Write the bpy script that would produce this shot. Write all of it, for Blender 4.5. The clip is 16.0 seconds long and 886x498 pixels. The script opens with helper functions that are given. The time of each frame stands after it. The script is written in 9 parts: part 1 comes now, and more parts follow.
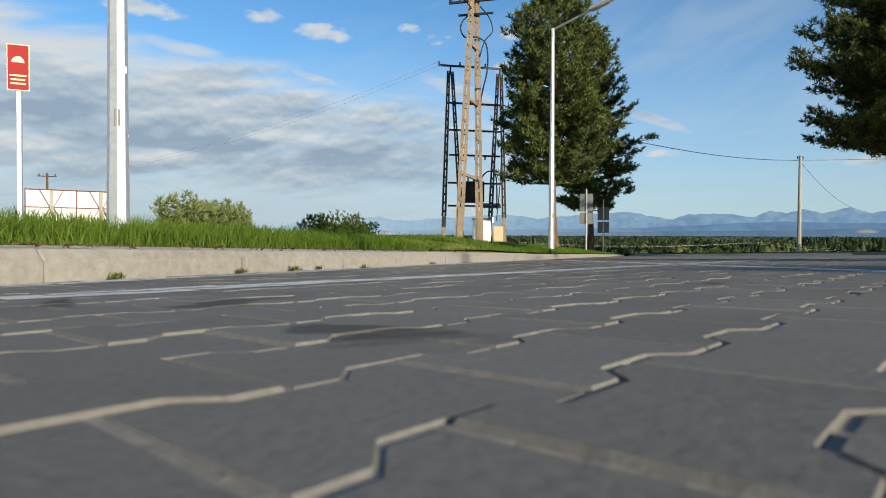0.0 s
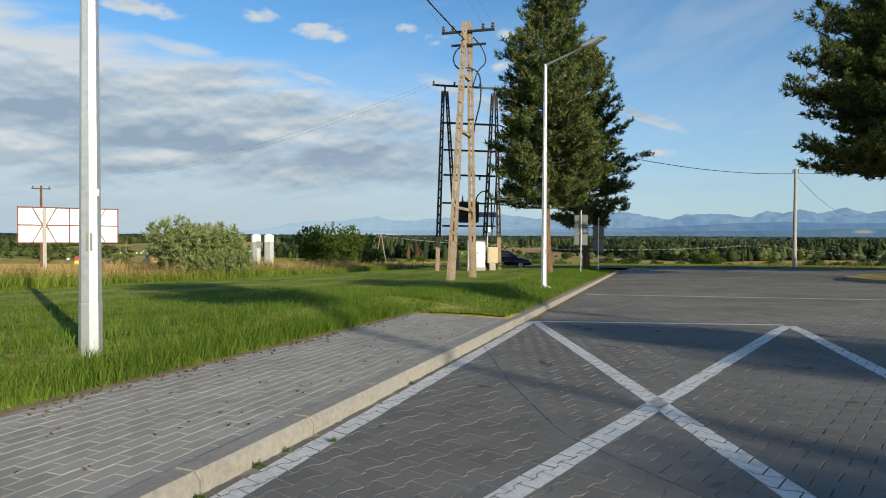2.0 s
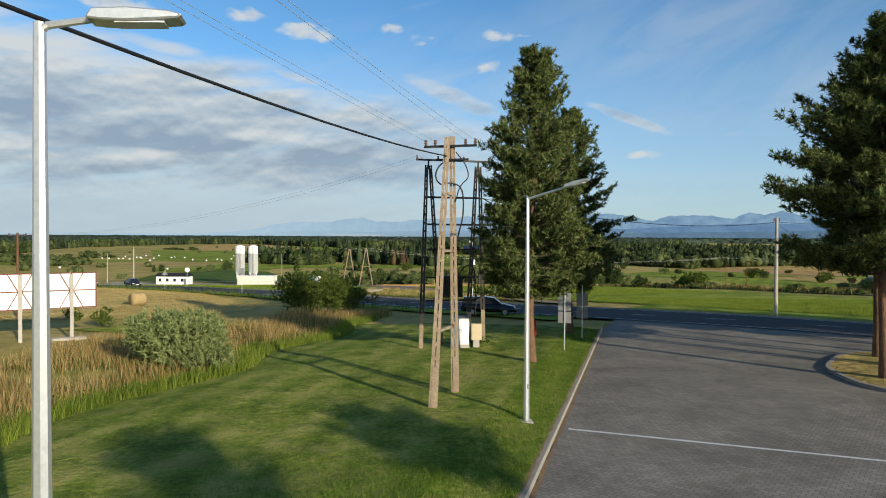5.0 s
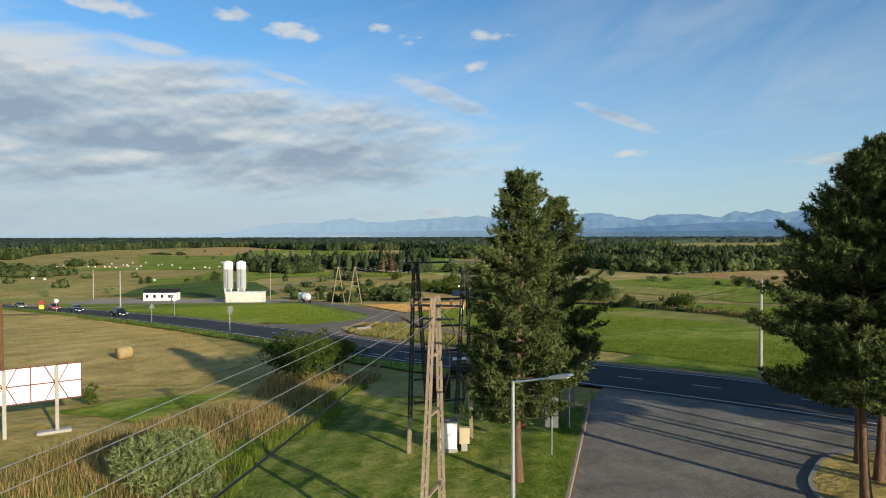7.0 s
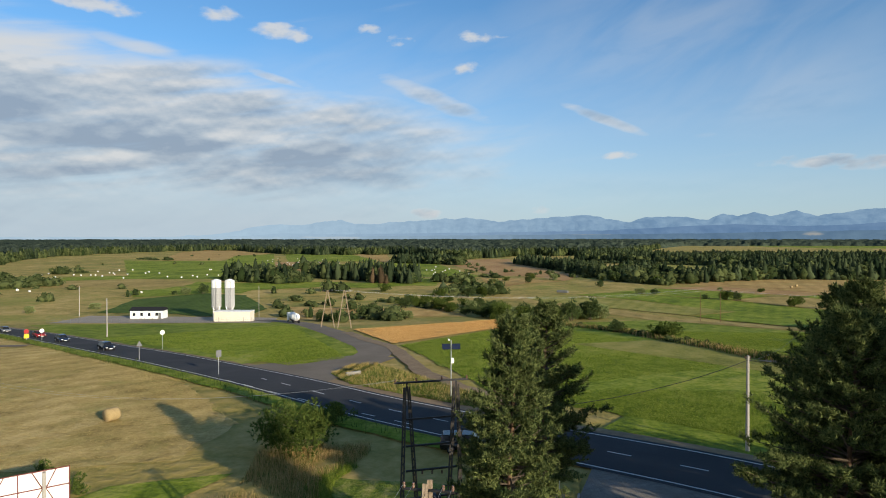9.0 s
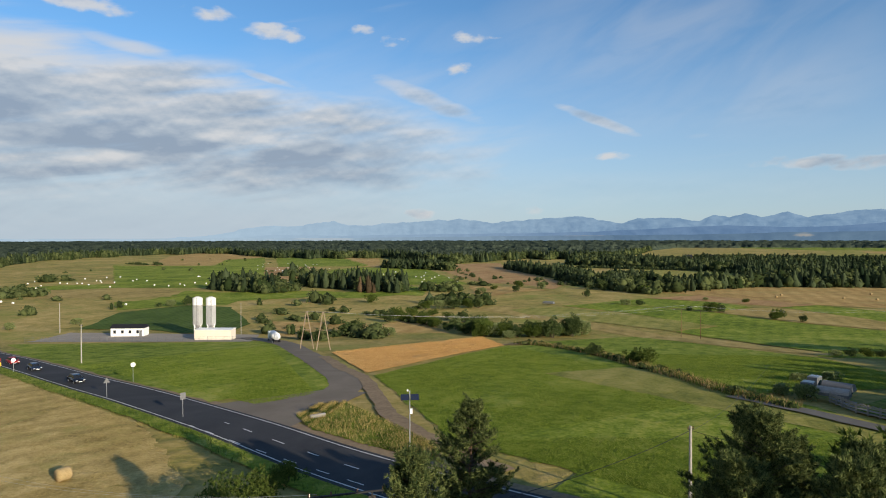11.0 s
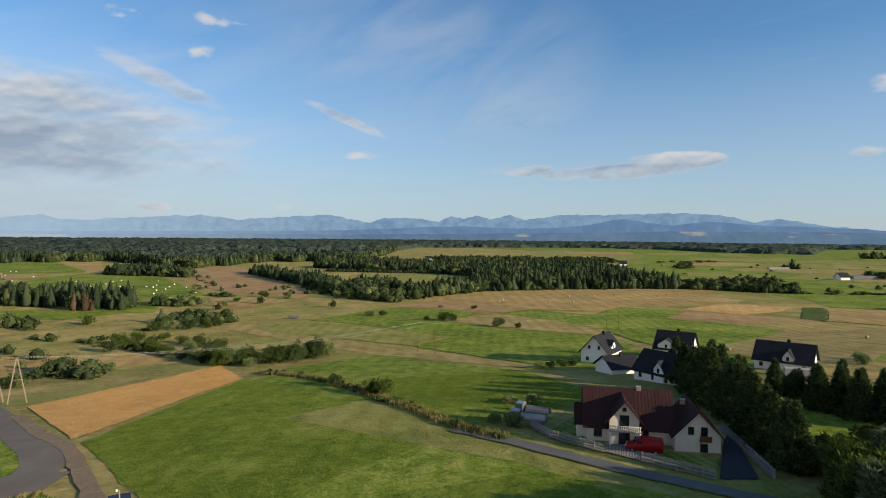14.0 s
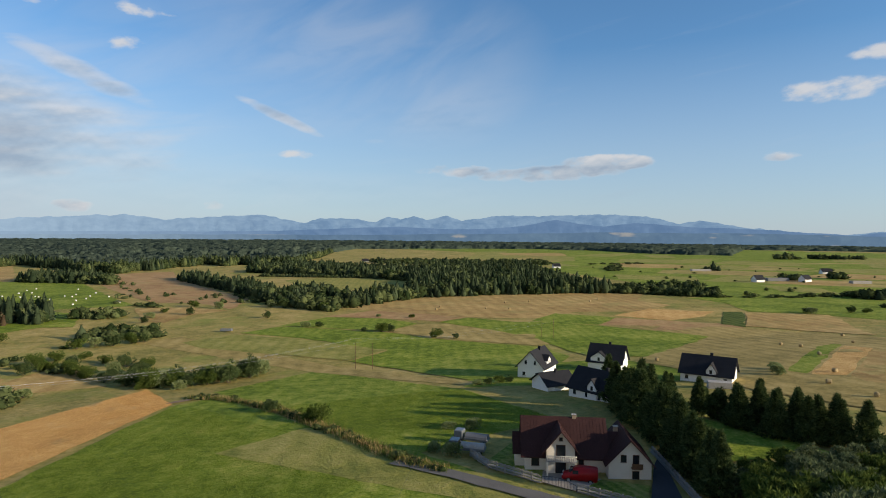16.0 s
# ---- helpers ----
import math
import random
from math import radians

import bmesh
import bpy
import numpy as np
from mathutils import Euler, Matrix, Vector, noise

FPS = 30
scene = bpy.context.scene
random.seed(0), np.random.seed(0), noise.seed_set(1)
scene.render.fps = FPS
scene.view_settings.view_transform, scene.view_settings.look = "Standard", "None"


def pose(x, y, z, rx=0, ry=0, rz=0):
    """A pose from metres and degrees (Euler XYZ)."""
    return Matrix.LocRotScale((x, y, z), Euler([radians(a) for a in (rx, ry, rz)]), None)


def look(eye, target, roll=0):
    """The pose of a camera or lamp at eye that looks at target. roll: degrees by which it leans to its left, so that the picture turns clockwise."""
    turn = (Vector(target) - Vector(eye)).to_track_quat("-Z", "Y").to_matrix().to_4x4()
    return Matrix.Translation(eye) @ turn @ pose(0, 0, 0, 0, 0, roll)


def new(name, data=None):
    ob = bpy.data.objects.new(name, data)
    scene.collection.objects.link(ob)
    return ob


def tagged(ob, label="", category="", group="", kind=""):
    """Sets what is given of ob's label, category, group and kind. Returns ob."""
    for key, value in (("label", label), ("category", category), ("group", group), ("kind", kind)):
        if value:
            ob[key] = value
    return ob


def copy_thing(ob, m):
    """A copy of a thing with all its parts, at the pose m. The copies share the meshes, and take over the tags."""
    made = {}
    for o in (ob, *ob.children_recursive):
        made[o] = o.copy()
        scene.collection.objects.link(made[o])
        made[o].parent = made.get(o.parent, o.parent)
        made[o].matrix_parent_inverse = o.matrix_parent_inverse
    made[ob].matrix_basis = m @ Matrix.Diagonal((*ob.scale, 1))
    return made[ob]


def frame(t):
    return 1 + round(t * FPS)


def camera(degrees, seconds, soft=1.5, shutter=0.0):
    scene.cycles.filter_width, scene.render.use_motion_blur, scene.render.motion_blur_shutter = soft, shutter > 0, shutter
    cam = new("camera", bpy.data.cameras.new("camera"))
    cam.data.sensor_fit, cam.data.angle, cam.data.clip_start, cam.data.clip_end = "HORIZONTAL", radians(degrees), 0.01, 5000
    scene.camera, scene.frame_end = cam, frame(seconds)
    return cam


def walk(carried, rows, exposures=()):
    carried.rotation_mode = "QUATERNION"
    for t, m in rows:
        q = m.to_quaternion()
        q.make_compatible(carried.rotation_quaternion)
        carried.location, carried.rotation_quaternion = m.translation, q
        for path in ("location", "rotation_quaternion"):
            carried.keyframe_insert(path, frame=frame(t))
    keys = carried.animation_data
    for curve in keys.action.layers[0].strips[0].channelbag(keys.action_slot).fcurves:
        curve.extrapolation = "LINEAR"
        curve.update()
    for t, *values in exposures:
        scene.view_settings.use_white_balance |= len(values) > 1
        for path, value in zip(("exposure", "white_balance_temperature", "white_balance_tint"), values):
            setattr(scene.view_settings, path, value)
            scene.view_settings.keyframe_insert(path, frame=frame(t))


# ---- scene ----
cam = camera(72.0, 16.0, 1.0)
cam.data.dof.use_dof, cam.data.dof.focus_distance, cam.data.dof.aperture_fstop = True, 14.0, 9.0
PATH = [
    (0, (0.079, 0.198, 0.076), (0.145, 2.197, 0.043), 0.3),
    (0.5, (0.115, 0.29, 0.223), (0.19, 2.288, 0.189), 0.2),
    (1, (0.208, 0.296, 0.553), (0.282, 2.294, 0.52), 0.2),
    (1.5, (0.225, 0.291, 0.804), (0.301, 2.29, 0.772), 0.3),
    (2, (0.229, 0.298, 1.094), (0.303, 2.297, 1.061), 0.3),
    (2.5, (0.203, 0.309, 1.42), (0.278, 2.308, 1.387), 0.3),
    (3, (0.199, 0.346, 1.964), (0.274, 2.345, 1.933), 0.4),
    (3.5, (0.208, 0.423, 2.754), (0.282, 2.421, 2.722), 0.4),
    (6, (0.435, 0.527, 6.863), (0.585, 2.521, 6.833), 0.1),
    (6.5, (0.459, 0.509, 8.385), (0.611, 2.503, 8.354), 0.0),
    (7, (0.432, 0.5, 9.909), (0.587, 2.494, 9.877), -0.1),
    (7.5, (0.437, 0.538, 11.366), (0.597, 2.531, 11.334), -0.1),
    (8, (0.261, 0.808, 12.778), (0.433, 2.8, 12.746), -0.2),
    (8.5, (0.278, 0.698, 14.322), (0.46, 2.69, 14.293), -0.0),
    (9, (0.338, 0.464, 15.849), (0.528, 2.455, 15.821), 0.0),
    (11.5, (5.744, -0.222, 23.007), (5.973, 1.765, 22.982), -0.1),
    (12, (6.686, -0.627, 24.568), (7.187, 1.309, 24.541), 0.1),
    (12.5, (6.522, -0.345, 26.099), (7.319, 1.489, 26.066), 0.4),
    (13, (6.334, -0.211, 27.455), (7.189, 1.597, 27.421), 0.4),
    (13.5, (6.407, -0.342, 28.856), (7.343, 1.426, 28.824), 0.4),
    (14, (6.285, -0.155, 30.139), (7.262, 1.59, 30.106), 0.4),
    (14.5, (6.2, -0.08, 31.526), (7.235, 1.631, 31.493), 0.5),
    (15, (6.158, -0.007, 32.862), (7.253, 1.666, 32.83), 0.5),
    (15.5, (6.316, 0.398, 34.06), (7.456, 2.04, 34.029), 0.4),
    (16, (5.98, 0.273, 35.597), (7.132, 1.908, 35.565), 0.4),
]
walk(cam, [(t, look(eye, target, roll)) for t, eye, target, roll in PATH], exposures=[(0.0, 0.5, 6400, 3), (7.5, 0.46, 6400, 3), (9.0, 0.46, 6450, 6), (12.5, 0.40, 6500, 8), (16.0, 0.44, 6500, 9)])

# ---- light ----
SUN_EL, SUN_AZ = radians(15.5), radians(146)
SUN_DIR = Vector((math.sin(SUN_AZ) * math.cos(SUN_EL), math.cos(SUN_AZ) * math.cos(SUN_EL), math.sin(SUN_EL)))
sun_data = bpy.data.lights.new("sun", "SUN")
sun_data.energy, sun_data.angle, sun_data.color = 5.0, radians(0.55), (1.0, 0.84, 0.64)
sun = new("sun", sun_data)
sun.matrix_world = look((0, 0, 50), Vector((0, 0, 50)) - SUN_DIR)


class Nodes:
    """Short writing for node trees."""

    def __init__(self, tree):
        self.tree = tree
        tree.nodes.clear()

    def add(self, kind, **props):
        n = self.tree.nodes.new(kind)
        for k, v in props.items():
            if k == "op":
                n.operation = v
            elif k == "blend":
                n.blend_type = v
            elif k == "noise_dimensions":
                n.noise_dimensions = v
        return n

    def put(self, socket, value):
        if hasattr(value, "is_output"):
            self.tree.links.new(value, socket)
        else:
            socket.default_value = value

    def math(self, op, a, b=0.0, c=0.0, clamp=False):
        n = self.add("ShaderNodeMath", op=op)
        n.use_clamp = clamp
        for i, v in enumerate((a, b, c)):
            self.put(n.inputs[i], v)
        return n.outputs[0]

    def noise(self, vec, scale, detail=4.0, rough=0.55, distort=0.0):
        n = self.add("ShaderNodeTexNoise")
        self.put(n.inputs["Vector"], vec)
        n.inputs["Scale"].default_value = scale
        n.inputs["Detail"].default_value = detail
        n.inputs["Roughness"].default_value = rough
        n.inputs["Distortion"].default_value = distort
        return n.outputs[0]

    def ramp(self, fac, stops, smooth=False):
        n = self.add("ShaderNodeValToRGB")
        self.put(n.inputs[0], fac)
        e = n.color_ramp.elements
        if smooth:
            n.color_ramp.interpolation = "EASE"
        while len(e) < len(stops):
            e.new(0.5)
        for el, (p, c) in zip(e, stops):
            el.position = p
            el.color = (*c, 1) if hasattr(c, "__len__") else (c, c, c, 1)
        return n.outputs[0]

    def mix(self, fac, a, b, blend="MIX"):
        n = self.add("ShaderNodeMix", blend=blend)
        n.data_type = "RGBA"
        n.blend_type = blend
        self.put(n.inputs[0], fac)
        for s, v in ((n.inputs[6], a), (n.inputs[7], b)):
            self.put(s, v if hasattr(v, "is_output") else (*v, 1))
        return n.outputs[2]

    def mapping(self, vec, scale=(1, 1, 1), rot=(0, 0, 0), loc=(0, 0, 0)):
        n = self.add("ShaderNodeMapping")
        self.put(n.inputs[0], vec)
        n.inputs["Location"].default_value = loc
        n.inputs["Rotation"].default_value = rot
        n.inputs["Scale"].default_value = scale
        return n.outputs[0]


# sky with broken evening cloud
world = bpy.data.worlds.new("sky")
scene.world = world
world.use_nodes = True
W = Nodes(world.node_tree)
sky = W.add("ShaderNodeTexSky")
sky.sky_type = "NISHITA"
sky.sun_disc = False
sky.sun_elevation, sky.sun_rotation = SUN_EL, SUN_AZ
sky.altitude, sky.air_density, sky.dust_density, sky.ozone_density = 600, 1.0, 0.6, 2.0
gen = W.add("ShaderNodeTexCoord").outputs["Generated"]
sep = W.add("ShaderNodeSeparateXYZ")
W.put(sep.inputs[0], gen)
dx, dy, dz = sep.outputs
azim = W.math("MULTIPLY", W.math("ARCTAN2", dx, dy), 57.2958)
elev = W.math("MULTIPLY", W.math("ARCSINE", dz), 57.2958)


def sky_vec(sx, sy, turn=0.0, lift=0.0):
    """Places on the sky in degrees, stretched and turned."""
    c = W.add("ShaderNodeCombineXYZ")
    W.put(c.inputs[0], azim)
    W.put(c.inputs[1], W.math("ADD", elev, lift))
    r = W.mapping(c.outputs[0], (1, 1, 1), (0, 0, radians(turn)))
    return W.mapping(r, (1 / sx, 1 / sy, 1))


def bank(a, e, w, h, power=1.0):
    """A soft oval of cloud cover round azimuth a and elevation e, in degrees."""
    p = W.math("POWER", W.math("DIVIDE", W.math("SUBTRACT", azim, a), w), 2)
    q = W.math("POWER", W.math("DIVIDE", W.math("SUBTRACT", elev, e), h), 2)
    return W.math("MULTIPLY", W.math("SUBTRACT", 1.0, W.math("ADD", p, q), clamp=True), power, clamp=True)


def total(items):
    out = items[0]
    for i in items[1:]:
        out = W.math("MAXIMUM", out, i)
    return out


def smooth(v, lo, hi):
    n = W.add("ShaderNodeMapRange")
    n.interpolation_type = "SMOOTHSTEP"
    W.put(n.inputs[0], v)
    n.inputs[1].default_value, n.inputs[2].default_value = lo, hi
    return n.outputs[0]


def strand(a0, e0, a1, e1, w, power=1.0):
    """A soft straight streak of cloud between two places in the sky, in degrees."""
    ln = math.hypot(a1 - a0, e1 - e0)
    ux, uy = (a1 - a0) / ln, (e1 - e0) / ln
    da, de = W.math("SUBTRACT", azim, (a0 + a1) / 2), W.math("SUBTRACT", elev, (e0 + e1) / 2)
    s = W.math("ADD", W.math("MULTIPLY", da, ux), W.math("MULTIPLY", de, uy))
    t = W.math("SUBTRACT", W.math("MULTIPLY", de, ux), W.math("MULTIPLY", da, uy))
    p = W.math("POWER", W.math("DIVIDE", s, ln / 2), 2)
    q = W.math("POWER", W.math("DIVIDE", t, w), 2)
    return W.math("MULTIPLY", W.math("SUBTRACT", 1.0, W.math("ADD", p, q), clamp=True), power, clamp=True)


big = W.noise(sky_vec(17, 4.2, -6), 1.0, 3, 0.5, 0.4)
lump = W.noise(sky_vec(6.6, 1.7, -5), 1.0, 4.5, 0.48, 0.15)
lump_up = W.noise(sky_vec(6.6, 1.7, -5, 0.6), 1.0, 4.5, 0.48, 0.15)
fine = W.noise(sky_vec(2.1, 1.1, -4), 1.0, 5, 0.52, 0.1)
fine_up = W.noise(sky_vec(2.1, 1.1, -4, 0.4), 1.0, 5, 0.52, 0.1)
wisp = W.noise(sky_vec(13, 1.3, -10), 1.0, 5, 0.52, 0.3)
# the deck: a long slope above, a level base, a feathered end
top_line = W.math("ADD", W.math("SUBTRACT", elev, 17.6), W.math("MULTIPLY", W.math("ADD", azim, 30.0), 0.135))
end_line = W.math("ADD", azim, W.math("MULTIPLY", W.math("ABSOLUTE", W.math("SUBTRACT", elev, 9.5)), 1.6))
deck = W.math("MULTIPLY", W.math("MULTIPLY", W.math("SUBTRACT", 1.0, smooth(top_line, -3.6, 1.8)), smooth(elev, 1.6, 6.6)), W.math("SUBTRACT", 1.0, smooth(W.math("ADD", end_line, W.math("MULTIPLY", W.math("SUBTRACT", wisp, 0.5), 40.0)), -8.0, 30.0)))
cover = W.math("ADD", W.math("ADD", W.math("MULTIPLY", big, 0.34), W.math("MULTIPLY", lump, 0.30)), W.math("MULTIPLY", wisp, 0.36))
dens_deck = W.math("MULTIPLY", smooth(W.math("ADD", cover, W.math("MULTIPLY", deck, 0.34)), 0.53, 0.86), W.math("MULTIPLY", smooth(deck, 0.0, 0.35), 0.93))
puffs = total([bank(-9.2, 18.1, 3.4, 1.1), bank(-14.5, 19.2, 3.0, 0.9, 0.8), bank(-2.1, 18.9, 2.6, 0.7, 0.8), bank(1.5, 18.0, 2.0, 0.7, 0.7), bank(8.9, 18.4, 3.6, 0.8, 0.8), bank(7.4, 15.7, 2.6, 0.8, 0.9),
               bank(21.8, 7.6, 2.2, 0.55, 0.9), bank(43.5, 6.0, 8.5, 0.8, 1.0), bank(47.0, 6.3, 6.0, 0.75, 1.5), bank(50.2, 7.0, 4.8, 0.95, 1.6), bank(67.5, 11.9, 5.0, 1.2, 0.9), bank(71.5, 14.3, 3.5, 0.9, 0.9),
               bank(64, 7.0, 2.4, 0.5, 0.9), bank(4.0, 2.6, 2.0, 0.7), bank(14.6, 2.8, 1.3, 0.55), bank(-24, 18.6, 4.5, 1.0), bank(36.5, 6.4, 4.6, 0.7, 0.9), bank(88, 10, 9, 1.8)])
dens_puff = W.math("MULTIPLY", smooth(W.math("ADD", W.math("ADD", W.math("MULTIPLY", fine, 0.95), W.math("MULTIPLY", wisp, 0.3)), W.math("MULTIPLY", puffs, 0.46)), 0.76, 1.10), W.math("MULTIPLY", smooth(puffs, 0.0, 0.5), 0.85))
# thin high streaks
strands = total([strand(15.2, 12.9, 25, 8.9, 0.62), strand(-13.5, 15.2, -6.5, 13.5, 0.5, 0.9), strand(-2.5, 15.8, 11, 10.6, 1.1, 0.9), strand(-26, 16.4, -16, 15.2, 0.8, 0.9), strand(24, 10.4, 31, 8.6, 0.7, 0.4)])
dens_strand = W.math("MULTIPLY", smooth(W.math("ADD", W.math("MULTIPLY", wisp, 0.6), W.math("MULTIPLY", strands, 0.5)), 0.34, 0.82), 0.72)
veil = total([bank(26, 16.5, 20, 8.0, 1.0), bank(33, 13, 12, 5.0, 0.8), bank(4, 13.5, 20, 7.5, 0.9), bank(-24, 5.0, 44, 5.5, 2.0), bank(20, 4.4, 24, 2.0, 0.5)])
dens_veil = W.math("MULTIPLY", W.math("MULTIPLY", smooth(W.noise(sky_vec(14, 4.5, -22), 1.0, 6, 0.5, 0.6), 0.25, 0.80), veil), 0.34)
density = W.math("MAXIMUM", W.math("MAXIMUM", dens_deck, dens_puff), W.math("MAXIMUM", dens_strand, dens_veil))
lit = W.math("ADD", W.math("MULTIPLY", W.math("SUBTRACT", lump, lump_up), 1.0), W.math("MULTIPLY", W.math("SUBTRACT", fine, fine_up), 0.75))
thin = W.math("MULTIPLY", W.math("SUBTRACT", 0.75, density, clamp=True), 0.55)
low_sky = W.math("MULTIPLY", W.math("SUBTRACT", elev, 10.5), 0.042)
thick = W.math("ADD", W.math("MULTIPLY", W.math("SUBTRACT", big, 0.5), -1.3), W.math("ADD", low_sky, thin))
flat_base = total([bank(-22, 8.2, 8, 1.5), bank(-9, 7.1, 7, 1.2), bank(-31, 9.6, 6, 1.7), bank(-2, 8.6, 6, 1.0, 0.7)])
bright_rim = total([bank(-23.5, 7.0, 4.5, 0.7), bank(-33, 7.4, 4, 0.8), bank(-13, 9.2, 4, 0.7), bank(-29, 15.0, 10, 2.2, 0.8), bank(49.0, 7.6, 8.5, 1.0, 1.0), bank(4.0, 2.9, 3.0, 1.0, 1.0), bank(14.6, 3.0, 2.2, 0.9, 1.0), bank(21.8, 7.9, 3.0, 0.8), bank(64, 7.2, 3.2, 0.9), bank(69, 13, 7, 2.6, 0.7)])
shade = W.ramp(W.math("ADD", W.math("SUBTRACT", W.math("ADD", lit, thick), W.math("MULTIPLY", W.math("MULTIPLY", flat_base, smooth(fine, 0.32, 0.62)), 0.36)), W.math("ADD", W.math("MULTIPLY", bright_rim, 0.42), 0.48)), [(0.10, (0.40, 0.485, 0.62)), (0.42, (0.60, 0.67, 0.765)), (0.82, (0.92, 0.91, 0.92))])
cloud = W.mix(1.0, shade, (7.3, 7.3, 7.35), "MULTIPLY")
haze_in = W.add("ShaderNodeMapRange")
W.put(haze_in.inputs[0], elev)
haze_in.inputs[1].default_value, haze_in.inputs[2].default_value = -1.0, 17.0
haze_in.inputs[3].default_value, haze_in.inputs[4].default_value = 0.80, 0.0
clear = W.mix(1.0, sky.outputs[0], (0.97, 1.37, 1.66), "MULTIPLY")
clear_low = W.mix(haze_in.outputs[0], clear, (4.75, 5.25, 6.25))
left_haze = W.math("MULTIPLY", W.math("SUBTRACT", 1.0, smooth(azim, -16.0, 34.0)), W.math("SUBTRACT", 1.0, smooth(elev, 1.0, 12.0)))
base_sky = W.mix(W.math("MULTIPLY", left_haze, 0.95), clear_low, (4.85, 5.65, 6.5))
mixed = W.mix(density, base_sky, cloud)
bg = W.add("ShaderNodeBackground")
W.put(bg.inputs[0], mixed)
bg.inputs[1].default_value = 0.074
W.tree.links.new(bg.outputs[0], W.add("ShaderNodeOutputWorld").inputs[0])

# ---- materials ----


def material(name, stops, fine=20.0, broad=0.6, rough=0.85, bump=0.3, depth=0.02, metal=0.0, stretch=(1, 1, 1), turn=0.0,
             place=False, spec=0.3, random_amount=0.0, island=0.0, broad_amount=0.35, stripes=None, stain=None):
    """A surface with grain, broad patches and relief. stops: colours from dark to light."""
    m = bpy.data.materials.new(name)
    m.use_nodes = True
    N = Nodes(m.node_tree)
    if place:
        vec = N.add("ShaderNodeNewGeometry").outputs["Position"]
    else:
        vec = N.add("ShaderNodeTexCoord").outputs["Object"]
    v2 = N.mapping(vec, stretch, (0, 0, turn))
    n1 = N.noise(v2, fine, 6, 0.65)
    n2 = N.noise(vec, broad, 4, 0.6, 0.6)
    fac = N.math("ADD", N.math("MULTIPLY", n1, 1 - broad_amount), N.math("MULTIPLY", n2, broad_amount))
    if stripes:
        width, angle, amount = stripes
        sv = N.mapping(vec, (1, 1, 1), (0, 0, angle))
        s = N.add("ShaderNodeSeparateXYZ")
        N.put(s.inputs[0], sv)
        wob = N.math("MULTIPLY", n2, 1.6 * width)
        wave = N.math("SINE", N.math("MULTIPLY", N.math("ADD", s.outputs[0], wob), 6.2832 / width))
        fac = N.math("ADD", fac, N.math("MULTIPLY", wave, amount))
    k = len(stops)
    col = N.ramp(fac, [(0.30 + 0.40 * i / max(1, k - 1), c) for i, c in enumerate(stops)])
    if stain:
        n5 = N.noise(N.mapping(vec, (1, 1, 1), (0, 0, 0), (3.7, 1.9, 0)), stain[0], 4, 0.55, 0.8)
        col = N.mix(N.ramp(n5, [(0.655, 0.0), (0.69, 0.8)]), col, tuple(c * stain[1] for c in stops[0]))
    if random_amount:
        r = N.add("ShaderNodeObjectInfo").outputs["Random"]
        g = N.math("ADD", N.math("MULTIPLY", r, random_amount), 1 - random_amount / 2)
        cc = N.add("ShaderNodeCombineColor")
        for i in range(3):
            N.put(cc.inputs[i], g)
        col = N.mix(1.0, col, cc.outputs[0], "MULTIPLY")
    if island:
        r = N.add("ShaderNodeNewGeometry").outputs["Random Per Island"]
        g = N.math("ADD", N.math("MULTIPLY", r, island), 1 - island / 2)
        cc = N.add("ShaderNodeCombineColor")
        for i in range(3):
            N.put(cc.inputs[i], g)
        col = N.mix(1.0, col, cc.outputs[0], "MULTIPLY")
    p = N.add("ShaderNodeBsdfPrincipled")
    N.put(p.inputs["Base Color"], col)
    p.inputs["Roughness"].default_value = rough
    p.inputs["Metallic"].default_value = metal
    p.inputs["Specular IOR Level"].default_value = spec
    if bump:
        b = N.add("ShaderNodeBump")
        b.inputs["Strength"].default_value = bump
        b.inputs["Distance"].default_value = depth
        N.put(b.inputs["Height"], n1)
        N.tree.links.new(b.outputs[0], p.inputs["Normal"])
    N.tree.links.new(p.outputs[0], N.add("ShaderNodeOutputMaterial").inputs[0])
    return m


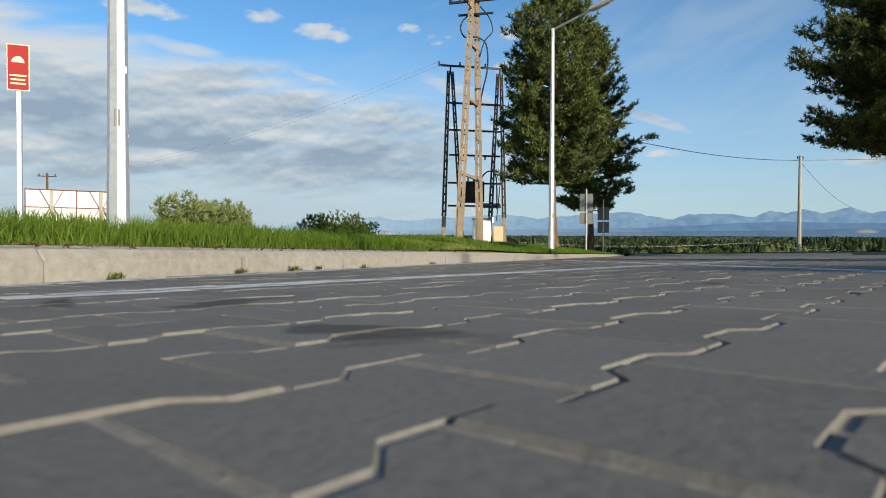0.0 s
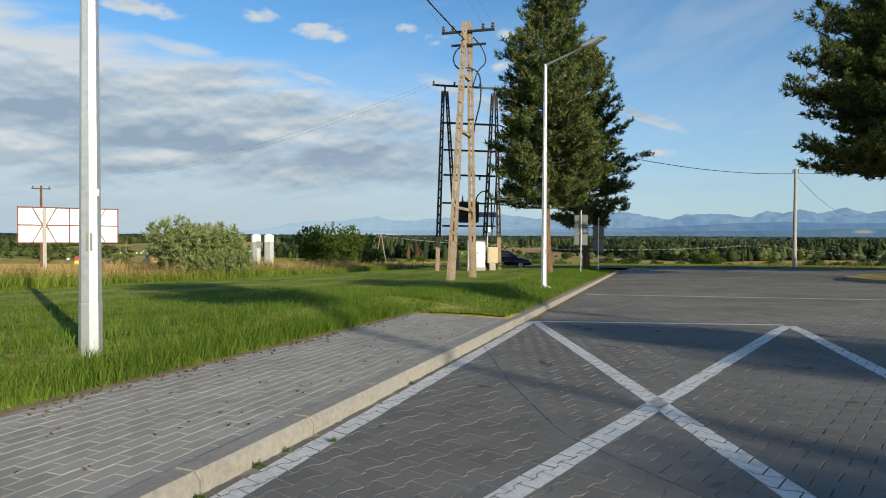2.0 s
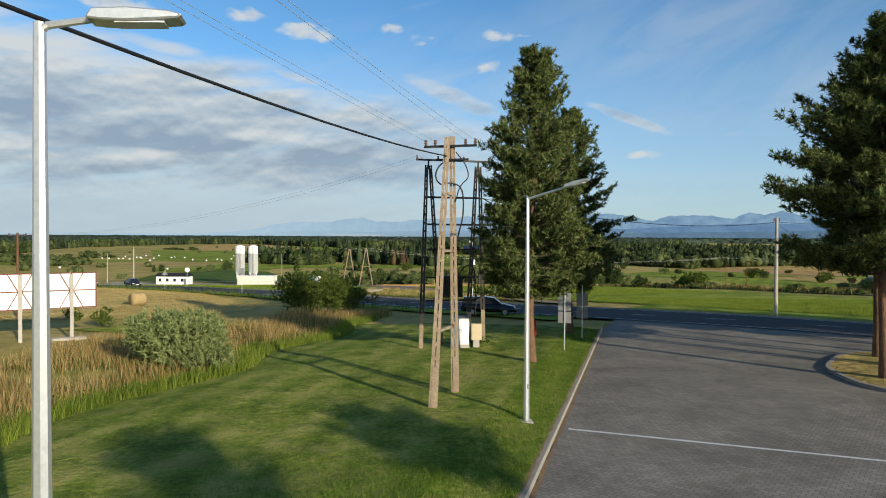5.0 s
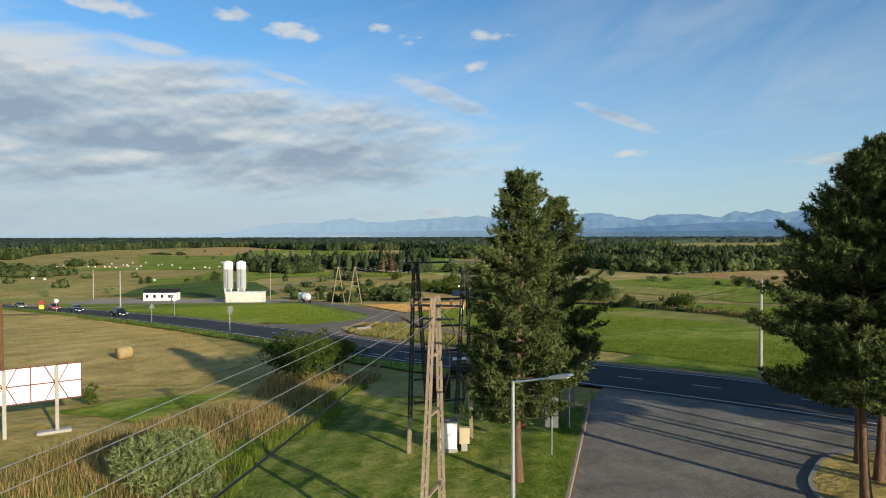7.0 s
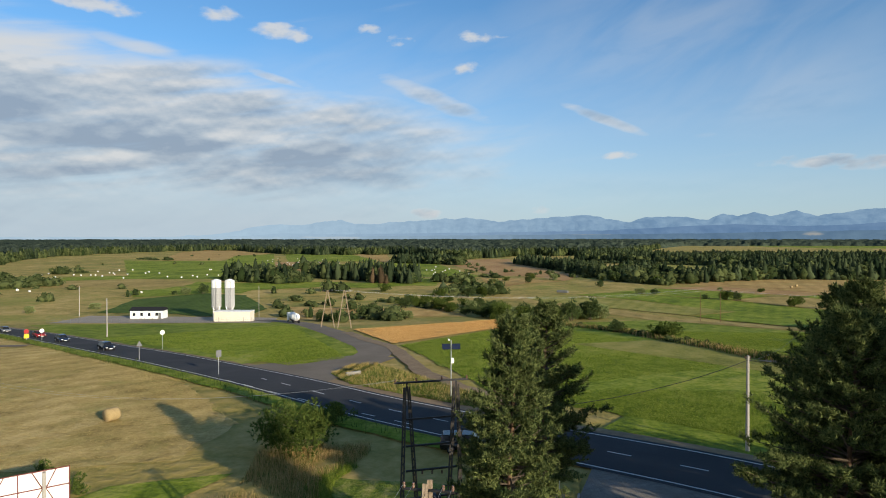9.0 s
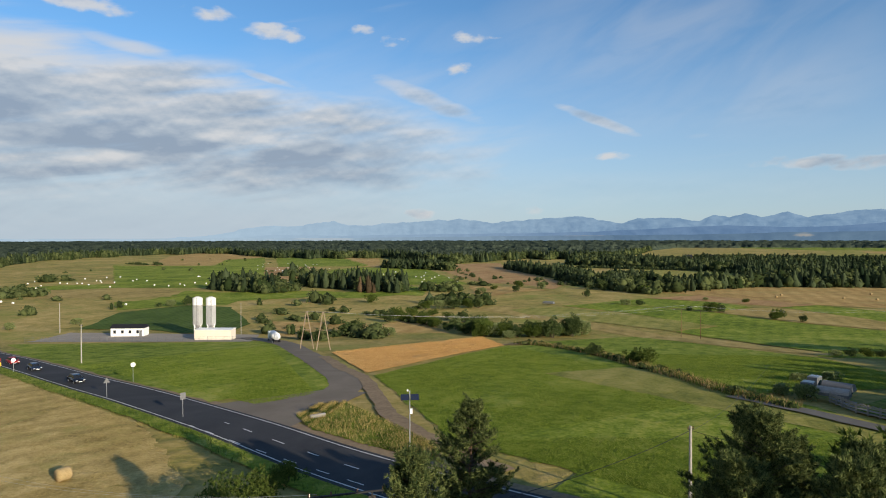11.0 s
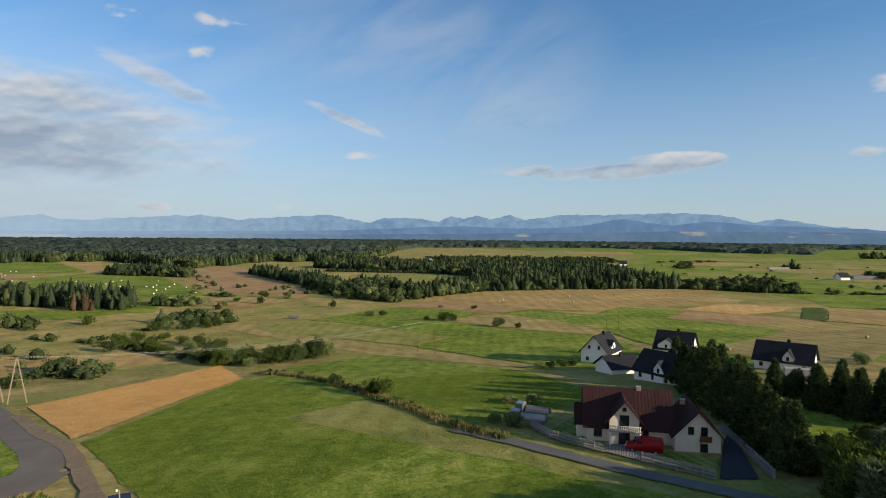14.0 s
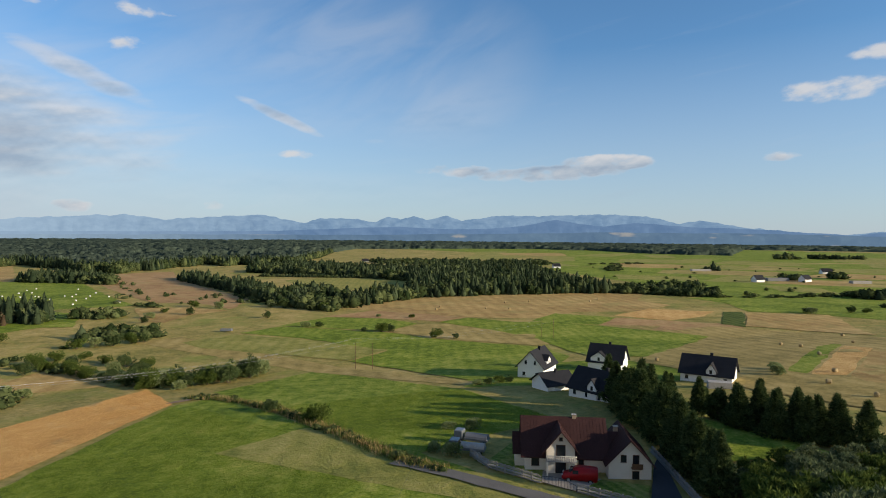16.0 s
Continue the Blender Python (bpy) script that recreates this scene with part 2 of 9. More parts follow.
def field_material(name, stops, grain=1.0, clump=0.16, broad=0.02, bump=0.8, depth=0.3, stripes=None, patch=None, rough=0.95, contrast=2.3, scuff=None):
    """Open land: grain, clumps, broad patches, rows, and drier patches with a shape of their own."""
    m = bpy.data.materials.new(name)
    m.use_nodes = True
    N = Nodes(m.node_tree)
    pos = N.add("ShaderNodeNewGeometry").outputs["Position"]
    flat = N.mapping(pos, (1, 1, 0.2))
    n1 = N.noise(flat, grain, 5, 0.7)
    n2 = N.noise(flat, clump, 6, 0.68, 0.4)
    n3 = N.noise(flat, broad, 4, 0.6, 0.8)
    fac = N.math("ADD", N.math("ADD", N.math("MULTIPLY", n1, 0.34), N.math("MULTIPLY", n2, 0.36)), N.math("MULTIPLY", n3, 0.30))
    fac = N.math("ADD", N.math("MULTIPLY", N.math("SUBTRACT", fac, 0.5), contrast), 0.5)
    if stripes:
        width, angle, amount = stripes
        s = N.add("ShaderNodeSeparateXYZ")
        N.put(s.inputs[0], N.mapping(pos, (1, 1, 1), (0, 0, angle)))
        wave = N.math("SINE", N.math("MULTIPLY", N.math("ADD", s.outputs[0], N.math("MULTIPLY", n2, 0.5 * width)), 6.2832 / width))
        fac = N.math("ADD", fac, N.math("MULTIPLY", N.math("MULTIPLY", wave, amount), N.math("MULTIPLY", n3, 2.0)))
        streak = N.noise(N.mapping(pos, (1 / width * 1.7, 0.012, 0.05), (0, 0, angle)), 1.0, 3, 0.6)
        fac = N.math("ADD", fac, N.math("MULTIPLY", N.math("SUBTRACT", streak, 0.5), amount * 4.0))
    k = len(stops)
    col = N.ramp(fac, [(0.15 + 0.70 * i / max(1, k - 1), c) for i, c in enumerate(stops)])
    if patch:
        n4 = N.noise(N.mapping(flat, (1, 1, 1), (0, 0, 0.6), (71, 13, 0)), broad * 2.2, 7, 0.7, 0.7)
        col = N.mix(N.ramp(n4, [(0.50, 0.0), (0.66, 0.75)]), col, patch)
    p = N.add("ShaderNodeBsdfPrincipled")
    N.put(p.inputs["Base Color"], col)
    p.inputs["Roughness"].default_value = rough
    p.inputs["Specular IOR Level"].default_value = 0.1
    b = N.add("ShaderNodeBump")
    b.inputs["Strength"].default_value = bump
    b.inputs["Distance"].default_value = depth
    N.put(b.inputs["Height"], N.math("ADD", N.math("MULTIPLY", n1, 0.6), N.math("MULTIPLY", n2, 2.0)))
    N.tree.links.new(b.outputs[0], p.inputs["Normal"])
    N.tree.links.new(p.outputs[0], N.add("ShaderNodeOutputMaterial").inputs[0])
    return m


def leafy(name, dark, light, through_light=0.35, island=0.5, fine=0.9):
    """Leaves or needles: light passes through them a little."""
    m = bpy.data.materials.new(name)
    m.use_nodes = True
    N = Nodes(m.node_tree)
    geo = N.add("ShaderNodeNewGeometry")
    n1 = N.noise(geo.outputs["Position"], fine, 3)
    fac = N.math("ADD", N.math("MULTIPLY", n1, 1 - island), N.math("MULTIPLY", geo.outputs["Random Per Island"], island))
    col = N.ramp(fac, [(0.25, dark), (0.75, light)])
    d = N.add("ShaderNodeBsdfDiffuse")
    t = N.add("ShaderNodeBsdfTranslucent")
    N.put(d.inputs[0], col)
    N.put(t.inputs[0], col)
    mx = N.add("ShaderNodeMixShader")
    mx.inputs[0].default_value = through_light
    N.tree.links.new(d.outputs[0], mx.inputs[1])
    N.tree.links.new(t.outputs[0], mx.inputs[2])
    N.tree.links.new(mx.outputs[0], N.add("ShaderNodeOutputMaterial").inputs[0])
    return m


M = {}
M["ground"] = field_material("rough_pasture", [(0.160, 0.155, 0.038), (0.325, 0.255, 0.075), (0.49, 0.355, 0.136)], 0.6, 0.07, 0.012, 0.9, 0.4, patch=(0.205, 0.235, 0.046), contrast=3.6)
M["lawn"] = field_material("lawn", [(0.068, 0.108, 0.012), (0.160, 0.205, 0.028), (0.32, 0.300, 0.085)], 7.0, 1.1, 0.25, 1.0, 0.11, (1.6, 0.25, 0.12), (0.25, 0.235, 0.07), contrast=3.9)
M["meadow"] = field_material("meadow", [(0.072, 0.110, 0.010), (0.172, 0.226, 0.021), (0.325, 0.325, 0.064)], 1.6, 0.30, 0.03, 1.0, 0.22, (5.0, 0.6, 0.05), contrast=3.7)
M["mown"] = field_material("mown_meadow", [(0.150, 0.164, 0.032), (0.268, 0.250, 0.060), (0.37, 0.315, 0.100)], 1.5, 0.2, 0.04, 0.9, 0.4, (6.0, 0.55, 0.08), contrast=3.2)
M["pale"] = field_material("pale_strip", [(0.200, 0.160, 0.048), (0.33, 0.245, 0.080), (0.45, 0.335, 0.125)], 0.8, 0.12, 0.03, 0.6, 0.2, (7.0, 0.45, 0.09), contrast=3.3)
M["wheat"] = field_material("ripe_grain", [(0.38, 0.215, 0.065), (0.58, 0.350, 0.120), (0.70, 0.465, 0.190)], 2.0, 0.35, 0.05, 1.0, 0.4, (8.0, 0.92, 0.045), contrast=2.8)
M["stubble"] = field_material("stubble", [(0.26, 0.165, 0.056), (0.40, 0.262, 0.092), (0.53, 0.365, 0.140)], 0.7, 0.09, 0.02, 0.7, 0.2, (9.0, 0.5, 0.09), (0.30, 0.250, 0.085), contrast=3.3)
M["redstubble"] = field_material("ploughed_stubble", [(0.26, 0.150, 0.065), (0.38, 0.230, 0.100), (0.48, 0.310, 0.145)], 0.6, 0.08, 0.02, 0.7, 0.2, (9.0, 0.9, 0.05), (0.36, 0.28, 0.11), contrast=3.3)
M["hay"] = field_material("cut_hay_field", [(0.23, 0.170, 0.055), (0.43, 0.315, 0.115), (0.60, 0.450, 0.190)], 2.2, 0.30, 0.05, 1.0, 0.22, (4.5, 0.75, 0.10), (0.28, 0.255, 0.070), contrast=3.3)
M["corn"] = field_material("maize", [(0.036, 0.066, 0.011), (0.072, 0.116, 0.022), (0.11, 0.158, 0.036)], 1.4, 0.2, 0.05, 1.0, 0.6, (3.0, 0.2, 0.14))
M["clover"] = field_material("dark_crop", [(0.048, 0.074, 0.012), (0.085, 0.112, 0.022), (0.125, 0.148, 0.035)], 1.2, 0.2, 0.05, 1.0, 0.4, (5.0, 0.6, 0.2))
M["dirt"] = material("dirt_track", [(0.16, 0.105, 0.06), (0.25, 0.175, 0.10), (0.33, 0.24, 0.14)], 1.5, 0.2, 0.95, 0.5, 0.05, place=True)
M["soil"] = material("dry_soil", [(0.14, 0.085, 0.045), (0.22, 0.145, 0.08), (0.32, 0.23, 0.14)], 30.0, 1.5, 0.95, 0.6, 0.01, place=True)
M["gravel"] = material("gravel_yard", [(0.21, 0.180, 0.145), (0.29, 0.253, 0.205), (0.37, 0.325, 0.268)], 3.0, 0.15, 0.95, 0.5, 0.05, place=True)
M["lane"] = material("worn_lane", [(0.100, 0.093, 0.082), (0.148, 0.137, 0.121), (0.20, 0.186, 0.165)], 20.0, 0.2, 0.92, 0.4, 0.01, place=True, spec=0.12)
M["asphalt"] = material("asphalt", [(0.028, 0.030, 0.034), (0.045, 0.046, 0.050), (0.068, 0.068, 0.070)], 45.0, 0.12, 0.9, 0.4, 0.01, place=True, spec=0.15, broad_amount=0.55)
M["sideasphalt"] = material("worn_asphalt", [(0.140, 0.115, 0.088), (0.190, 0.158, 0.122), (0.245, 0.206, 0.160)], 30.0, 0.15, 0.92, 0.4, 0.01, place=True, spec=0.12, broad_amount=0.5)
M["paint"] = material("road_paint", [(0.38, 0.375, 0.36), (0.58, 0.575, 0.56), (0.70, 0.69, 0.675)], 24.0, 2.0, 0.7, 0.2, 0.004, place=True)
M["kerb"] = material("kerb_concrete", [(0.18, 0.166, 0.146), (0.255, 0.236, 0.208), (0.325, 0.303, 0.270)], 26.0, 1.4, 0.9, 0.4, 0.006, place=True)
M["sand"] = material("joint_sand", [(0.15, 0.134, 0.112), (0.235, 0.212, 0.180), (0.33, 0.30, 0.26)], 60.0, 1.5, 0.95, 0.6, 0.006, place=True)
M["paver"] = material("grey_paver", [(0.113, 0.108, 0.099), (0.160, 0.152, 0.141), (0.208, 0.199, 0.184)], 120.0, 0.9, 0.88, 0.5, 0.0025, place=True, spec=0.15, stain=(2.1, 0.48), random_amount=0.16, island=0.16, broad_amount=0.5)
M["slab"] = material("pale_paver", [(0.195, 0.183, 0.165), (0.252, 0.237, 0.214), (0.305, 0.288, 0.262)], 90.0, 0.8, 0.85, 0.4, 0.003, place=True, random_amount=0.2, island=0.25, broad_amount=0.5)


def paving_sheet():
    """Interlocking grey pavers seen from farther away: colour from block to block, and joints in relief."""
    m = bpy.data.materials.new("paver_sheet")
    m.use_nodes = True
    N = Nodes(m.node_tree)
    pos = N.add("ShaderNodeNewGeometry").outputs["Position"]
    v = N.mapping(pos, (1, 1, 1), (0, 0, radians(43)))
    br = N.add("ShaderNodeTexBrick")
    N.put(br.inputs["Vector"], v)
    br.inputs["Color1"].default_value = (0.190, 0.172, 0.147, 1)
    br.inputs["Color2"].default_value = (0.248, 0.226, 0.195, 1)
    br.inputs["Mortar"].default_value = (0.120, 0.108, 0.092, 1)
    br.inputs["Scale"].default_value = 1.0
    br.inputs["Brick Width"].default_value = 0.2
    br.inputs["Row Height"].default_value = 0.14
    br.inputs["Mortar Size"].default_value = 0.008
    n1 = N.noise(pos, 0.45, 5, 0.6, 0.5)
    n2 = N.noise(pos, 60, 3, 0.6)
    tone = N.ramp(N.math("ADD", N.math("MULTIPLY", n1, 0.7), N.math("MULTIPLY", n2, 0.3)), [(0.32, 0.62), (0.68, 1.28)])
    col = N.mix(1.0, br.outputs["Color"], tone, "MULTIPLY")
    p = N.add("ShaderNodeBsdfPrincipled")
    N.put(p.inputs["Base Color"], col)
    p.inputs["Roughness"].default_value = 0.9
    p.inputs["Specular IOR Level"].default_value = 0.15
    b = N.add("ShaderNodeBump")
    b.inputs["Strength"].default_value = 0.5
    b.inputs["Distance"].default_value = 0.004
    N.put(b.inputs["Height"], N.math("SUBTRACT", 1.0, br.outputs["Fac"]))
    N.tree.links.new(b.outputs[0], p.inputs["Normal"])
    N.tree.links.new(p.outputs[0], N.add("ShaderNodeOutputMaterial").inputs[0])
    return m


M["paving"] = paving_sheet()
M["steel"] = material("galvanised_steel", [(0.50, 0.52, 0.54), (0.62, 0.64, 0.66), (0.72, 0.73, 0.74)], 18.0, 1.0, 0.42, 0.1, 0.002, metal=0.75, spec=0.5)
M["concrete_tan"] = material("weathered_concrete", [(0.15, 0.112, 0.078), (0.25, 0.192, 0.135), (0.35, 0.285, 0.21)], 16.0, 1.2, 0.9, 0.5, 0.008)
M["concrete_dark"] = material("tarred_concrete", [(0.020, 0.018, 0.017), (0.045, 0.040, 0.036), (0.085, 0.075, 0.065)], 12.0, 1.0, 0.85, 0.5, 0.008)
M["concrete_grey"] = material("grey_concrete", [(0.24, 0.22, 0.20), (0.34, 0.32, 0.29), (0.44, 0.41, 0.37)], 10.0, 0.8, 0.9, 0.4, 0.008)
M["darkmetal"] = material("dark_steel", [(0.015, 0.015, 0.016), (0.03, 0.03, 0.032), (0.05, 0.048, 0.046)], 12.0, 1.0, 0.55, 0.2, 0.003, metal=0.4)
M["cable"] = material("black_cable", [(0.010, 0.010, 0.011), (0.016, 0.016, 0.018)], 8.0, 1.0, 0.5, 0, 0)
M["wire"] = material("aluminium_wire", [(0.34, 0.34, 0.34), (0.5, 0.5, 0.5)], 8.0, 1.0, 0.5, 0, 0, metal=0.5)
M["porcelain"] = material("brown_porcelain", [(0.10, 0.05, 0.03), (0.15, 0.08, 0.05)], 8.0, 1.0, 0.25, 0, 0)
M["white"] = material("white_paint", [(0.70, 0.70, 0.69), (0.80, 0.80, 0.79), (0.84, 0.84, 0.83)], 6.0, 0.5, 0.6, 0.1, 0.003)
M["offwhite"] = material("cream_render", [(0.58, 0.52, 0.42), (0.68, 0.62, 0.52), (0.75, 0.70, 0.60)], 9.0, 0.3, 0.9, 0.2, 0.005)
M["render"] = material("white_render", [(0.66, 0.65, 0.62), (0.75, 0.74, 0.71), (0.80, 0.79, 0.77)], 9.0, 0.3, 0.9, 0.2, 0.005)
M["red"] = material("red_enamel", [(0.26, 0.006, 0.006), (0.34, 0.010, 0.010)], 6.0, 0.6, 0.45, 0, 0)
M["redsteel"] = material("red_painted_steel", [(0.11, 0.026, 0.022), (0.16, 0.038, 0.030)], 10.0, 0.8, 0.6, 0.1, 0.003)
M["cream"] = material("cream_sign_paint", [(0.80, 0.72, 0.45), (0.86, 0.79, 0.53)], 5.0, 0.6, 0.6, 0, 0)
M["yellow"] = material("yellow_enamel", [(0.75, 0.42, 0.02), (0.82, 0.50, 0.03)], 5.0, 0.6, 0.5, 0, 0)
M["greysign"] = material("grey_sign_back", [(0.13, 0.135, 0.14), (0.20, 0.205, 0.21)], 6.0, 0.6, 0.6, 0.1, 0.002, metal=0.3)
M["glass"] = material("window_glass", [(0.012, 0.014, 0.018), (0.025, 0.028, 0.032)], 2.0, 0.3, 0.08, 0, 0, spec=0.6)
M["tile_brown"] = material("brown_metal_roof", [(0.028, 0.013, 0.012), (0.044, 0.020, 0.018), (0.062, 0.030, 0.026)], 5.0, 0.4, 0.7, 0.2, 0.01, spec=0.12)
M["tile_dark"] = material("anthracite_roof", [(0.014, 0.015, 0.018), (0.022, 0.022, 0.025), (0.032, 0.032, 0.035)], 5.0, 0.4, 0.75, 0.2, 0.01, spec=0.12)
M["wood"] = material("brown_wood", [(0.07, 0.032, 0.015), (0.12, 0.06, 0.028), (0.17, 0.09, 0.045)], 10.0, 0.8, 0.7, 0.3, 0.005, stretch=(1, 1, 0.15))
M["silo"] = material("ribbed_silo_steel", [(0.27, 0.275, 0.28), (0.35, 0.355, 0.36), (0.42, 0.425, 0.43)], 6.0, 0.5, 0.55, 0.1, 0.004, metal=0.2)
M["car_black"] = material("black_car_paint", [(0.008, 0.009, 0.012), (0.012, 0.013, 0.017)], 2.0, 0.3, 0.18, 0, 0, spec=0.6)
M["car_blue"] = material("navy_car_paint", [(0.012, 0.018, 0.035), (0.017, 0.025, 0.047)], 2.0, 0.3, 0.18, 0, 0, spec=0.6)
M["car_grey"] = material("grey_car_paint", [(0.12, 0.13, 0.14), (0.15, 0.16, 0.17)], 2.0, 0.3, 0.25, 0, 0, spec=0.6)
M["tyre"] = material("rubber", [(0.012, 0.012, 0.012), (0.022, 0.022, 0.022)], 20.0, 1.0, 0.85, 0.2, 0.004)
M["rim"] = material("alloy", [(0.35, 0.35, 0.36), (0.5, 0.5, 0.5)], 8.0, 1.0, 0.35, 0, 0, metal=0.8)
M["lamp_glass"] = material("lamp_lens", [(0.65, 0.65, 0.66), (0.8, 0.8, 0.8)], 6.0, 1.0, 0.2, 0, 0, spec=0.6)
M["tail"] = material("tail_lens", [(0.30, 0.01, 0.01), (0.4, 0.02, 0.02)], 6.0, 1.0, 0.25, 0, 0)
M["beige"] = material("beige_cabinet", [(0.42, 0.35, 0.23), (0.52, 0.44, 0.30)], 6.0, 0.8, 0.6, 0.1, 0.003)
M["panel"] = material("solar_panel", [(0.012, 0.016, 0.03), (0.02, 0.026, 0.05)], 3.0, 0.3, 0.15, 0, 0, spec=0.6)
M["pinebark"] = material("pine_bark", [(0.06, 0.036, 0.024), (0.13, 0.078, 0.048), (0.22, 0.13, 0.078)], 9.0, 0.7, 0.95, 0.9, 0.03, stretch=(1, 1, 0.35))
M["bark"] = material("dark_bark", [(0.05, 0.038, 0.028), (0.09, 0.07, 0.05), (0.14, 0.11, 0.08)], 9.0, 0.7, 0.95, 0.9, 0.03, stretch=(1, 1, 0.35))
M["straw"] = material("straw_bale", [(0.19, 0.14, 0.065), (0.35, 0.26, 0.125), (0.48, 0.37, 0.20)], 14.0, 0.8, 0.95, 0.8, 0.03)
M["needles"] = leafy("pine_needles", (0.030, 0.050, 0.018), (0.180, 0.208, 0.072), 0.18, 0.65)
M["spruce"] = leafy("spruce_needles", (0.028, 0.048, 0.018), (0.110, 0.146, 0.052), 0.18, 0.6)
M["leaf"] = leafy("green_leaves", (0.042, 0.071, 0.014), (0.135, 0.172, 0.041), 0.3, 0.6)
M["willow"] = leafy("willow_leaves", (0.11, 0.150, 0.045), (0.36, 0.40, 0.18), 0.4, 0.6)
M["greyleaf"] = leafy("grey_green_leaves", (0.055, 0.080, 0.036), (0.17, 0.20, 0.10), 0.3, 0.6)
M["forest"] = leafy("far_conifers", (0.013, 0.023, 0.012), (0.058, 0.077, 0.038), 0.1, 0.6, 0.06)
M["grove"] = leafy("far_broadleaves", (0.024, 0.038, 0.014), (0.098, 0.118, 0.046), 0.15, 0.65, 0.1)
# farthest woods: distance haze put into the colour, paler and bluer than far_conifers
M["far_forest"] = leafy("hazed_distant_woods", (0.022, 0.034, 0.026), (0.088, 0.112, 0.078), 0.05, 0.0, 0.12)
M["russet"] = leafy("dry_conifers", (0.048, 0.036, 0.022), (0.105, 0.072, 0.042), 0.1, 0.6, 0.2)
M["grass"] = leafy("grass_blades", (0.080, 0.138, 0.014), (0.300, 0.345, 0.066), 0.45, 0.5, 0.5)
M["lawn_blade"] = leafy("lawn_blades", (0.092, 0.148, 0.018), (0.205, 0.268, 0.050), 0.4, 0.45, 0.5)
M["path_grass"] = leafy("lush_grass", (0.058, 0.108, 0.012), (0.172, 0.250, 0.042), 0.4, 0.5, 0.6)
M["litter"] = leafy("dead_leaves", (0.05, 0.03, 0.018), (0.14, 0.085, 0.045), 0.1, 0.6, 0.5)
M["reed"] = leafy("dry_grass", (0.24, 0.160, 0.060), (0.56, 0.400, 0.180), 0.4, 0.6, 0.4)
M["ears"] = leafy("ripe_ears", (0.38, 0.21, 0.07), (0.70, 0.45, 0.18), 0.3, 0.6, 0.3)
M["cut_straw"] = leafy("cut_straw", (0.26, 0.20, 0.065), (0.54, 0.42, 0.17), 0.3, 0.6, 0.3)
M["weed"] = leafy("tall_weeds", (0.05, 0.085, 0.015), (0.17, 0.20, 0.05), 0.4, 0.6, 0.5)

# ---- builders ----


def box(bm, c, s, turn=0.0, taper=1.0, lean=None):
    """A box with centre c and size s, turned about z; taper narrows its top."""
    vs = []
    for z in (-0.5, 0.5):
        k = taper if z > 0 else 1.0
        for x, y in ((-0.5, -0.5), (0.5, -0.5), (0.5, 0.5), (-0.5, 0.5)):
            p = Vector((x * s[0] * k, y * s[1] * k, z * s[2]))
            p.rotate(Euler((0, 0, turn)))
            vs.append(bm.verts.new(p + Vector(c)))
    for f in ((3, 2, 1, 0), (4, 5, 6, 7), (0, 1, 5, 4), (1, 2, 6, 5), (2, 3, 7, 6), (3, 0, 4, 7)):
        bm.faces.new([vs[i] for i in f])
    return vs


def bevelled(c, s, w=0.02, turn=0.0, seg=1):
    bm = bmesh.new()
    box(bm, c, s, turn)
    bmesh.ops.bevel(bm, geom=list(bm.edges), offset=w, segments=seg, profile=0.5, affect="EDGES")
    return bm


def tube(bm, a, b, r0, r1=None, n=10, caps=True):
    """A round bar from a to b."""
    a, b = Vector(a), Vector(b)
    r1 = r0 if r1 is None else r1
    q = (b - a).to_track_quat("Z", "Y")
    rings = []
    for p, r in ((a, r0), (b, r1)):
        rings.append([bm.verts.new(p + q @ Vector((r * math.cos(6.28319 * i / n), r * math.sin(6.28319 * i / n), 0))) for i in range(n)])
    for i in range(n):
        j = (i + 1) % n
        bm.faces.new((rings[0][i], rings[0][j], rings[1][j], rings[1][i]))
    if caps:
        bm.faces.new(rings[0][::-1])
        bm.faces.new(rings[1])


def beam(bm, a, b, w, d):
    """A square bar from a to b, w wide and d deep."""
    a, b = Vector(a), Vector(b)
    q = (b - a).to_track_quat("Z", "Y")
    r = []
    for p in (a, b):
        r.append([bm.verts.new(p + q @ Vector((x * w / 2, y * d / 2, 0))) for x, y in ((-1, -1), (1, -1), (1, 1), (-1, 1))])
    for i in range(4):
        j = (i + 1) % 4
        bm.faces.new((r[0][i], r[0][j], r[1][j], r[1][i]))
    bm.faces.new(r[0][::-1])
    bm.faces.new(r[1])


def prism(bm, outline, a, b, axis="y"):
    """The outline (pairs) swept from a to b along an axis."""
    put = {"y": lambda p, t: (p[0], t, p[1]), "x": lambda p, t: (t, p[0], p[1]), "z": lambda p, t: (p[0], p[1], t)}[axis]
    r0 = [bm.verts.new(put(p, a)) for p in outline]
    r1 = [bm.verts.new(put(p, b)) for p in outline]
    n = len(outline)
    for i in range(n):
        j = (i + 1) % n
        bm.faces.new((r0[i], r0[j], r1[j], r1[i]))
    bm.faces.new(r0[::-1])
    bm.faces.new(r1)
    bmesh.ops.recalc_face_normals(bm, faces=bm.faces[:])


def mesh_of(name, bm, mat, smooth=False):
    me = bpy.data.meshes.new(name)
    bmesh.ops.recalc_face_normals(bm, faces=bm.faces[:])
    bm.to_mesh(me)
    bm.free()
    me.materials.append(mat)
    if smooth:
        me.polygons.foreach_set("use_smooth", [True] * len(me.polygons))
    return me


def part(name, bm, mat, parent=None, label="", smooth=False):
    """One mesh object under a thing or under a part."""
    ob = new(name, mesh_of(name, bm, mat, smooth))
    ob.parent = parent
    if label:
        ob["label"] = label
    return ob


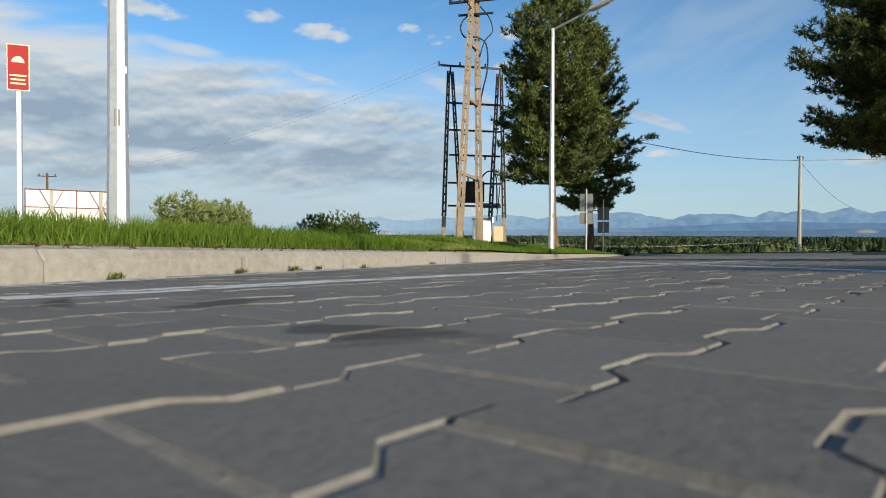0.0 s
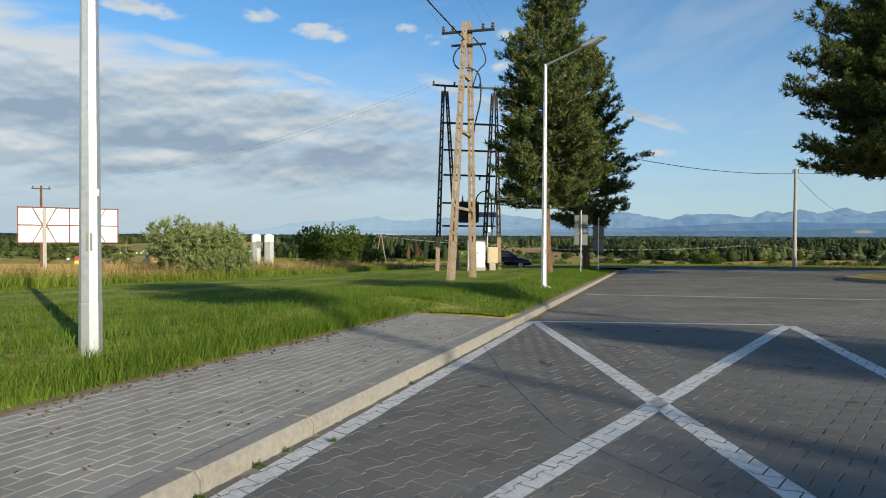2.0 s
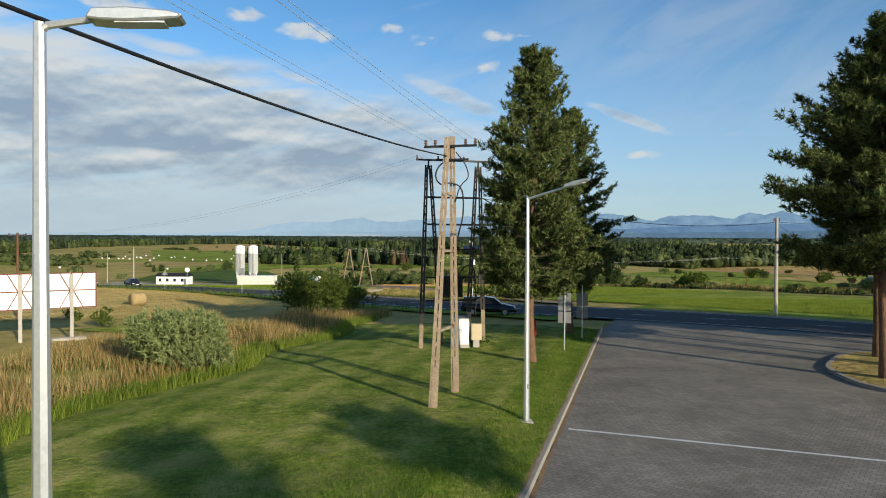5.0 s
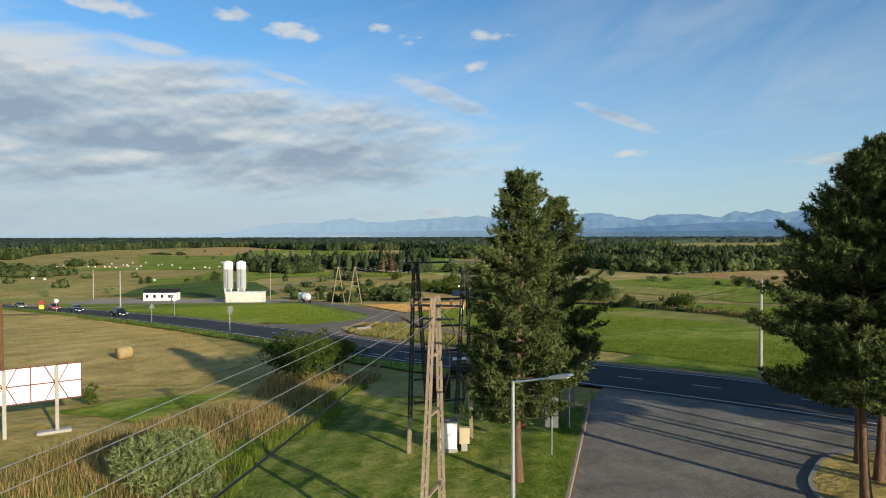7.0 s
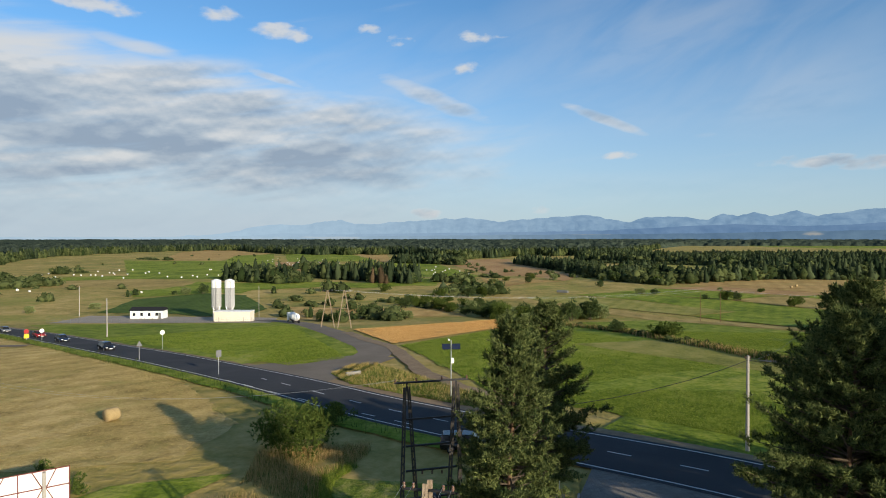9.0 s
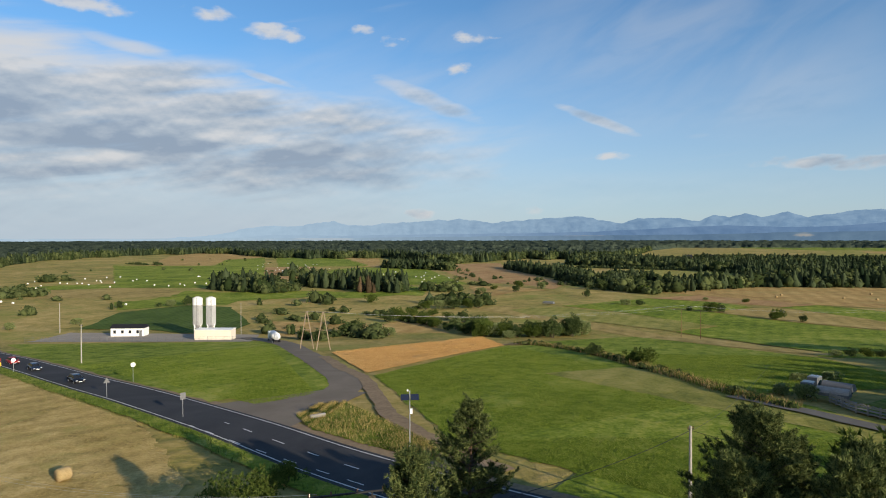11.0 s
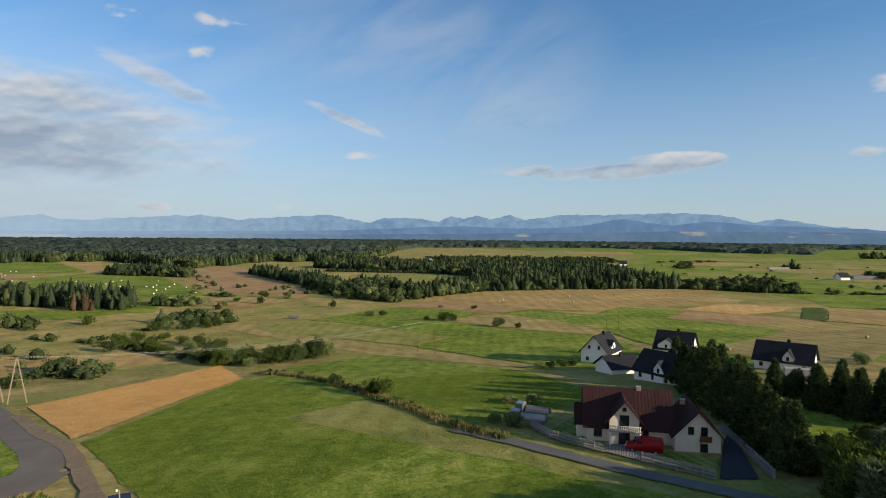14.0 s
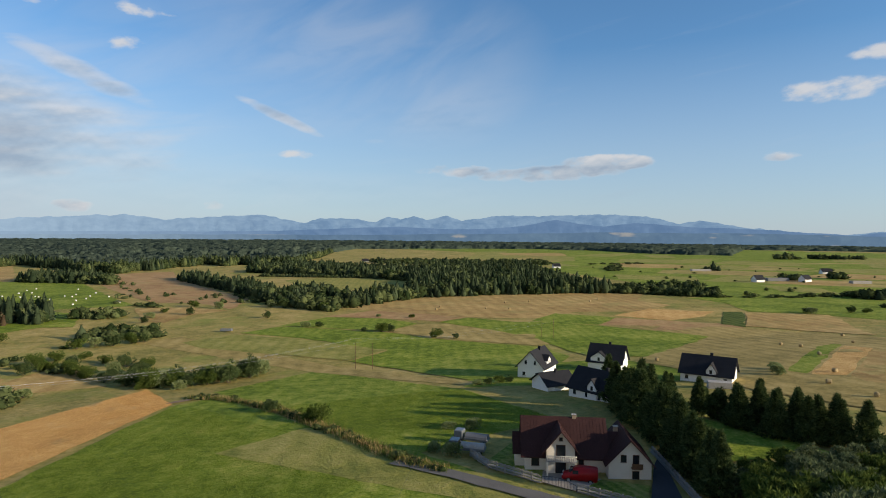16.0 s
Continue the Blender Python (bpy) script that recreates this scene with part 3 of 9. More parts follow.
def thing(name, at, label, category, turn=0.0, group=""):
    ob = new(name)
    ob.matrix_basis = pose(*at, 0, 0, math.degrees(turn))
    return tagged(ob, label, category, group)


def raw(name, verts, faces, mat, smooth=False):
    """An object from arrays of corners and triangles or quads."""
    verts, faces = np.asarray(verts, float), np.asarray(faces, int)
    me = bpy.data.meshes.new(name)
    me.vertices.add(len(verts))
    me.vertices.foreach_set("co", verts.ravel())
    k = faces.shape[1]
    me.loops.add(faces.size)
    me.loops.foreach_set("vertex_index", faces.ravel())
    me.polygons.add(len(faces))
    me.polygons.foreach_set("loop_start", np.arange(0, faces.size, k))
    me.update(calc_edges=True)
    if smooth:
        me.polygons.foreach_set("use_smooth", [True] * len(me.polygons))
    me.materials.append(mat)
    return new(name, me)


# ---- the lie of the land ----
LAND_D = [-5000, -200, -60, 0, 20, 40, 80, 115, 150, 180, 215, 260, 400, 900, 4400, 9000]
LAND_Z = [8, 3, 1.2, 0.005, -0.56, -1.15, -2.5, -4.2, -6.6, -9, -11.6, -12.3, -12.6, -12.6, 10.0, 20.0]
KU, KV, K0 = np.array((0.358, 0.9337)), np.array((0.9337, -0.358)), np.array((-1.98, 0.0))


def land(x, y):
    """Height of the bare land."""
    x, y = np.asarray(x, float), np.asarray(y, float)
    d = y + 0.2 * np.maximum(0, x - 25)
    return np.interp(d, LAND_D, LAND_Z) + 0.012 * np.clip(x, -3, 25) * np.clip((120 - y) / 60, 0, 1)


def along(x, y):
    """Metres along the kerb and to its right."""
    px, py = np.asarray(x, float) - K0[0], np.asarray(y, float) - K0[1]
    return px * KU[0] + py * KU[1], px * KV[0] + py * KV[1]


def spot(u, v):
    return K0[0] + KU[0] * u + KV[0] * v, K0[1] + KU[1] * u + KV[1] * v


def ease(t):
    t = np.clip(t, 0, 1)
    return t * t * (3 - 2 * t)


def ground(x, y):
    """Height of the ground sheet: the lawn stands up behind the kerb, the paved side lies a little under its paving."""
    u, v = along(x, y)
    z = land(x, y)
    bank_h = 0.10 + 0.25 * ease((-v - 0.15) / 2.0)
    walkway = (v > -1.78) & (v < -0.05) & (u < 10.45)
    bank_h = np.where(walkway, 0.06, np.where((u < 10.9), np.minimum(bank_h, 0.14 + 0.22 * np.clip((-v - 1.78) / 0.9, 0, 1)), bank_h))
    fade = ease((15.5 + v) / 5.0)
    bank_h = bank_h * fade * ease((46 - u) / 8.0) * ease((u + 60) / 30)
    paved = (v > -0.08) & (v < 60) & (u < 46) & (u > -60)
    return np.where(v <= -0.08, z + bank_h, np.where(paved, z - 0.10, z))


def gz(x, y):
    return float(ground(x, y))


def sheet(name, quad, mat, lift=0.1, step=8.0, ragged=0.0, base=land, kind="structure", label="", category=""):
    """A field or paved patch laid over the land between four corners."""
    a, b, c, d = [np.array(p, float) for p in quad]
    n = int(min(110, max(2, max(np.linalg.norm(b - a), np.linalg.norm(c - d)) / step)))
    m = int(min(90, max(2, max(np.linalg.norm(d - a), np.linalg.norm(c - b)) / step)))
    s, t = np.meshgrid(np.linspace(0, 1, n + 1), np.linspace(0, 1, m + 1), indexing="ij")
    P = ((1 - s) * (1 - t))[..., None] * a + (s * (1 - t))[..., None] * b + (s * t)[..., None] * c + ((1 - s) * t)[..., None] * d
    if ragged:
        w = np.random.RandomState(len(name) + int(abs(a[0]) + abs(c[1]))).uniform(-ragged, ragged, P.shape)
        edge = np.zeros(P.shape[:2], bool)
        edge[0], edge[-1], edge[:, 0], edge[:, -1] = True, True, True, True
        P = P + w * edge[..., None]
    z = base(P[..., 0], P[..., 1]) + lift
    V = np.concatenate([P, z[..., None]], -1).reshape(-1, 3)
    i = np.arange(n * (m + 1)).reshape(n, m + 1)[:, :-1].ravel()
    F = np.stack([i, i + m + 1, i + m + 2, i + 1], 1)
    e1, e2 = b - a, d - a
    if e1[0] * e2[1] - e1[1] * e2[0] < 0:
        F = F[:, ::-1]
    ob = raw(name, V, F, mat, True)
    return tagged(ob, label, category, "", kind)


def smooth_line(pts, step):
    """Points at even steps along a soft curve through pts."""
    pts = [np.array(p, float) for p in pts]
    out = []
    for i in range(len(pts) - 1):
        p0, p1, p2, p3 = pts[max(0, i - 1)], pts[i], pts[i + 1], pts[min(len(pts) - 1, i + 2)]
        n = max(2, int(np.linalg.norm(p2 - p1) / step))
        for k in range(n):
            t = k / n
            out.append(0.5 * (2 * p1 + (p2 - p0) * t + (2 * p0 - 5 * p1 + 4 * p2 - p3) * t * t + (3 * p1 - p0 - 3 * p2 + p3) * t ** 3))
    out.append(pts[-1])
    return np.array(out)


def ribbon(name, line, left, right, mat, lift, base=land, label="", category="", kind="structure", wander=0.0, thick=0.0):
    """A strip along a line, from left to right metres off it (right is positive)."""
    line = np.asarray(line)
    t = np.gradient(line, axis=0)
    t /= np.linalg.norm(t, axis=1)[:, None]
    nrm = np.stack([t[:, 1], -t[:, 0]], 1)
    rng = np.random.RandomState(len(name))
    k = 4
    cols = []
    for i in range(k + 1):
        off = left + (right - left) * i / k
        w = rng.uniform(-wander, wander, len(line))[:, None] if wander and i in (0, k) else 0
        P = line + nrm * (off + w)
        up = lift[0] + (lift[1] - lift[0]) * i / k if hasattr(lift, "__len__") else lift
        cols.append(np.concatenate([P, (base(P[:, 0], P[:, 1]) + up)[:, None]], 1))
    V = np.stack(cols, 1).reshape(-1, 3)
    i = (np.arange(len(line) - 1)[:, None] * (k + 1) + np.arange(k)[None]).ravel()
    F = np.stack([i, i + 1, i + k + 2, i + k + 1], 1)
    return tagged(raw(name, V, F, mat, True), label, category, "", kind)


# ground sheet, out to the horizon
def steps(fine_to, fine, mid_to, mid, far_to, grow):
    s = list(np.arange(0, fine_to, fine)) + list(np.arange(fine_to, mid_to, mid))
    p, g = mid_to, mid
    while p < far_to:
        s.append(p)
        g *= grow
        p += g
    s.append(far_to)
    return np.array(s)


vs_ = steps(30, 1.0, 280, 2.5, 4900, 1.12)
vv = np.unique(np.round(np.concatenate([-vs_, vs_, [-0.16, -0.07, -1.74, -1.82, -2.3, -0.6, -1.4]]), 3))
us_ = steps(70, 1.0, 300, 2.5, 4900, 1.12)
uu = np.unique(np.round(np.concatenate([-steps(10, 1.0, 60, 6.0, 300, 1.4), us_, [10.3, 10.5]]), 3))
U, Vv = np.meshgrid(uu, vv, indexing="ij")
GX, GY = spot(U, Vv)
GZ = ground(GX, GY)
i = np.arange((len(uu) - 1) * len(vv)).reshape(len(uu) - 1, len(vv))[:, :-1].ravel()
n_ = len(vv)
tagged(raw("ground", np.stack([GX, GY, GZ], -1).reshape(-1, 3), np.stack([i, i + n_, i + n_ + 1, i + 1], 1)[:, ::-1], M["ground"], True),
       "rolling pasture land that falls to a wide plain", "ground", "", "structure")

# ---- fields, roads, paving ----
FIELDS = [
    # name, material, lift, corners
    ("hay_field", "hay", 0.08, ((-14, 61), (-27, 84), (-110, 172), (-76, 60))),
    ("hay_field", "hay", 0.07, ((-16, 50), (-14, 61.5), (-76, 60.5), (-70, 44))),
    ("meadow", "meadow", 0.10, ((-14, 94), (-6, 101), (-28, 184), (-62, 141))),
    ("meadow", "meadow", 0.10, ((-61, 140), (-28, 183.5), (-38, 199), (-112, 204))),
    ("grass_patch", "meadow", 0.11, ((-21.5, 41.2), (-19.1, 45.0), (-10.6, 46.2), (-15.5, 38.2))),
    ("green_field", "meadow", 0.200, ((112, 140), (138, 166), (193, 153), (181, 94))),
    ("gravel_yard", "gravel", 0.13, ((-110, 212), (-36, 199), (-38, 222), (-108, 236))),
    ("grain_field", "wheat", 0.30, ((2.0, 121), (40, 172), (39, 203), (-8, 160))),
    ("green_field", "meadow", 0.14, ((3.5, 118), (13.5, 69), (60.3, 90), (41.5, 171.5))),
    ("green_field", "meadow", 0.155, ((12.5, 72), (31, 50), (78, 10), (66, 94))),
    ("green_field", "meadow", 0.165, ((38, 168), (56, 92), (62, 90), (53, 176))),
    ("mown_field", "mown", 0.24, ((36, 116), (62, 64), (63.5, 86), (58, 124))),
    ("mown_field", "mown", 0.23, ((60, 66), (82, 22), (84, 52), (62, 88))),
    ("green_field", "meadow", 0.14, ((62, 92), (104, 96), (110, 139), (58, 150))),
    ("green_field", "meadow", 0.155, ((59, 147), (110.5, 137), (94, 203), (54, 184))),
    ("pale_field", "pale", 0.22, ((115, 142), (121, 145.5), (72, 312), (51, 307))),
    ("stubble_field", "stubble", 0.22, ((-30, 215), (-14, 200), (4, 250), (-40, 262))),
    ("stubble_field", "stubble", 0.22, ((-10, 224), (9, 252), (22, 262), (30, 218))),
]
FIELD_LABELS = {"hay": "tan cut hay field with faint mowing lines", "meadow": "bright green grass field in low sun", "gravel": "pale gravel yard of the silo plant",
                "corn": "dark green standing maize behind the silos", "wheat": "orange ripe grain field with tramlines", "mown": "pale olive mown meadow",
                "pale": "pale dry strip of cut grass", "stubble": "tan stubble field after harvest", "redstubble": "reddish brown stubble field", "clover": "dark green square of standing crop"}
for fname, fmat, flift, quad in FIELDS:
    sheet(fname, quad, M[fmat], flift * 0.5, 4.0 if abs(quad[0][1]) < 330 else 25.0, 0.5 if abs(quad[0][1]) < 330 else 2.5, label=FIELD_LABELS[fmat], category="field")

def clip(poly, a, b, c):
    """Keep the part of poly where a*x + b*y <= c."""
    out = []
    for i, p in enumerate(poly):
        q = poly[(i + 1) % len(poly)]
        dp, dq = a * p[0] + b * p[1] - c, a * q[0] + b * q[1] - c
        if dp <= 0:
            out.append(p)
        if dp * dq < 0:
            t = dp / (dp - dq)
            out.append((p[0] + (q[0] - p[0]) * t, p[1] + (q[1] - p[1]) * t))
    return out


patch_count = [0]


def field_patch(name, mat, outline, ragged=0.7, label=""):
    """A field of any outline on the plain, its edge a little uneven, cut into tiles that follow the land."""
    patch_count[0] += 1
    rq = random.Random(patch_count[0])
    far_off = max(1.0, min(math.hypot(*p) for p in outline) / 250)
    line = []
    for p, q in zip(outline, outline[1:] + outline[:1]):
        n = max(1, int(math.hypot(q[0] - p[0], q[1] - p[1]) / (7 * far_off)))
        for k in range(n):
            w = ragged * far_off
            line.append((p[0] + (q[0] - p[0]) * k / n + rq.uniform(-w, w), p[1] + (q[1] - p[1]) * k / n + rq.uniform(-w, w)))
    xs, ys = [p[0] for p in line], [p[1] for p in line]
    step = 14.0 * far_off
    V, F, where = [], [], {}
    x = min(xs)
    while x < max(xs):
        strip = clip(clip(line, 1, 0, x + step), -1, 0, -x)
        y = min(ys)
        while y < max(ys) and len(strip) > 2:
            cell = clip(clip(strip, 0, 1, y + step), 0, -1, -y)
            y += step
            face = []
            for p in cell:
                key = (round(p[0], 3), round(p[1], 3))
                if key not in where:
                    where[key] = len(V)
                    d = key[1] + 0.2 * max(0.0, key[0] - 25)
                    V.append((*key, float(land(*key)) + 0.06 + 0.06 * float(ease((290 - d) / 50)) + 0.0012 * patch_count[0]))
                if where[key] not in face:
                    face.append(where[key])
            if len(face) > 2:
                F.append(face)
        x += step
    bm = bmesh.new()
    vs = [bm.verts.new(p) for p in V]
    for f in F:
        bm.faces.new([vs[i] for i in f])
    bmesh.ops.triangulate(bm, faces=bm.faces[:])
    for f in bm.faces:
        f.normal_update()
        if f.normal.z < 0:
            f.normal_flip()
    me = bpy.data.meshes.new(name)
    bm.to_mesh(me)
    bm.free()
    me.materials.append(M[mat])
    tagged(new(name, me), label or FIELD_LABELS[mat], "field", "", "structure")


# patchwork of strips on the far plain
fr_ = random.Random(12)
field_patch("pasture", "meadow", [(470, 300), (520, 300), (700, 690), (1240, 1150), (1250, 2500), (2300, 2600), (2800, 1500), (2800, 300), (900, 40), (420, 40), (440, 180)], 2.0, "wide green grassland on the plain")
for d0, d1 in ((560, 680), (680, 800), (800, 960), (960, 1150), (1150, 1400), (1400, 1750), (1750, 2250)):
    a0 = 36.0 + fr_.uniform(0, 3)
    while a0 < 92:
        a1 = a0 + fr_.uniform(1.5, 7.5)
        sh = fr_.uniform(-2.5, 2.5)
        q = [(d * math.sin(radians(a)), d * math.cos(radians(a))) for a, d in ((a0, d0), (a1, d0), (a1 + sh, d0 + (d1 - d0) * fr_.uniform(0.4, 1.0)), (a0 + sh, d0 + (d1 - d0) * fr_.uniform(0.4, 1.0)))]
        a0 = a1
        if q[0][0] < 520 or fr_.random() < 0.25:
            continue
        fmat = fr_.choices(("meadow", "mown", "pale", "stubble", "ground", "clover"), (4, 6, 1.2, 1.6, 2, 1))[0]
        nm = {"meadow": "green_field", "mown": "olive_field", "pale": "pale_field", "stubble": "stubble_field", "ground": "pasture", "clover": "dark_crop_field"}[fmat]
        field_patch(nm, fmat, q, 0.6, FIELD_LABELS.get(fmat, "rough olive pasture on the plain"))
# the plain, farm by farm
field_patch("stubble_field", "stubble", [(-317, 898), (-426, 1316), (-438, 1592), (-407, 1729), (-234, 1313), (-223, 1179), (-262, 1105), (-226, 878)])
field_patch("green_field", "meadow", [(-370, 910), (-321, 876), (-222, 877), (-262, 1105), (-214, 1208), (-96, 555), (-83, 481), (-120, 460), (-161, 465), (-205, 510)])
field_patch("green_field", "meadow", [(-240, 500), (-205, 510), (-161, 465), (-240, 390), (-300, 420)])
field_patch("green_field", "meadow", [(-191, 1203), (-156, 1298), (-59, 1146), (-8, 864), (5, 828), (-78, 830), (-129, 826)])
field_patch("stubble_field", "redstubble", [(-143, 815), (-78, 830), (-67, 668), (-74, 556), (-80, 480), (-94, 548)])
field_patch("green_field", "meadow", [(-142, 357), (-127, 370), (-127, 434), (-99, 416), (-36, 424), (-18, 408), (-4, 425), (18, 384), (-10, 366), (-38, 377), (-54, 366), (-74, 357), (-76, 335), (-96, 337), (-123, 313)])
field_patch("stubble_field", "pale", [(-240, 440), (-187, 468), (-160, 461), (-130, 434), (-118, 388), (-156, 391), (-230, 380)])
field_patch("maize_field", "corn", [(-118, 304), (-96, 337), (-71, 322), (-47, 254), (-50, 222), (-70, 231), (-81, 240), (-110, 246)])
field_patch("stubble_field", "stubble", [(-63, 1209), (4, 1164), (7, 935), (6, 788), (-23, 788), (-8, 864)])
field_patch("green_field", "meadow", [(-70, 480), (-66, 640), (-42, 760), (-14, 801), (64, 725), (67, 614), (75, 470), (43, 476), (19, 474), (40, 438), (32, 377), (18, 384), (-4, 425)])
field_patch("stubble_field", "redstubble", [(89, 872), (149, 905), (188, 908), (157, 731), (158, 585), (156, 476), (126, 418), (117, 468), (89, 488), (84, 554), (78, 628), (78, 730)])
field_patch("stubble_field", "stubble", [(73, 458), (105, 442), (122, 410), (96, 399), (75, 369), (65, 380)])
field_patch("olive_field", "mown", [(258, 672), (306, 694), (377, 623), (372, 585), (321, 514), (274, 511), (230, 530)])
field_patch("stubble_field", "stubble", [(190, 387), (244, 417), (326, 419), (375, 396), (430, 388), (470, 345), (417, 311), (408, 273), (351, 261), (314, 282), (267, 272), (234, 298), (203, 359)])
field_patch("stubble_field", "redstubble", [(162, 348), (204, 360), (234, 299), (209, 291), (189, 319)])
field_patch("green_field", "meadow", [(125, 324), (163, 345), (188, 318), (193, 290), (164, 276)])
field_patch("stubble_field", "pale", [(163, 274), (192, 288), (208, 277), (213, 248), (222, 218), (215, 200), (198, 199), (175, 236)])
field_patch("green_field", "meadow", [(207, 289), (233, 296), (246, 264), (241, 222), (229, 176), (212, 199), (213, 248)])
field_patch("green_field", "meadow", [(99, 309), (125, 321), (162, 272), (174, 234), (197, 192), (186, 168), (146, 141), (128, 145), (121, 150), (118, 187), (112, 212), (136, 225), (119, 276)])
field_patch("olive_field", "mown", [(68, 295), (95, 306), (118, 274), (137, 227), (112, 214), (89, 250), (72, 276)])
field_patch("green_field", "meadow", [(256, 265), (295, 283), (306, 262), (312, 246), (276, 232), (262, 248)])
field_patch("green_field", "meadow", [(238, 266), (255, 262), (274, 230), (284, 196), (288, 171), (256, 160), (205, 145), (191, 161), (207, 202)])
field_patch("grain_field", "wheat", [(320, 255), (371, 266), (395, 232), (364, 221), (328, 221)])
field_patch("stubble_field", "redstubble", [(276, 230), (311, 246), (327, 220), (340, 196), (334, 177), (290, 172), (286, 198)])
field_patch("dark_crop_field", "clover", [(400, 228), (410, 220), (337, 179), (338, 194)])
field_patch("stubble_field", "stubble", [(408, 217), (441, 181), (420, 164), (345, 119), (348, 148), (342, 181)])
field_patch("green_field", "meadow", [(465, 267), (496, 253), (507, 199), (450, 176), (415, 220)])
field_patch("stubble_field", "pale", [(275, 231), (328, 188), (339, 144), (335, 112), (313, 91), (252, 81), (202, 60), (165, 46), (166, 84), (179, 106), (194, 143), (288, 170)])
field_patch("green_strip", "meadow", [(292, 121), (291, 113), (203, 87), (204, 94)])
field_patch("grain_field", "wheat", [(289, 111), (284, 99), (207, 78), (202, 86)])
field_patch("stubble_field", "stubble", [(284, 99), (278, 81), (205, 58), (200, 70), (207, 77)])

# lawn beside the kerb
lawn_u = np.linspace(-25, 41.5, 134)
lawn_v = np.array([-16.5, -14.5, -12.5, -11, -9.5, -8, -6.5, -5, -4, -3.2, -2.6, -2.2, -1.9, -1.76, -1.5, -1.2, -0.9, -0.6, -0.4, -0.2])
LU, LV = np.meshgrid(lawn_u, lawn_v, indexing="ij")
edge = np.sin(LU * 0.9) * 0.4 + np.sin(LU * 0.37 + 1) * 0.7
LV = np.where(LV < -12, LV + edge - np.clip((LU - 12) * 0.09, -1, 2.0), LV)
LX, LY = spot(LU, LV)
LZ = ground(LX, LY) + 0.03
keep = ~((LU < 10.4) & (LV > -1.75))
idx = np.arange(LU.size).reshape(LU.shape)
ok = keep[:-1, :-1] & keep[1:, :-1] & keep[:-1, 1:] & keep[1:, 1:]
F = np.stack([idx[:-1, :-1][ok], idx[:-1, 1:][ok], idx[1:, 1:][ok], idx[1:, :-1][ok]], 1)
tagged(raw("lawn", np.stack([LX, LY, LZ], -1).reshape(-1, 3), F, M["lawn"], True), "mown green lawn with dry patches beside the kerb", "lawn", "", "structure")

ROAD = smooth_line([(-420, 420), (-260, 310), (-160, 230), (-105, 178), (-70, 140.5), (-49, 117.5), (-34, 102.5), (-14.5, 81.5), (-1, 66), (9, 55.8), (18, 47.5), (27, 38.5), (42, 21), (62, -4), (95, -45), (150, -110)], 3.0)
ribbon("road", ROAD, -4.6, 4.4, M["asphalt"], 0.17, label="dark asphalt main road", category="road")
ribbon("verge", ROAD, -6.2, -4.5, M["dirt"], 0.13, wander=0.3, label="dry gravel verge along the road", category="verge")
near_road = ROAD[(ROAD[:, 0] > 14) & (ROAD[:, 1] < 60) & (ROAD[:, 1] > -30)]
ribbon("roadside_meadow", near_road, -17.0, -6.0, M["meadow"], 0.115, wander=0.4, label="green grass strip beside the road", category="field")
ribbon("verge", ROAD[(ROAD[:, 1] > 49) & (ROAD[:, 1] < 180)], 4.3, 7.0, M["meadow"], 0.145, wander=0.3, label="green grass verge along the road", category="verge")
ribbon("road_shoulder", ROAD[(ROAD[:, 0] < 15.5) & (ROAD[:, 1] < 200)], 4.35, 6.4, M["lawn"], (0.168, -0.12), wander=0.05, label="grassy shoulder sloping off the road", category="verge")
ribbon("road_shoulder", ROAD[ROAD[:, 1] < 230], -4.55, -6.6, M["dirt"], (0.166, -0.12), wander=0.05, label="gravel shoulder sloping off the road", category="verge")
ribbon("edge_line", ROAD, -4.05, -3.88, M["paint"], 0.185, label="white painted road edge line", category="road marking")
ribbon("edge_line", ROAD[: int(len(ROAD) * 0.78)], 3.75, 3.92, M["paint"], 0.185, label="white painted road edge line", category="road marking")
ribbon("centre_line", ROAD[: int(len(ROAD) * 0.50)], -0.1, 0.06, M["paint"], 0.185, label="white centre line of the road", category="road marking")
mid = smooth_line([(-16, 83.2), (-1, 66), (9, 55.8), (18, 47.5), (27, 38.5), (42, 21), (62, -4)], 1.0)
for k in range(0, len(mid) - 3, 6):
    ribbon("lane_dash", mid[k:k + 3], -0.1, 0.06, M["paint"], 0.185, label="white lane dash", category="road marking")
turn_lane = smooth_line([(-20, 82.5), (-10, 71.5), (2, 59.2), (8, 53.0)], 1.0)
for k in range(0, len(turn_lane) - 3, 5):
    ribbon("lane_dash", turn_lane[k:k + 3], 0.2, 0.36, M["paint"], 0.186, label="white lane dash", category="road marking")
SIDE = smooth_line([(-16, 88), (-8, 93), (-2.5, 101), (-1.6, 112), (-6.5, 131), (-15, 160), (-23, 186), (-32, 203), (-42, 214)], 2.0)
ribbon("side_road", SIDE, -3.2, 3.0, M["sideasphalt"], 0.16, wander=0.15, label="worn grey asphalt side road to the silo plant", category="road")
sheet("side_road_mouth", ((-21, 94.5), (-8, 78), (2.5, 101), (-5, 104)), M["sideasphalt"], 0.158, 3.0, label="worn grey asphalt mouth of the side road", category="road")
ribbon("verge_meadow", SIDE[3:-8], -9.0, -3.1, M["meadow"], 0.125, wander=0.3, label="green grass beside the side road", category="field")
ribbon("verge_meadow", ROAD[(ROAD[:, 1] > 92) & (ROAD[:, 1] < 178)], -14.0, -5.4, M["meadow"], 0.142, wander=0.4, label="green grass beside the main road", category="field")
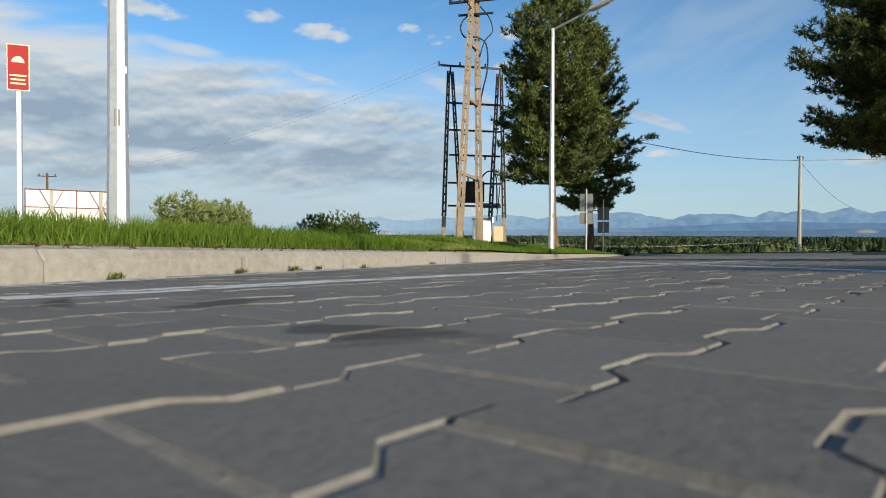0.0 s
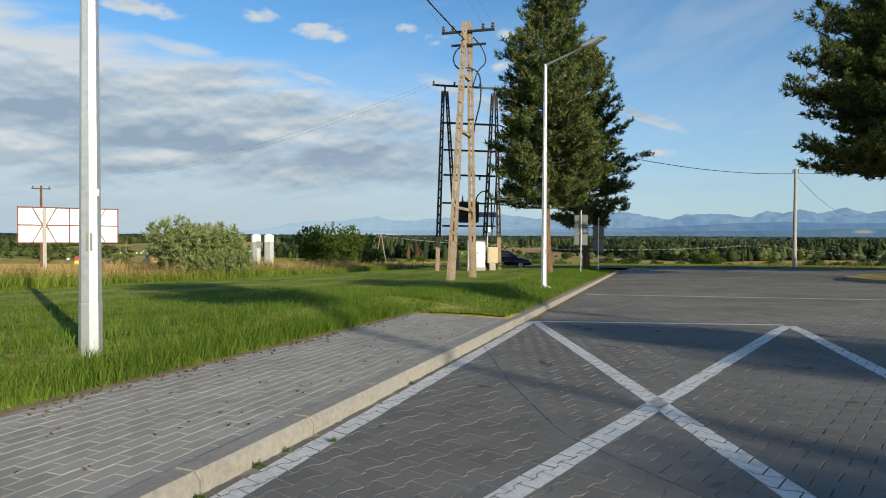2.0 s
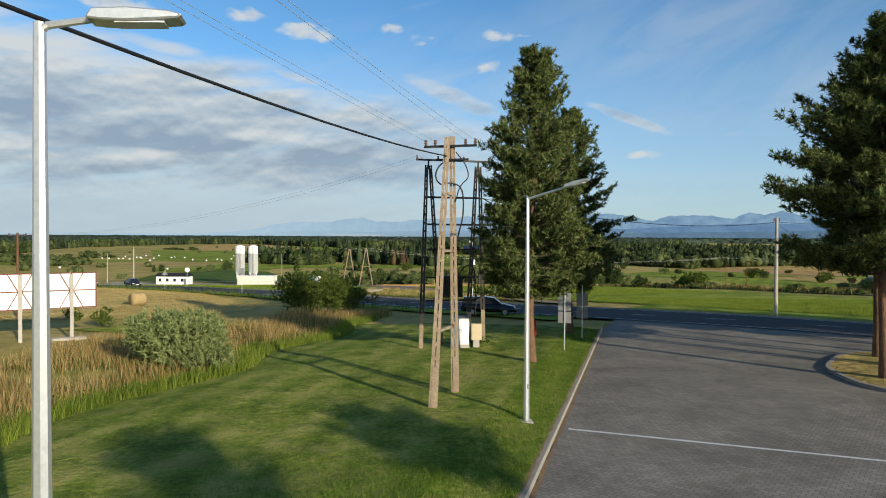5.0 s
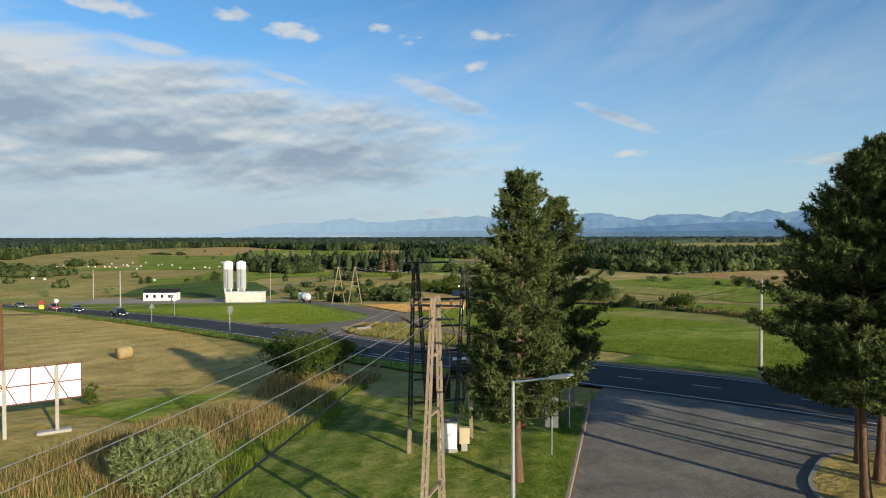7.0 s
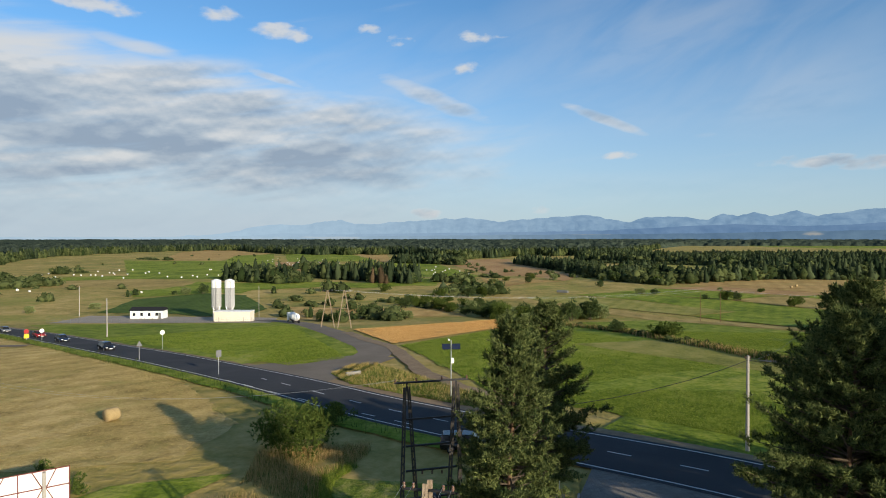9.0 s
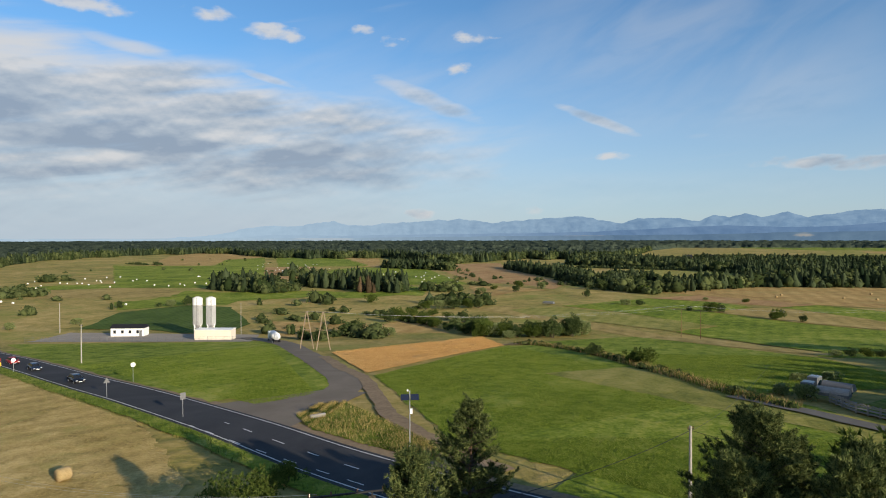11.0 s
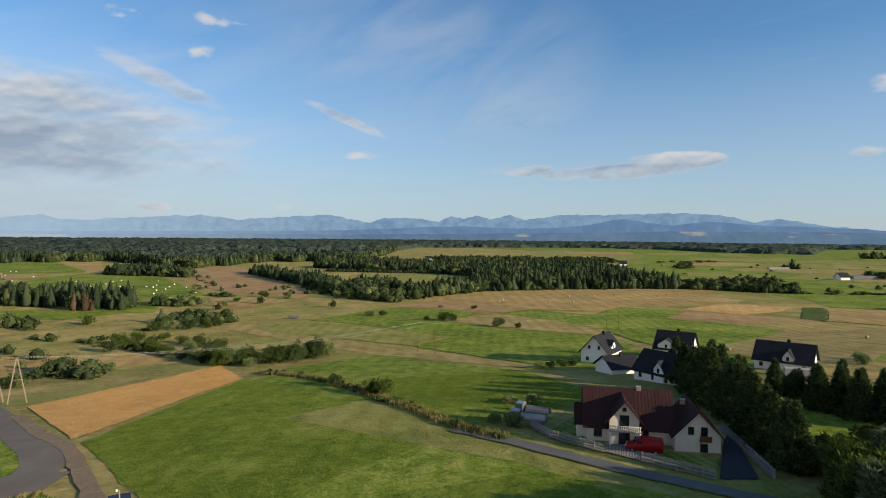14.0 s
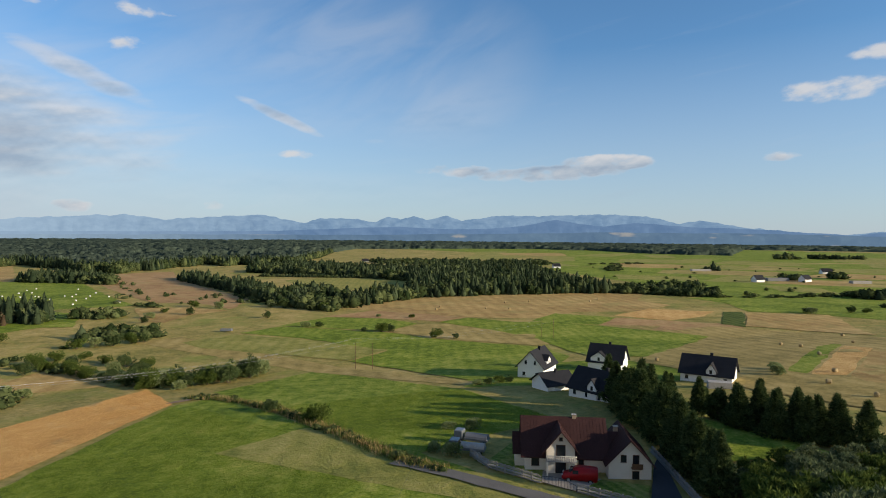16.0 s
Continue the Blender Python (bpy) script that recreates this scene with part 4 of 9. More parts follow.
for quad in (((-7.0, 85.9), (-4.5, 78.9), (-0.5, 93.6), (-4.4, 92.6)), ((-4.5, 78.9), (3.4, 70.2), (6.4, 79.0), (-0.5, 93.6)), ((3.4, 70.2), (9.6, 64.0), (11.4, 68.2), (6.4, 79.0))):
    sheet("junction_grass", quad, M["meadow"], 0.19, 1.0, 0.3, label="rough green and tan grass at the junction", category="grass")
ribbon("dirt_track", smooth_line([(-9, 150), (-3, 128), (1.2, 116), (4.2, 96), (6.8, 81), (13, 66.5), (17, 59.5)], 2.0), -1.3, 1.3, M["dirt"], 0.20, wander=0.3, label="sandy brown field track", category="track")
ribbon("dirt_track", smooth_line([(17.0, 126), (1, 117), (-4, 128), (-14, 160), (-19, 185)], 2.0)[8:], -2.0, 0.6, M["dirt"], 0.14, wander=0.4, label="sandy brown field track", category="track")
ribbon("dirt_track", smooth_line([(39, 174), (50, 175), (56, 160), (60, 136), (60, 110), (62, 88), (70, 72), (84, 56), (95, 44)], 3.0)[:6], -1.2, 1.2, M["dirt"], 0.25, wander=0.3, label="sandy brown field track", category="track")
lane = smooth_line([(60, 91), (62.2, 84.8), (64.0, 79), (66.2, 71), (70.2, 59), (74.4, 48.5), (79.5, 38), (89, 23), (105, 5)], 2.0)
ribbon("farm_lane", lane, -1.6, 1.6, M["lane"], 0.30, wander=0.2, label="pale gravel lane past the farmhouse", category="lane")
ribbon("left_lane", smooth_line([(-70, 128), (-80, 126), (-95, 118), (-120, 100)], 2.0), -2.0, 2.0, M["sideasphalt"], 0.2, label="grey lane joining the main road", category="lane")

# parking: sheet beyond the single pavers
def park(x, y):
    return land(x, y)


def to_road(x, y):
    """The land, rising a little to meet the road."""
    dist = (x - 18.0) * -0.72 + (y - 47.5) * -0.69
    return land(x, y) + 0.155 * np.clip(1 - (dist - 4.4) / 4.0, 0, 1)


PAV = [spot(-22, 0.0), spot(42.5, 0.0), spot(24, 27.0), spot(-30, 40.0)]
sheet("pavement", PAV, M["paving"], -0.012, 1.5, base=park, label="grey interlocking block paving of the car park", category="pavement")
sheet("pavement_apron", (spot(42.4, 0.0), (16.0, 44.8), (41.2, 18.6), spot(24.0, 26.9)), M["paving"], -0.008, 1.0, base=to_road, label="grey block paving joining the road", category="pavement")
# painted lines on the paving
def painted(u0, v0, u1, v1, w=0.13):
    a, b = np.array(spot(u0, v0)), np.array(spot(u1, v1))
    ribbon("parking_line", smooth_line([a, b], 0.4), -w / 2, w / 2, M["paint"], -0.0085, base=park, wander=0.006, label="worn white parking line on the paving", category="road marking")


painted(-8, 0.17, 0.1, 0.17, 0.14)
painted(10.88, 0.11, 11.15, 0.11, 0.14)
painted(11.17, 0.10, 11.62, 3.9, 0.10)
painted(11.08, 0.15, 10.88, 0.22, 0.15)
painted(11.5, 3.92, 10.88, 3.71, 0.15)
painted(11.5, 3.97, 10.88, 3.97, 0.15)
painted(0.1, 3.97, -4.0, 3.97, 0.15)
painted(18.4, 0.25, 17.2, 13.5, 0.12)

KERB_LINE = smooth_line([np.array(spot(11.3, 0.0)), np.array(spot(26, 0.0)), np.array(spot(41.5, 0.0))], 0.25)
ribbon("kerb_soil", KERB_LINE, 0.0, 0.10, M["soil"], -0.004, base=park, wander=0.05, label="dry brown soil and needles along the kerb", category="soil")
ribbon("kerb_soil", KERB_LINE, -0.30, -0.13, M["soil"], 0.118, base=park, wander=0.05, label="bare brown earth behind the kerb", category="soil")


# kerbs
def kerb_stone(length, h=0.12, w=0.15):
    bm = bmesh.new()
    prism(bm, [(-w, -0.14), (0, -0.14), (0, h - 0.035), (-0.03, h), (-w, h)], 0.004, length - 0.004, "y")
    bmesh.ops.bevel(bm, geom=[e for e in bm.edges if e.calc_length() < 0.2], offset=0.006, segments=1, affect="EDGES")
    return bm


kerb = tagged(new("kerb"), "pale concrete kerb stones edging the car park", "kerb", "", "structure")
stone_mesh = mesh_of("kerb_stone", kerb_stone(1.0), M["kerb"])
rng = random.Random(4)
for k in range(-8, 43):
    u = k * 1.0 + 0.35
    if u > 41.5:
        break
    x, y = spot(u, 0.0)
    x2, y2 = spot(u + 1, 0.0)
    z, z2 = float(land(x, y)), float(land(x2, y2))
    ob = new("kerb_stone", stone_mesh)
    low = 0.0 if u < 9.5 else -0.015
    ob.matrix_basis = Matrix.Translation((x, y, z - 0.012 + low)) @ Euler((math.atan2(z2 - z, 1.0), rng.uniform(-0.012, 0.012), -math.atan2(KU[0], KU[1]) + rng.uniform(-0.004, 0.004))).to_matrix().to_4x4()
    ob.parent = kerb
# rounded island on the far side of the car park, with its kerb and dry grass
isl = smooth_line([(30, 12), (20.5, 17.2), (17.0, 20.2), (17.2, 23.4), (18.6, 25.8), (22, 28.2), (27, 25.6), (38, 12)], 0.5)
ribbon("island_kerb", isl, -0.02, 0.16, M["kerb"], 0.11, base=park, label="low concrete kerb round the tree island", category="kerb")
ribbon("island_kerb_face", isl, -0.03, -0.021, M["kerb"], 0.10, base=park, label="low concrete kerb round the tree island", category="kerb")
ic = isl.mean(0)
IV, IF = [(ic[0], ic[1], float(land(*ic)) + 0.22)], []
for p in isl:
    q = p + (ic - p) * 0.012
    IV.append((q[0], q[1], float(land(*q)) + 0.105))
for k in range(1, len(isl)):
    IF.append((0, k, k + 1))
tagged(raw("island_grass", IV, np.array(IF)[:, ::-1], M["hay"], True), "dry tan grass under the pines on the island", "grass", "", "structure")
iv, if_ = [], []
for k, p in enumerate(isl):
    z = float(land(*p))
    iv += [(p[0], p[1], z - 0.05), (p[0], p[1], z + 0.11)]
    if k:
        if_.append((2 * k - 2, 2 * k, 2 * k + 1, 2 * k - 1))
tagged(raw("island_kerb_side", iv, if_, M["kerb"]), "low concrete kerb round the tree island", "kerb", "", "structure")

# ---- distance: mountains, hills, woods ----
# aerial haze painted into the hills' colour, and added again as glow
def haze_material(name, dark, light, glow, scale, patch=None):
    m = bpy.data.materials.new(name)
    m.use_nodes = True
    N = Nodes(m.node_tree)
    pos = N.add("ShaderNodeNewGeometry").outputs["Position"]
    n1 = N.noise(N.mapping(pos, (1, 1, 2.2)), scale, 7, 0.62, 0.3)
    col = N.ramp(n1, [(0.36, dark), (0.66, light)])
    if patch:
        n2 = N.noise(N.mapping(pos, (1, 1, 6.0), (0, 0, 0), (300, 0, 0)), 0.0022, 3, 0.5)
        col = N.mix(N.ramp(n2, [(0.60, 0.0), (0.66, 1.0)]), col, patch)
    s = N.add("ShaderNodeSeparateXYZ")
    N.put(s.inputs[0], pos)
    # more of the pale haze colour is painted in towards the west
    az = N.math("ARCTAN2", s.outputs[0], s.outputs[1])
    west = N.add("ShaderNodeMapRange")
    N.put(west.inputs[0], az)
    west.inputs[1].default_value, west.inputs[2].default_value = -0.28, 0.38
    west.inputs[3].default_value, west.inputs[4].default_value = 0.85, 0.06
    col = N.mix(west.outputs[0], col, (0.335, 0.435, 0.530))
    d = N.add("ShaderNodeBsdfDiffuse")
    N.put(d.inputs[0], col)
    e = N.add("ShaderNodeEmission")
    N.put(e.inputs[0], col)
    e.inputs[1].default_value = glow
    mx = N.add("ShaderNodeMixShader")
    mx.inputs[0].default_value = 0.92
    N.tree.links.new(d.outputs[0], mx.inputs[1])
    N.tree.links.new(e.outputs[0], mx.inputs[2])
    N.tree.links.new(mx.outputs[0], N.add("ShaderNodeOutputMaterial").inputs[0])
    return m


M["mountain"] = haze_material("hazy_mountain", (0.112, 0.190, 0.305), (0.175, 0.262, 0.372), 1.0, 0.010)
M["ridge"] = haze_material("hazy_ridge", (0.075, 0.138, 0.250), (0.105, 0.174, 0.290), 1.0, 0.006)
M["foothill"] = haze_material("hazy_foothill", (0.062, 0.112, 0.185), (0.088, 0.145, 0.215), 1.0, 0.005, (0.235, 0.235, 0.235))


def range_of_hills(name, dist, az0, az1, profile_az, profile_el, jag, mat, label, seed, depth=160.0, rough=0.8, foot=-16):
    """A ridge of hills standing round the plain: a crest, spurs running down from it, gullies between."""
    n, rows = 1100, 16
    az = np.linspace(az0, az1, n)
    el = np.interp(az, profile_az, profile_el)
    V = []
    for r in range(rows):
        k = r / (rows - 1)
        rad = dist - depth * (1 - k)
        for a, e in zip(az, el):
            h = math.tan(radians(e)) * dist + 14
            q = noise.fractal(Vector((a * rough, seed, seed)), 0.9, 2.1, 6)
            crest = h + dist * 0.001 * jag * q
            spur = noise.fractal(Vector((a * 1.1 + 0.5 * k, k * 0.9, seed + 9)), 0.8, 2.1, 4)
            z = foot + (crest - foot) * k ** 0.9
            x_off = spur * 60 * (1 - k) * k * 4
            V.append((math.sin(radians(a)) * (rad + x_off), math.cos(radians(a)) * (rad + x_off), z))
    i = (np.arange(rows - 1)[:, None] * n + np.arange(n - 1)[None]).ravel()
    ob = raw(name, V, np.stack([i, i + 1, i + n + 1, i + n], 1), mat, True)
    return tagged(ob, label, "mountains", "", "structure")


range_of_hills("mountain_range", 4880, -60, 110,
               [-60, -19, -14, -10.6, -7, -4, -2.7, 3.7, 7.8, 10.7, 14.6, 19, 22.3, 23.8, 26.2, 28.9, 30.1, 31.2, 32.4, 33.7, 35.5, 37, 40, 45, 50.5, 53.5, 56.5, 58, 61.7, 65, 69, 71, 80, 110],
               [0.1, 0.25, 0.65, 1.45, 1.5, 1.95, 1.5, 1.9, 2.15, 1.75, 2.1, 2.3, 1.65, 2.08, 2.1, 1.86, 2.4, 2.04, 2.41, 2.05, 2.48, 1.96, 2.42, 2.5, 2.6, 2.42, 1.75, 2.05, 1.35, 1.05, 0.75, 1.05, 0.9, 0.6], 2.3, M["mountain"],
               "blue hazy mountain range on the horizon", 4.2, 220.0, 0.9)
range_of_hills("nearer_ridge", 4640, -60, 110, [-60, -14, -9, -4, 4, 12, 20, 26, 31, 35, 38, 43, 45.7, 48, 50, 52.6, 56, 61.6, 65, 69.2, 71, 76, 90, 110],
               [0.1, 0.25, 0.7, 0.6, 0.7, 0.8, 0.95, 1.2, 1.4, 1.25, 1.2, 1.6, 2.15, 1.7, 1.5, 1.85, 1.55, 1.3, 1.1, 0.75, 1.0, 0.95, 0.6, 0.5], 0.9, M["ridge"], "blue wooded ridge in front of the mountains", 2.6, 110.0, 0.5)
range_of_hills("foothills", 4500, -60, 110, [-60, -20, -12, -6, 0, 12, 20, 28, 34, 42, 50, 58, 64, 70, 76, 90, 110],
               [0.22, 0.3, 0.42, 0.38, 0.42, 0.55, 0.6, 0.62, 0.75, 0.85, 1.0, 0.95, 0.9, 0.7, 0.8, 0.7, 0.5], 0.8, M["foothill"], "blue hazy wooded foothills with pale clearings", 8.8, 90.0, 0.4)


def far_trees(name, mat, spots, heights, widths, shape, label, seed=0):
    """Many small trees in one mesh: ragged spires for conifers, lumpy crowns for broadleaves."""
    r = np.random.RandomState(seed)
    spots = np.asarray(spots, float)
    n = len(spots)
    z0 = land(spots[:, 0], spots[:, 1])
    if shape == "conifer":
        tiers = [(0.02, 0.62), (0.16, 0.80), (0.42, 0.62), (0.70, 0.36), (0.90, 0.13)]
        lumps, sides, wild, sprays = 1, 5, 0.3, 46
        hang, zs, ws = -0.35, np.array((0.0, 0.1, 0.3, 0.5, 0.7, 0.85, 1.0)), np.array((0.75, 1.0, 0.94, 0.76, 0.52, 0.32, 0.06))
    else:
        tiers = [(0.0, 0.5), (0.22, 0.78), (0.52, 0.82), (0.80, 0.55), (0.94, 0.2)]
        lumps, sides, wild, sprays = 2, 5, 0.28, 56
        hang, zs, ws = 0.25, np.array((0.0, 0.12, 0.35, 0.6, 0.8, 0.93, 1.0)), np.array((0.6, 0.9, 1.08, 1.02, 0.78, 0.48, 0.12))
    V, F, base = [], [], 0
    for t in range(lumps):
        off = r.uniform(-0.9, 0.9, (n, 2)) * widths[:, None] * (0 if t == 0 else 1)
        big = np.ones(n) if t == 0 else r.uniform(0.45, 0.8, n)
        lean = r.normal(0, 0.10, (n, 2)) * widths[:, None]
        rings = []
        for zt, rt in tiers:
            ang = r.uniform(0, 6.28, (n, 1)) * 0.15 + np.arange(sides)[None] * 6.2832 / sides
            rad = widths[:, None] * big[:, None] * rt * r.uniform(1 - wild, 1 + wild, (n, sides))
            zz = np.maximum(0.0, (heights * big)[:, None] * (zt + r.uniform(-0.055, 0.055, (n, sides)) * (zt > 0.05)))
            rings.append(np.stack([(spots[:, 0] + off[:, 0] + lean[:, 0] * zt)[:, None] + rad * np.cos(ang), (spots[:, 1] + off[:, 1] + lean[:, 1] * zt)[:, None] + rad * np.sin(ang), z0[:, None] + zz], -1))
        tip = np.stack([spots[:, 0] + off[:, 0] + lean[:, 0], spots[:, 1] + off[:, 1] + lean[:, 1], z0 + heights * big], -1)[:, None]
        V.append(np.concatenate(rings + [tip], 1).reshape(-1, 3))
        m = sides * len(tiers) + 1
        b = base + np.arange(n)[:, None, None] * m
        q = np.arange(len(tiers) - 1)[None, :, None] * sides
        k = np.arange(sides)[None, None]
        k2 = (k + 1) % sides
        F.append(np.stack([b + q + k, b + q + k2, b + q + sides + k2], -1).reshape(-1, 3))
        F.append(np.stack([b + q + k, b + q + sides + k2, b + q + sides + k], -1).reshape(-1, 3))
        bb = base + np.arange(n)[:, None] * m
        last = sides * (len(tiers) - 1)
        kk = np.arange(sides)[None]
        F.append(np.stack([bb + last + kk, bb + last + (kk + 1) % sides, np.broadcast_to(bb + m - 1, (n, sides))], -1).reshape(-1, 3))
        base += n * m
        z = r.uniform(0.0, 1.0, (n, sprays)) ** 0.9
        a = r.uniform(0, 6.2832, (n, sprays))
        w = np.interp(z, zs, ws) * r.uniform(0.62, 1.12, (n, sprays))
        out = np.stack([np.cos(a), np.sin(a), np.zeros_like(a)], -1)
        lump = 1 + 0.28 * np.sin(a * 3 + r.uniform(0, 6, (n, 1)) + z * 9)
        c = np.stack([spots[:, 0] + off[:, 0], spots[:, 1] + off[:, 1], z0], -1)[:, None] + out * (widths * big)[:, None, None] * (w * lump)[..., None]
        c[..., 2] += (heights * big)[:, None] * z * 0.98
        c[..., :2] += lean[:, None, :] * z[..., None]
        d = out + r.normal(0, 0.45, c.shape)
        d[..., 2] += hang + r.normal(0, 0.35, z.shape)
        d /= np.linalg.norm(d, axis=-1, keepdims=True)
        side = np.cross(d, r.normal(0, 1, c.shape))
        side /= np.linalg.norm(side, axis=-1, keepdims=True) + 1e-6
        L = (0.34 * widths * big)[:, None, None] * r.uniform(0.6, 1.5, z.shape)[..., None] * (0.45 + 0.55 * (1 - z))[..., None] ** (1.0 if hang < 0 else 0.3)
        V.append(np.stack([c - side * L * 0.42 - d * L * 0.4, c + side * L * 0.42 - d * L * 0.4, c + d * L], 2).reshape(-1, 3))
        F.append(base + np.arange(n * sprays * 3).reshape(-1, 3))
        base += n * sprays * 3
    ob = raw(name, np.concatenate(V), np.concatenate(F), mat)
    return tagged(ob, label, "woods", "", "stuff")


def scatter(quad, spacing, rs, jitter=0.8):
    """Places spread over a four-cornered patch."""
    a, b, c, d = [np.array(p, float) for p in quad]
    n = max(1, int(np.linalg.norm((b + c - a - d) / 2) / spacing))
    m = max(1, int(np.linalg.norm((d + c - a - b) / 2) / spacing))
    s, t = np.meshgrid((np.arange(n) + 0.5) / n, (np.arange(m) + 0.5) / m, indexing="ij")
    s = (s + rs.uniform(-jitter, jitter, s.shape) / n).ravel()[:, None]
    t = (t + rs.uniform(-jitter, jitter, t.shape) / m).ravel()[:, None]
    return (1 - s) * (1 - t) * a + s * (1 - t) * b + s * t * c + (1 - s) * t * d


WOODS = [
    # corners, spacing, height, width, kind, share of the other kind
    (((-116, 444), (-68, 404), (-60, 425), (-105, 470)), 5.0, 12.5, 2.9, "grove", 0.45),
    (((-68, 404), (-52, 420), (-50, 440), (-66, 430)), 4.5, 9, 2.8, "grove", 0.1),
    (((-62, 476), (-28, 438), (-14, 470), (-48, 500)), 4.5, 12, 2.5, "grove", 0.5),
    (((-30, 440), (17, 399), (26, 424), (-14, 470)), 4.0, 15, 2.2, "conifer", 0.12),
    (((-13, 412), (1, 403), (3, 407), (-10, 416)), 3.4, 14, 1.9, "russet", 0),
    (((5, 777), (79, 703), (92, 790), (30, 860)), 6.0, 13, 2.7, "conifer", 0.1),
    (((79, 703), (84, 690), (92, 740), (86, 760)), 6.0, 10, 3.4, "grove", 0),
    (((157, 740), (163, 590), (188, 600), (186, 760)), 5.0, 13, 2.5, "conifer", 0.05),
    (((163, 592), (164, 496), (190, 510), (188, 602)), 4.8, 13, 2.5, "conifer", 0.08),
    (((164, 498), (160, 430), (184, 438), (190, 510)), 4.6, 12.5, 2.5, "conifer", 0.25),
    (((160, 428), (172, 370), (214, 392), (190, 440)), 5.6, 8.5, 2.7, "grove", 0.12),
    (((190, 440), (214, 392), (267, 413), (262, 446)), 5.2, 11, 2.6, "grove", 0.5),
    (((186, 512), (182, 440), (225, 440), (226, 505)), 5.4, 12, 2.6, "conifer", 0.3),
    (((255, 752), (375, 649), (382, 656), (262, 760)), 3.6, 5.5, 1.9, "conifer", 0.3),
    (((268, 845), (361, 672), (470, 790), (400, 1010)), 7.0, 15, 3.2, "conifer", 0.12),
    (((361, 672), (372, 575), (520, 780), (470, 790)), 6.5, 15, 3.0, "conifer", 0.15),
    (((262, 418), (360, 402), (408, 540), (372, 575)), 5.0, 15.5, 2.7, "conifer", 0.25),
    (((360, 402), (456, 363), (500, 470), (408, 540)), 5.0, 16, 2.7, "conifer", 0.18),
    (((372, 575), (408, 540), (640, 830), (520, 800)), 7.5, 16, 3.4, "conifer", 0.2),
    (((408, 540), (500, 470), (715, 745), (640, 830)), 7.5, 16, 3.4, "conifer", 0.2),
    (((452, 366), (500, 288), (520, 304), (484, 392)), 5.2, 8.5, 3.0, "grove", 0.1),
    (((484, 345), (510, 310), (530, 330), (500, 365)), 5.0, 12, 3.3, "grove", 0.1),
    (((30, 322), (62, 313), (66, 326), (36, 338)), 4.6, 7.5, 2.6, "grove", 0.15),
    (((-36, 346), (-24, 332), (-20, 340), (-32, 352)), 4.5, 6.5, 2.6, "grove", 0.2),
    (((-10, 212), (5, 200), (8, 208), (-6, 220)), 4.0, 5.0, 2.3, "grove", 0),
    (((34, 414), (52, 404), (56, 412), (40, 424)), 4.6, 7, 3.0, "grove", 0),
    (((78, 474), (86, 456), (92, 460), (84, 478)), 4.6, 4, 2.6, "grove", 0),
    (((920, 550), (955, 590), (965, 585), (935, 548)), 9.0, 14, 5.0, "conifer", 0),
    (((790, 372), (815, 358), (822, 368), (800, 382)), 6.5, 9, 4.4, "grove", 0),
    (((872, 350), (890, 346), (895, 360), (876, 366)), 6.5, 11, 4.4, "grove", 0),
    (((1640, 790), (1680, 770), (1700, 790), (1660, 815)), 11.0, 20, 6.5, "conifer", 0.3),
    (((1750, 750), (1890, 690), (1910, 720), (1780, 790)), 13.0, 15, 6.0, "conifer", 0.3),
    (((770, 634), (870, 712), (884, 704), (786, 626)), 9.0, 6, 4.0, "grove", 0.2),
    (((930, 815), (1062, 772), (1066, 780), (940, 826)), 12.0, 5, 4.0, "grove", 0.2),
    (((590, 205), (640, 190), (660, 215), (606, 232)), 6.0, 9, 3.8, "conifer", 0.3),
    (((500, 282), (640, 214), (643, 219), (503, 288)), 7.0, 3.6, 2.8, "grove", 0),
    (((520, 170), (620, 130), (626, 138), (526, 178)), 6.0, 4, 2.8, "grove", 0),
    (((-242, 398), (-216, 378), (-204, 402), (-228, 424)), 5.5, 7, 3.2, "grove", 0.1),
    (((-280, 548), (-266, 540), (-260, 556), (-276, 562)), 6.0, 7, 3.6, "grove", 0),
    (((-330, 450), (-262, 440), (-266, 462), (-340, 475)), 6.5, 7, 3.6, "grove", 0.1),
    (((-360, 930), (-300, 900), (-296, 912), (-356, 942)), 11.0, 5, 4.5, "grove", 0),
    (((-86, 600), (-72, 596), (-70, 640), (-84, 650)), 6.0, 11, 3.4, "grove", 0.3),
    (((690, 920), (840, 830), (900, 900), (760, 1010)), 15.0, 9, 5.0, "grove", 0.4),
    (((560, 1010), (700, 930), (760, 1010), (600, 1100)), 13.0, 9, 4.6, "grove", 0.4),
]
rs = np.random.RandomState(11)
sets = {"conifer": [], "grove": [], "russet": []}
for quad, sp, h, w, kind, mixed_in in WOODS:
    p = scatter(quad, sp * 0.9, rs)
    lie_ = np.array([noise.noise(Vector((q[0] * 0.03, q[1] * 0.03, 7.0))) for q in p])
    size = np.clip(rs.normal(0.84, 0.25, len(p)) + 0.30 * lie_, 0.35, 1.35)
    other = rs.rand(len(p)) < mixed_in + (0.14 if kind == "conifer" else 0.0)
    for sel, k2 in ((~other, kind), (other, "grove" if kind == "conifer" else "conifer")):
        if sel.any():
            wide = 1.25 if k2 == "grove" and kind == "conifer" else 1.0
            high = 0.8 if k2 == "grove" and kind == "conifer" else (1.2 if k2 == "conifer" and kind == "grove" else 1.0)
            sets[k2].append((p[sel], (h * 0.8 * high * size)[sel], (w * 1.45 * wide * (0.5 + 0.5 * size) * rs.uniform(0.8, 1.2, len(p)))[sel]))
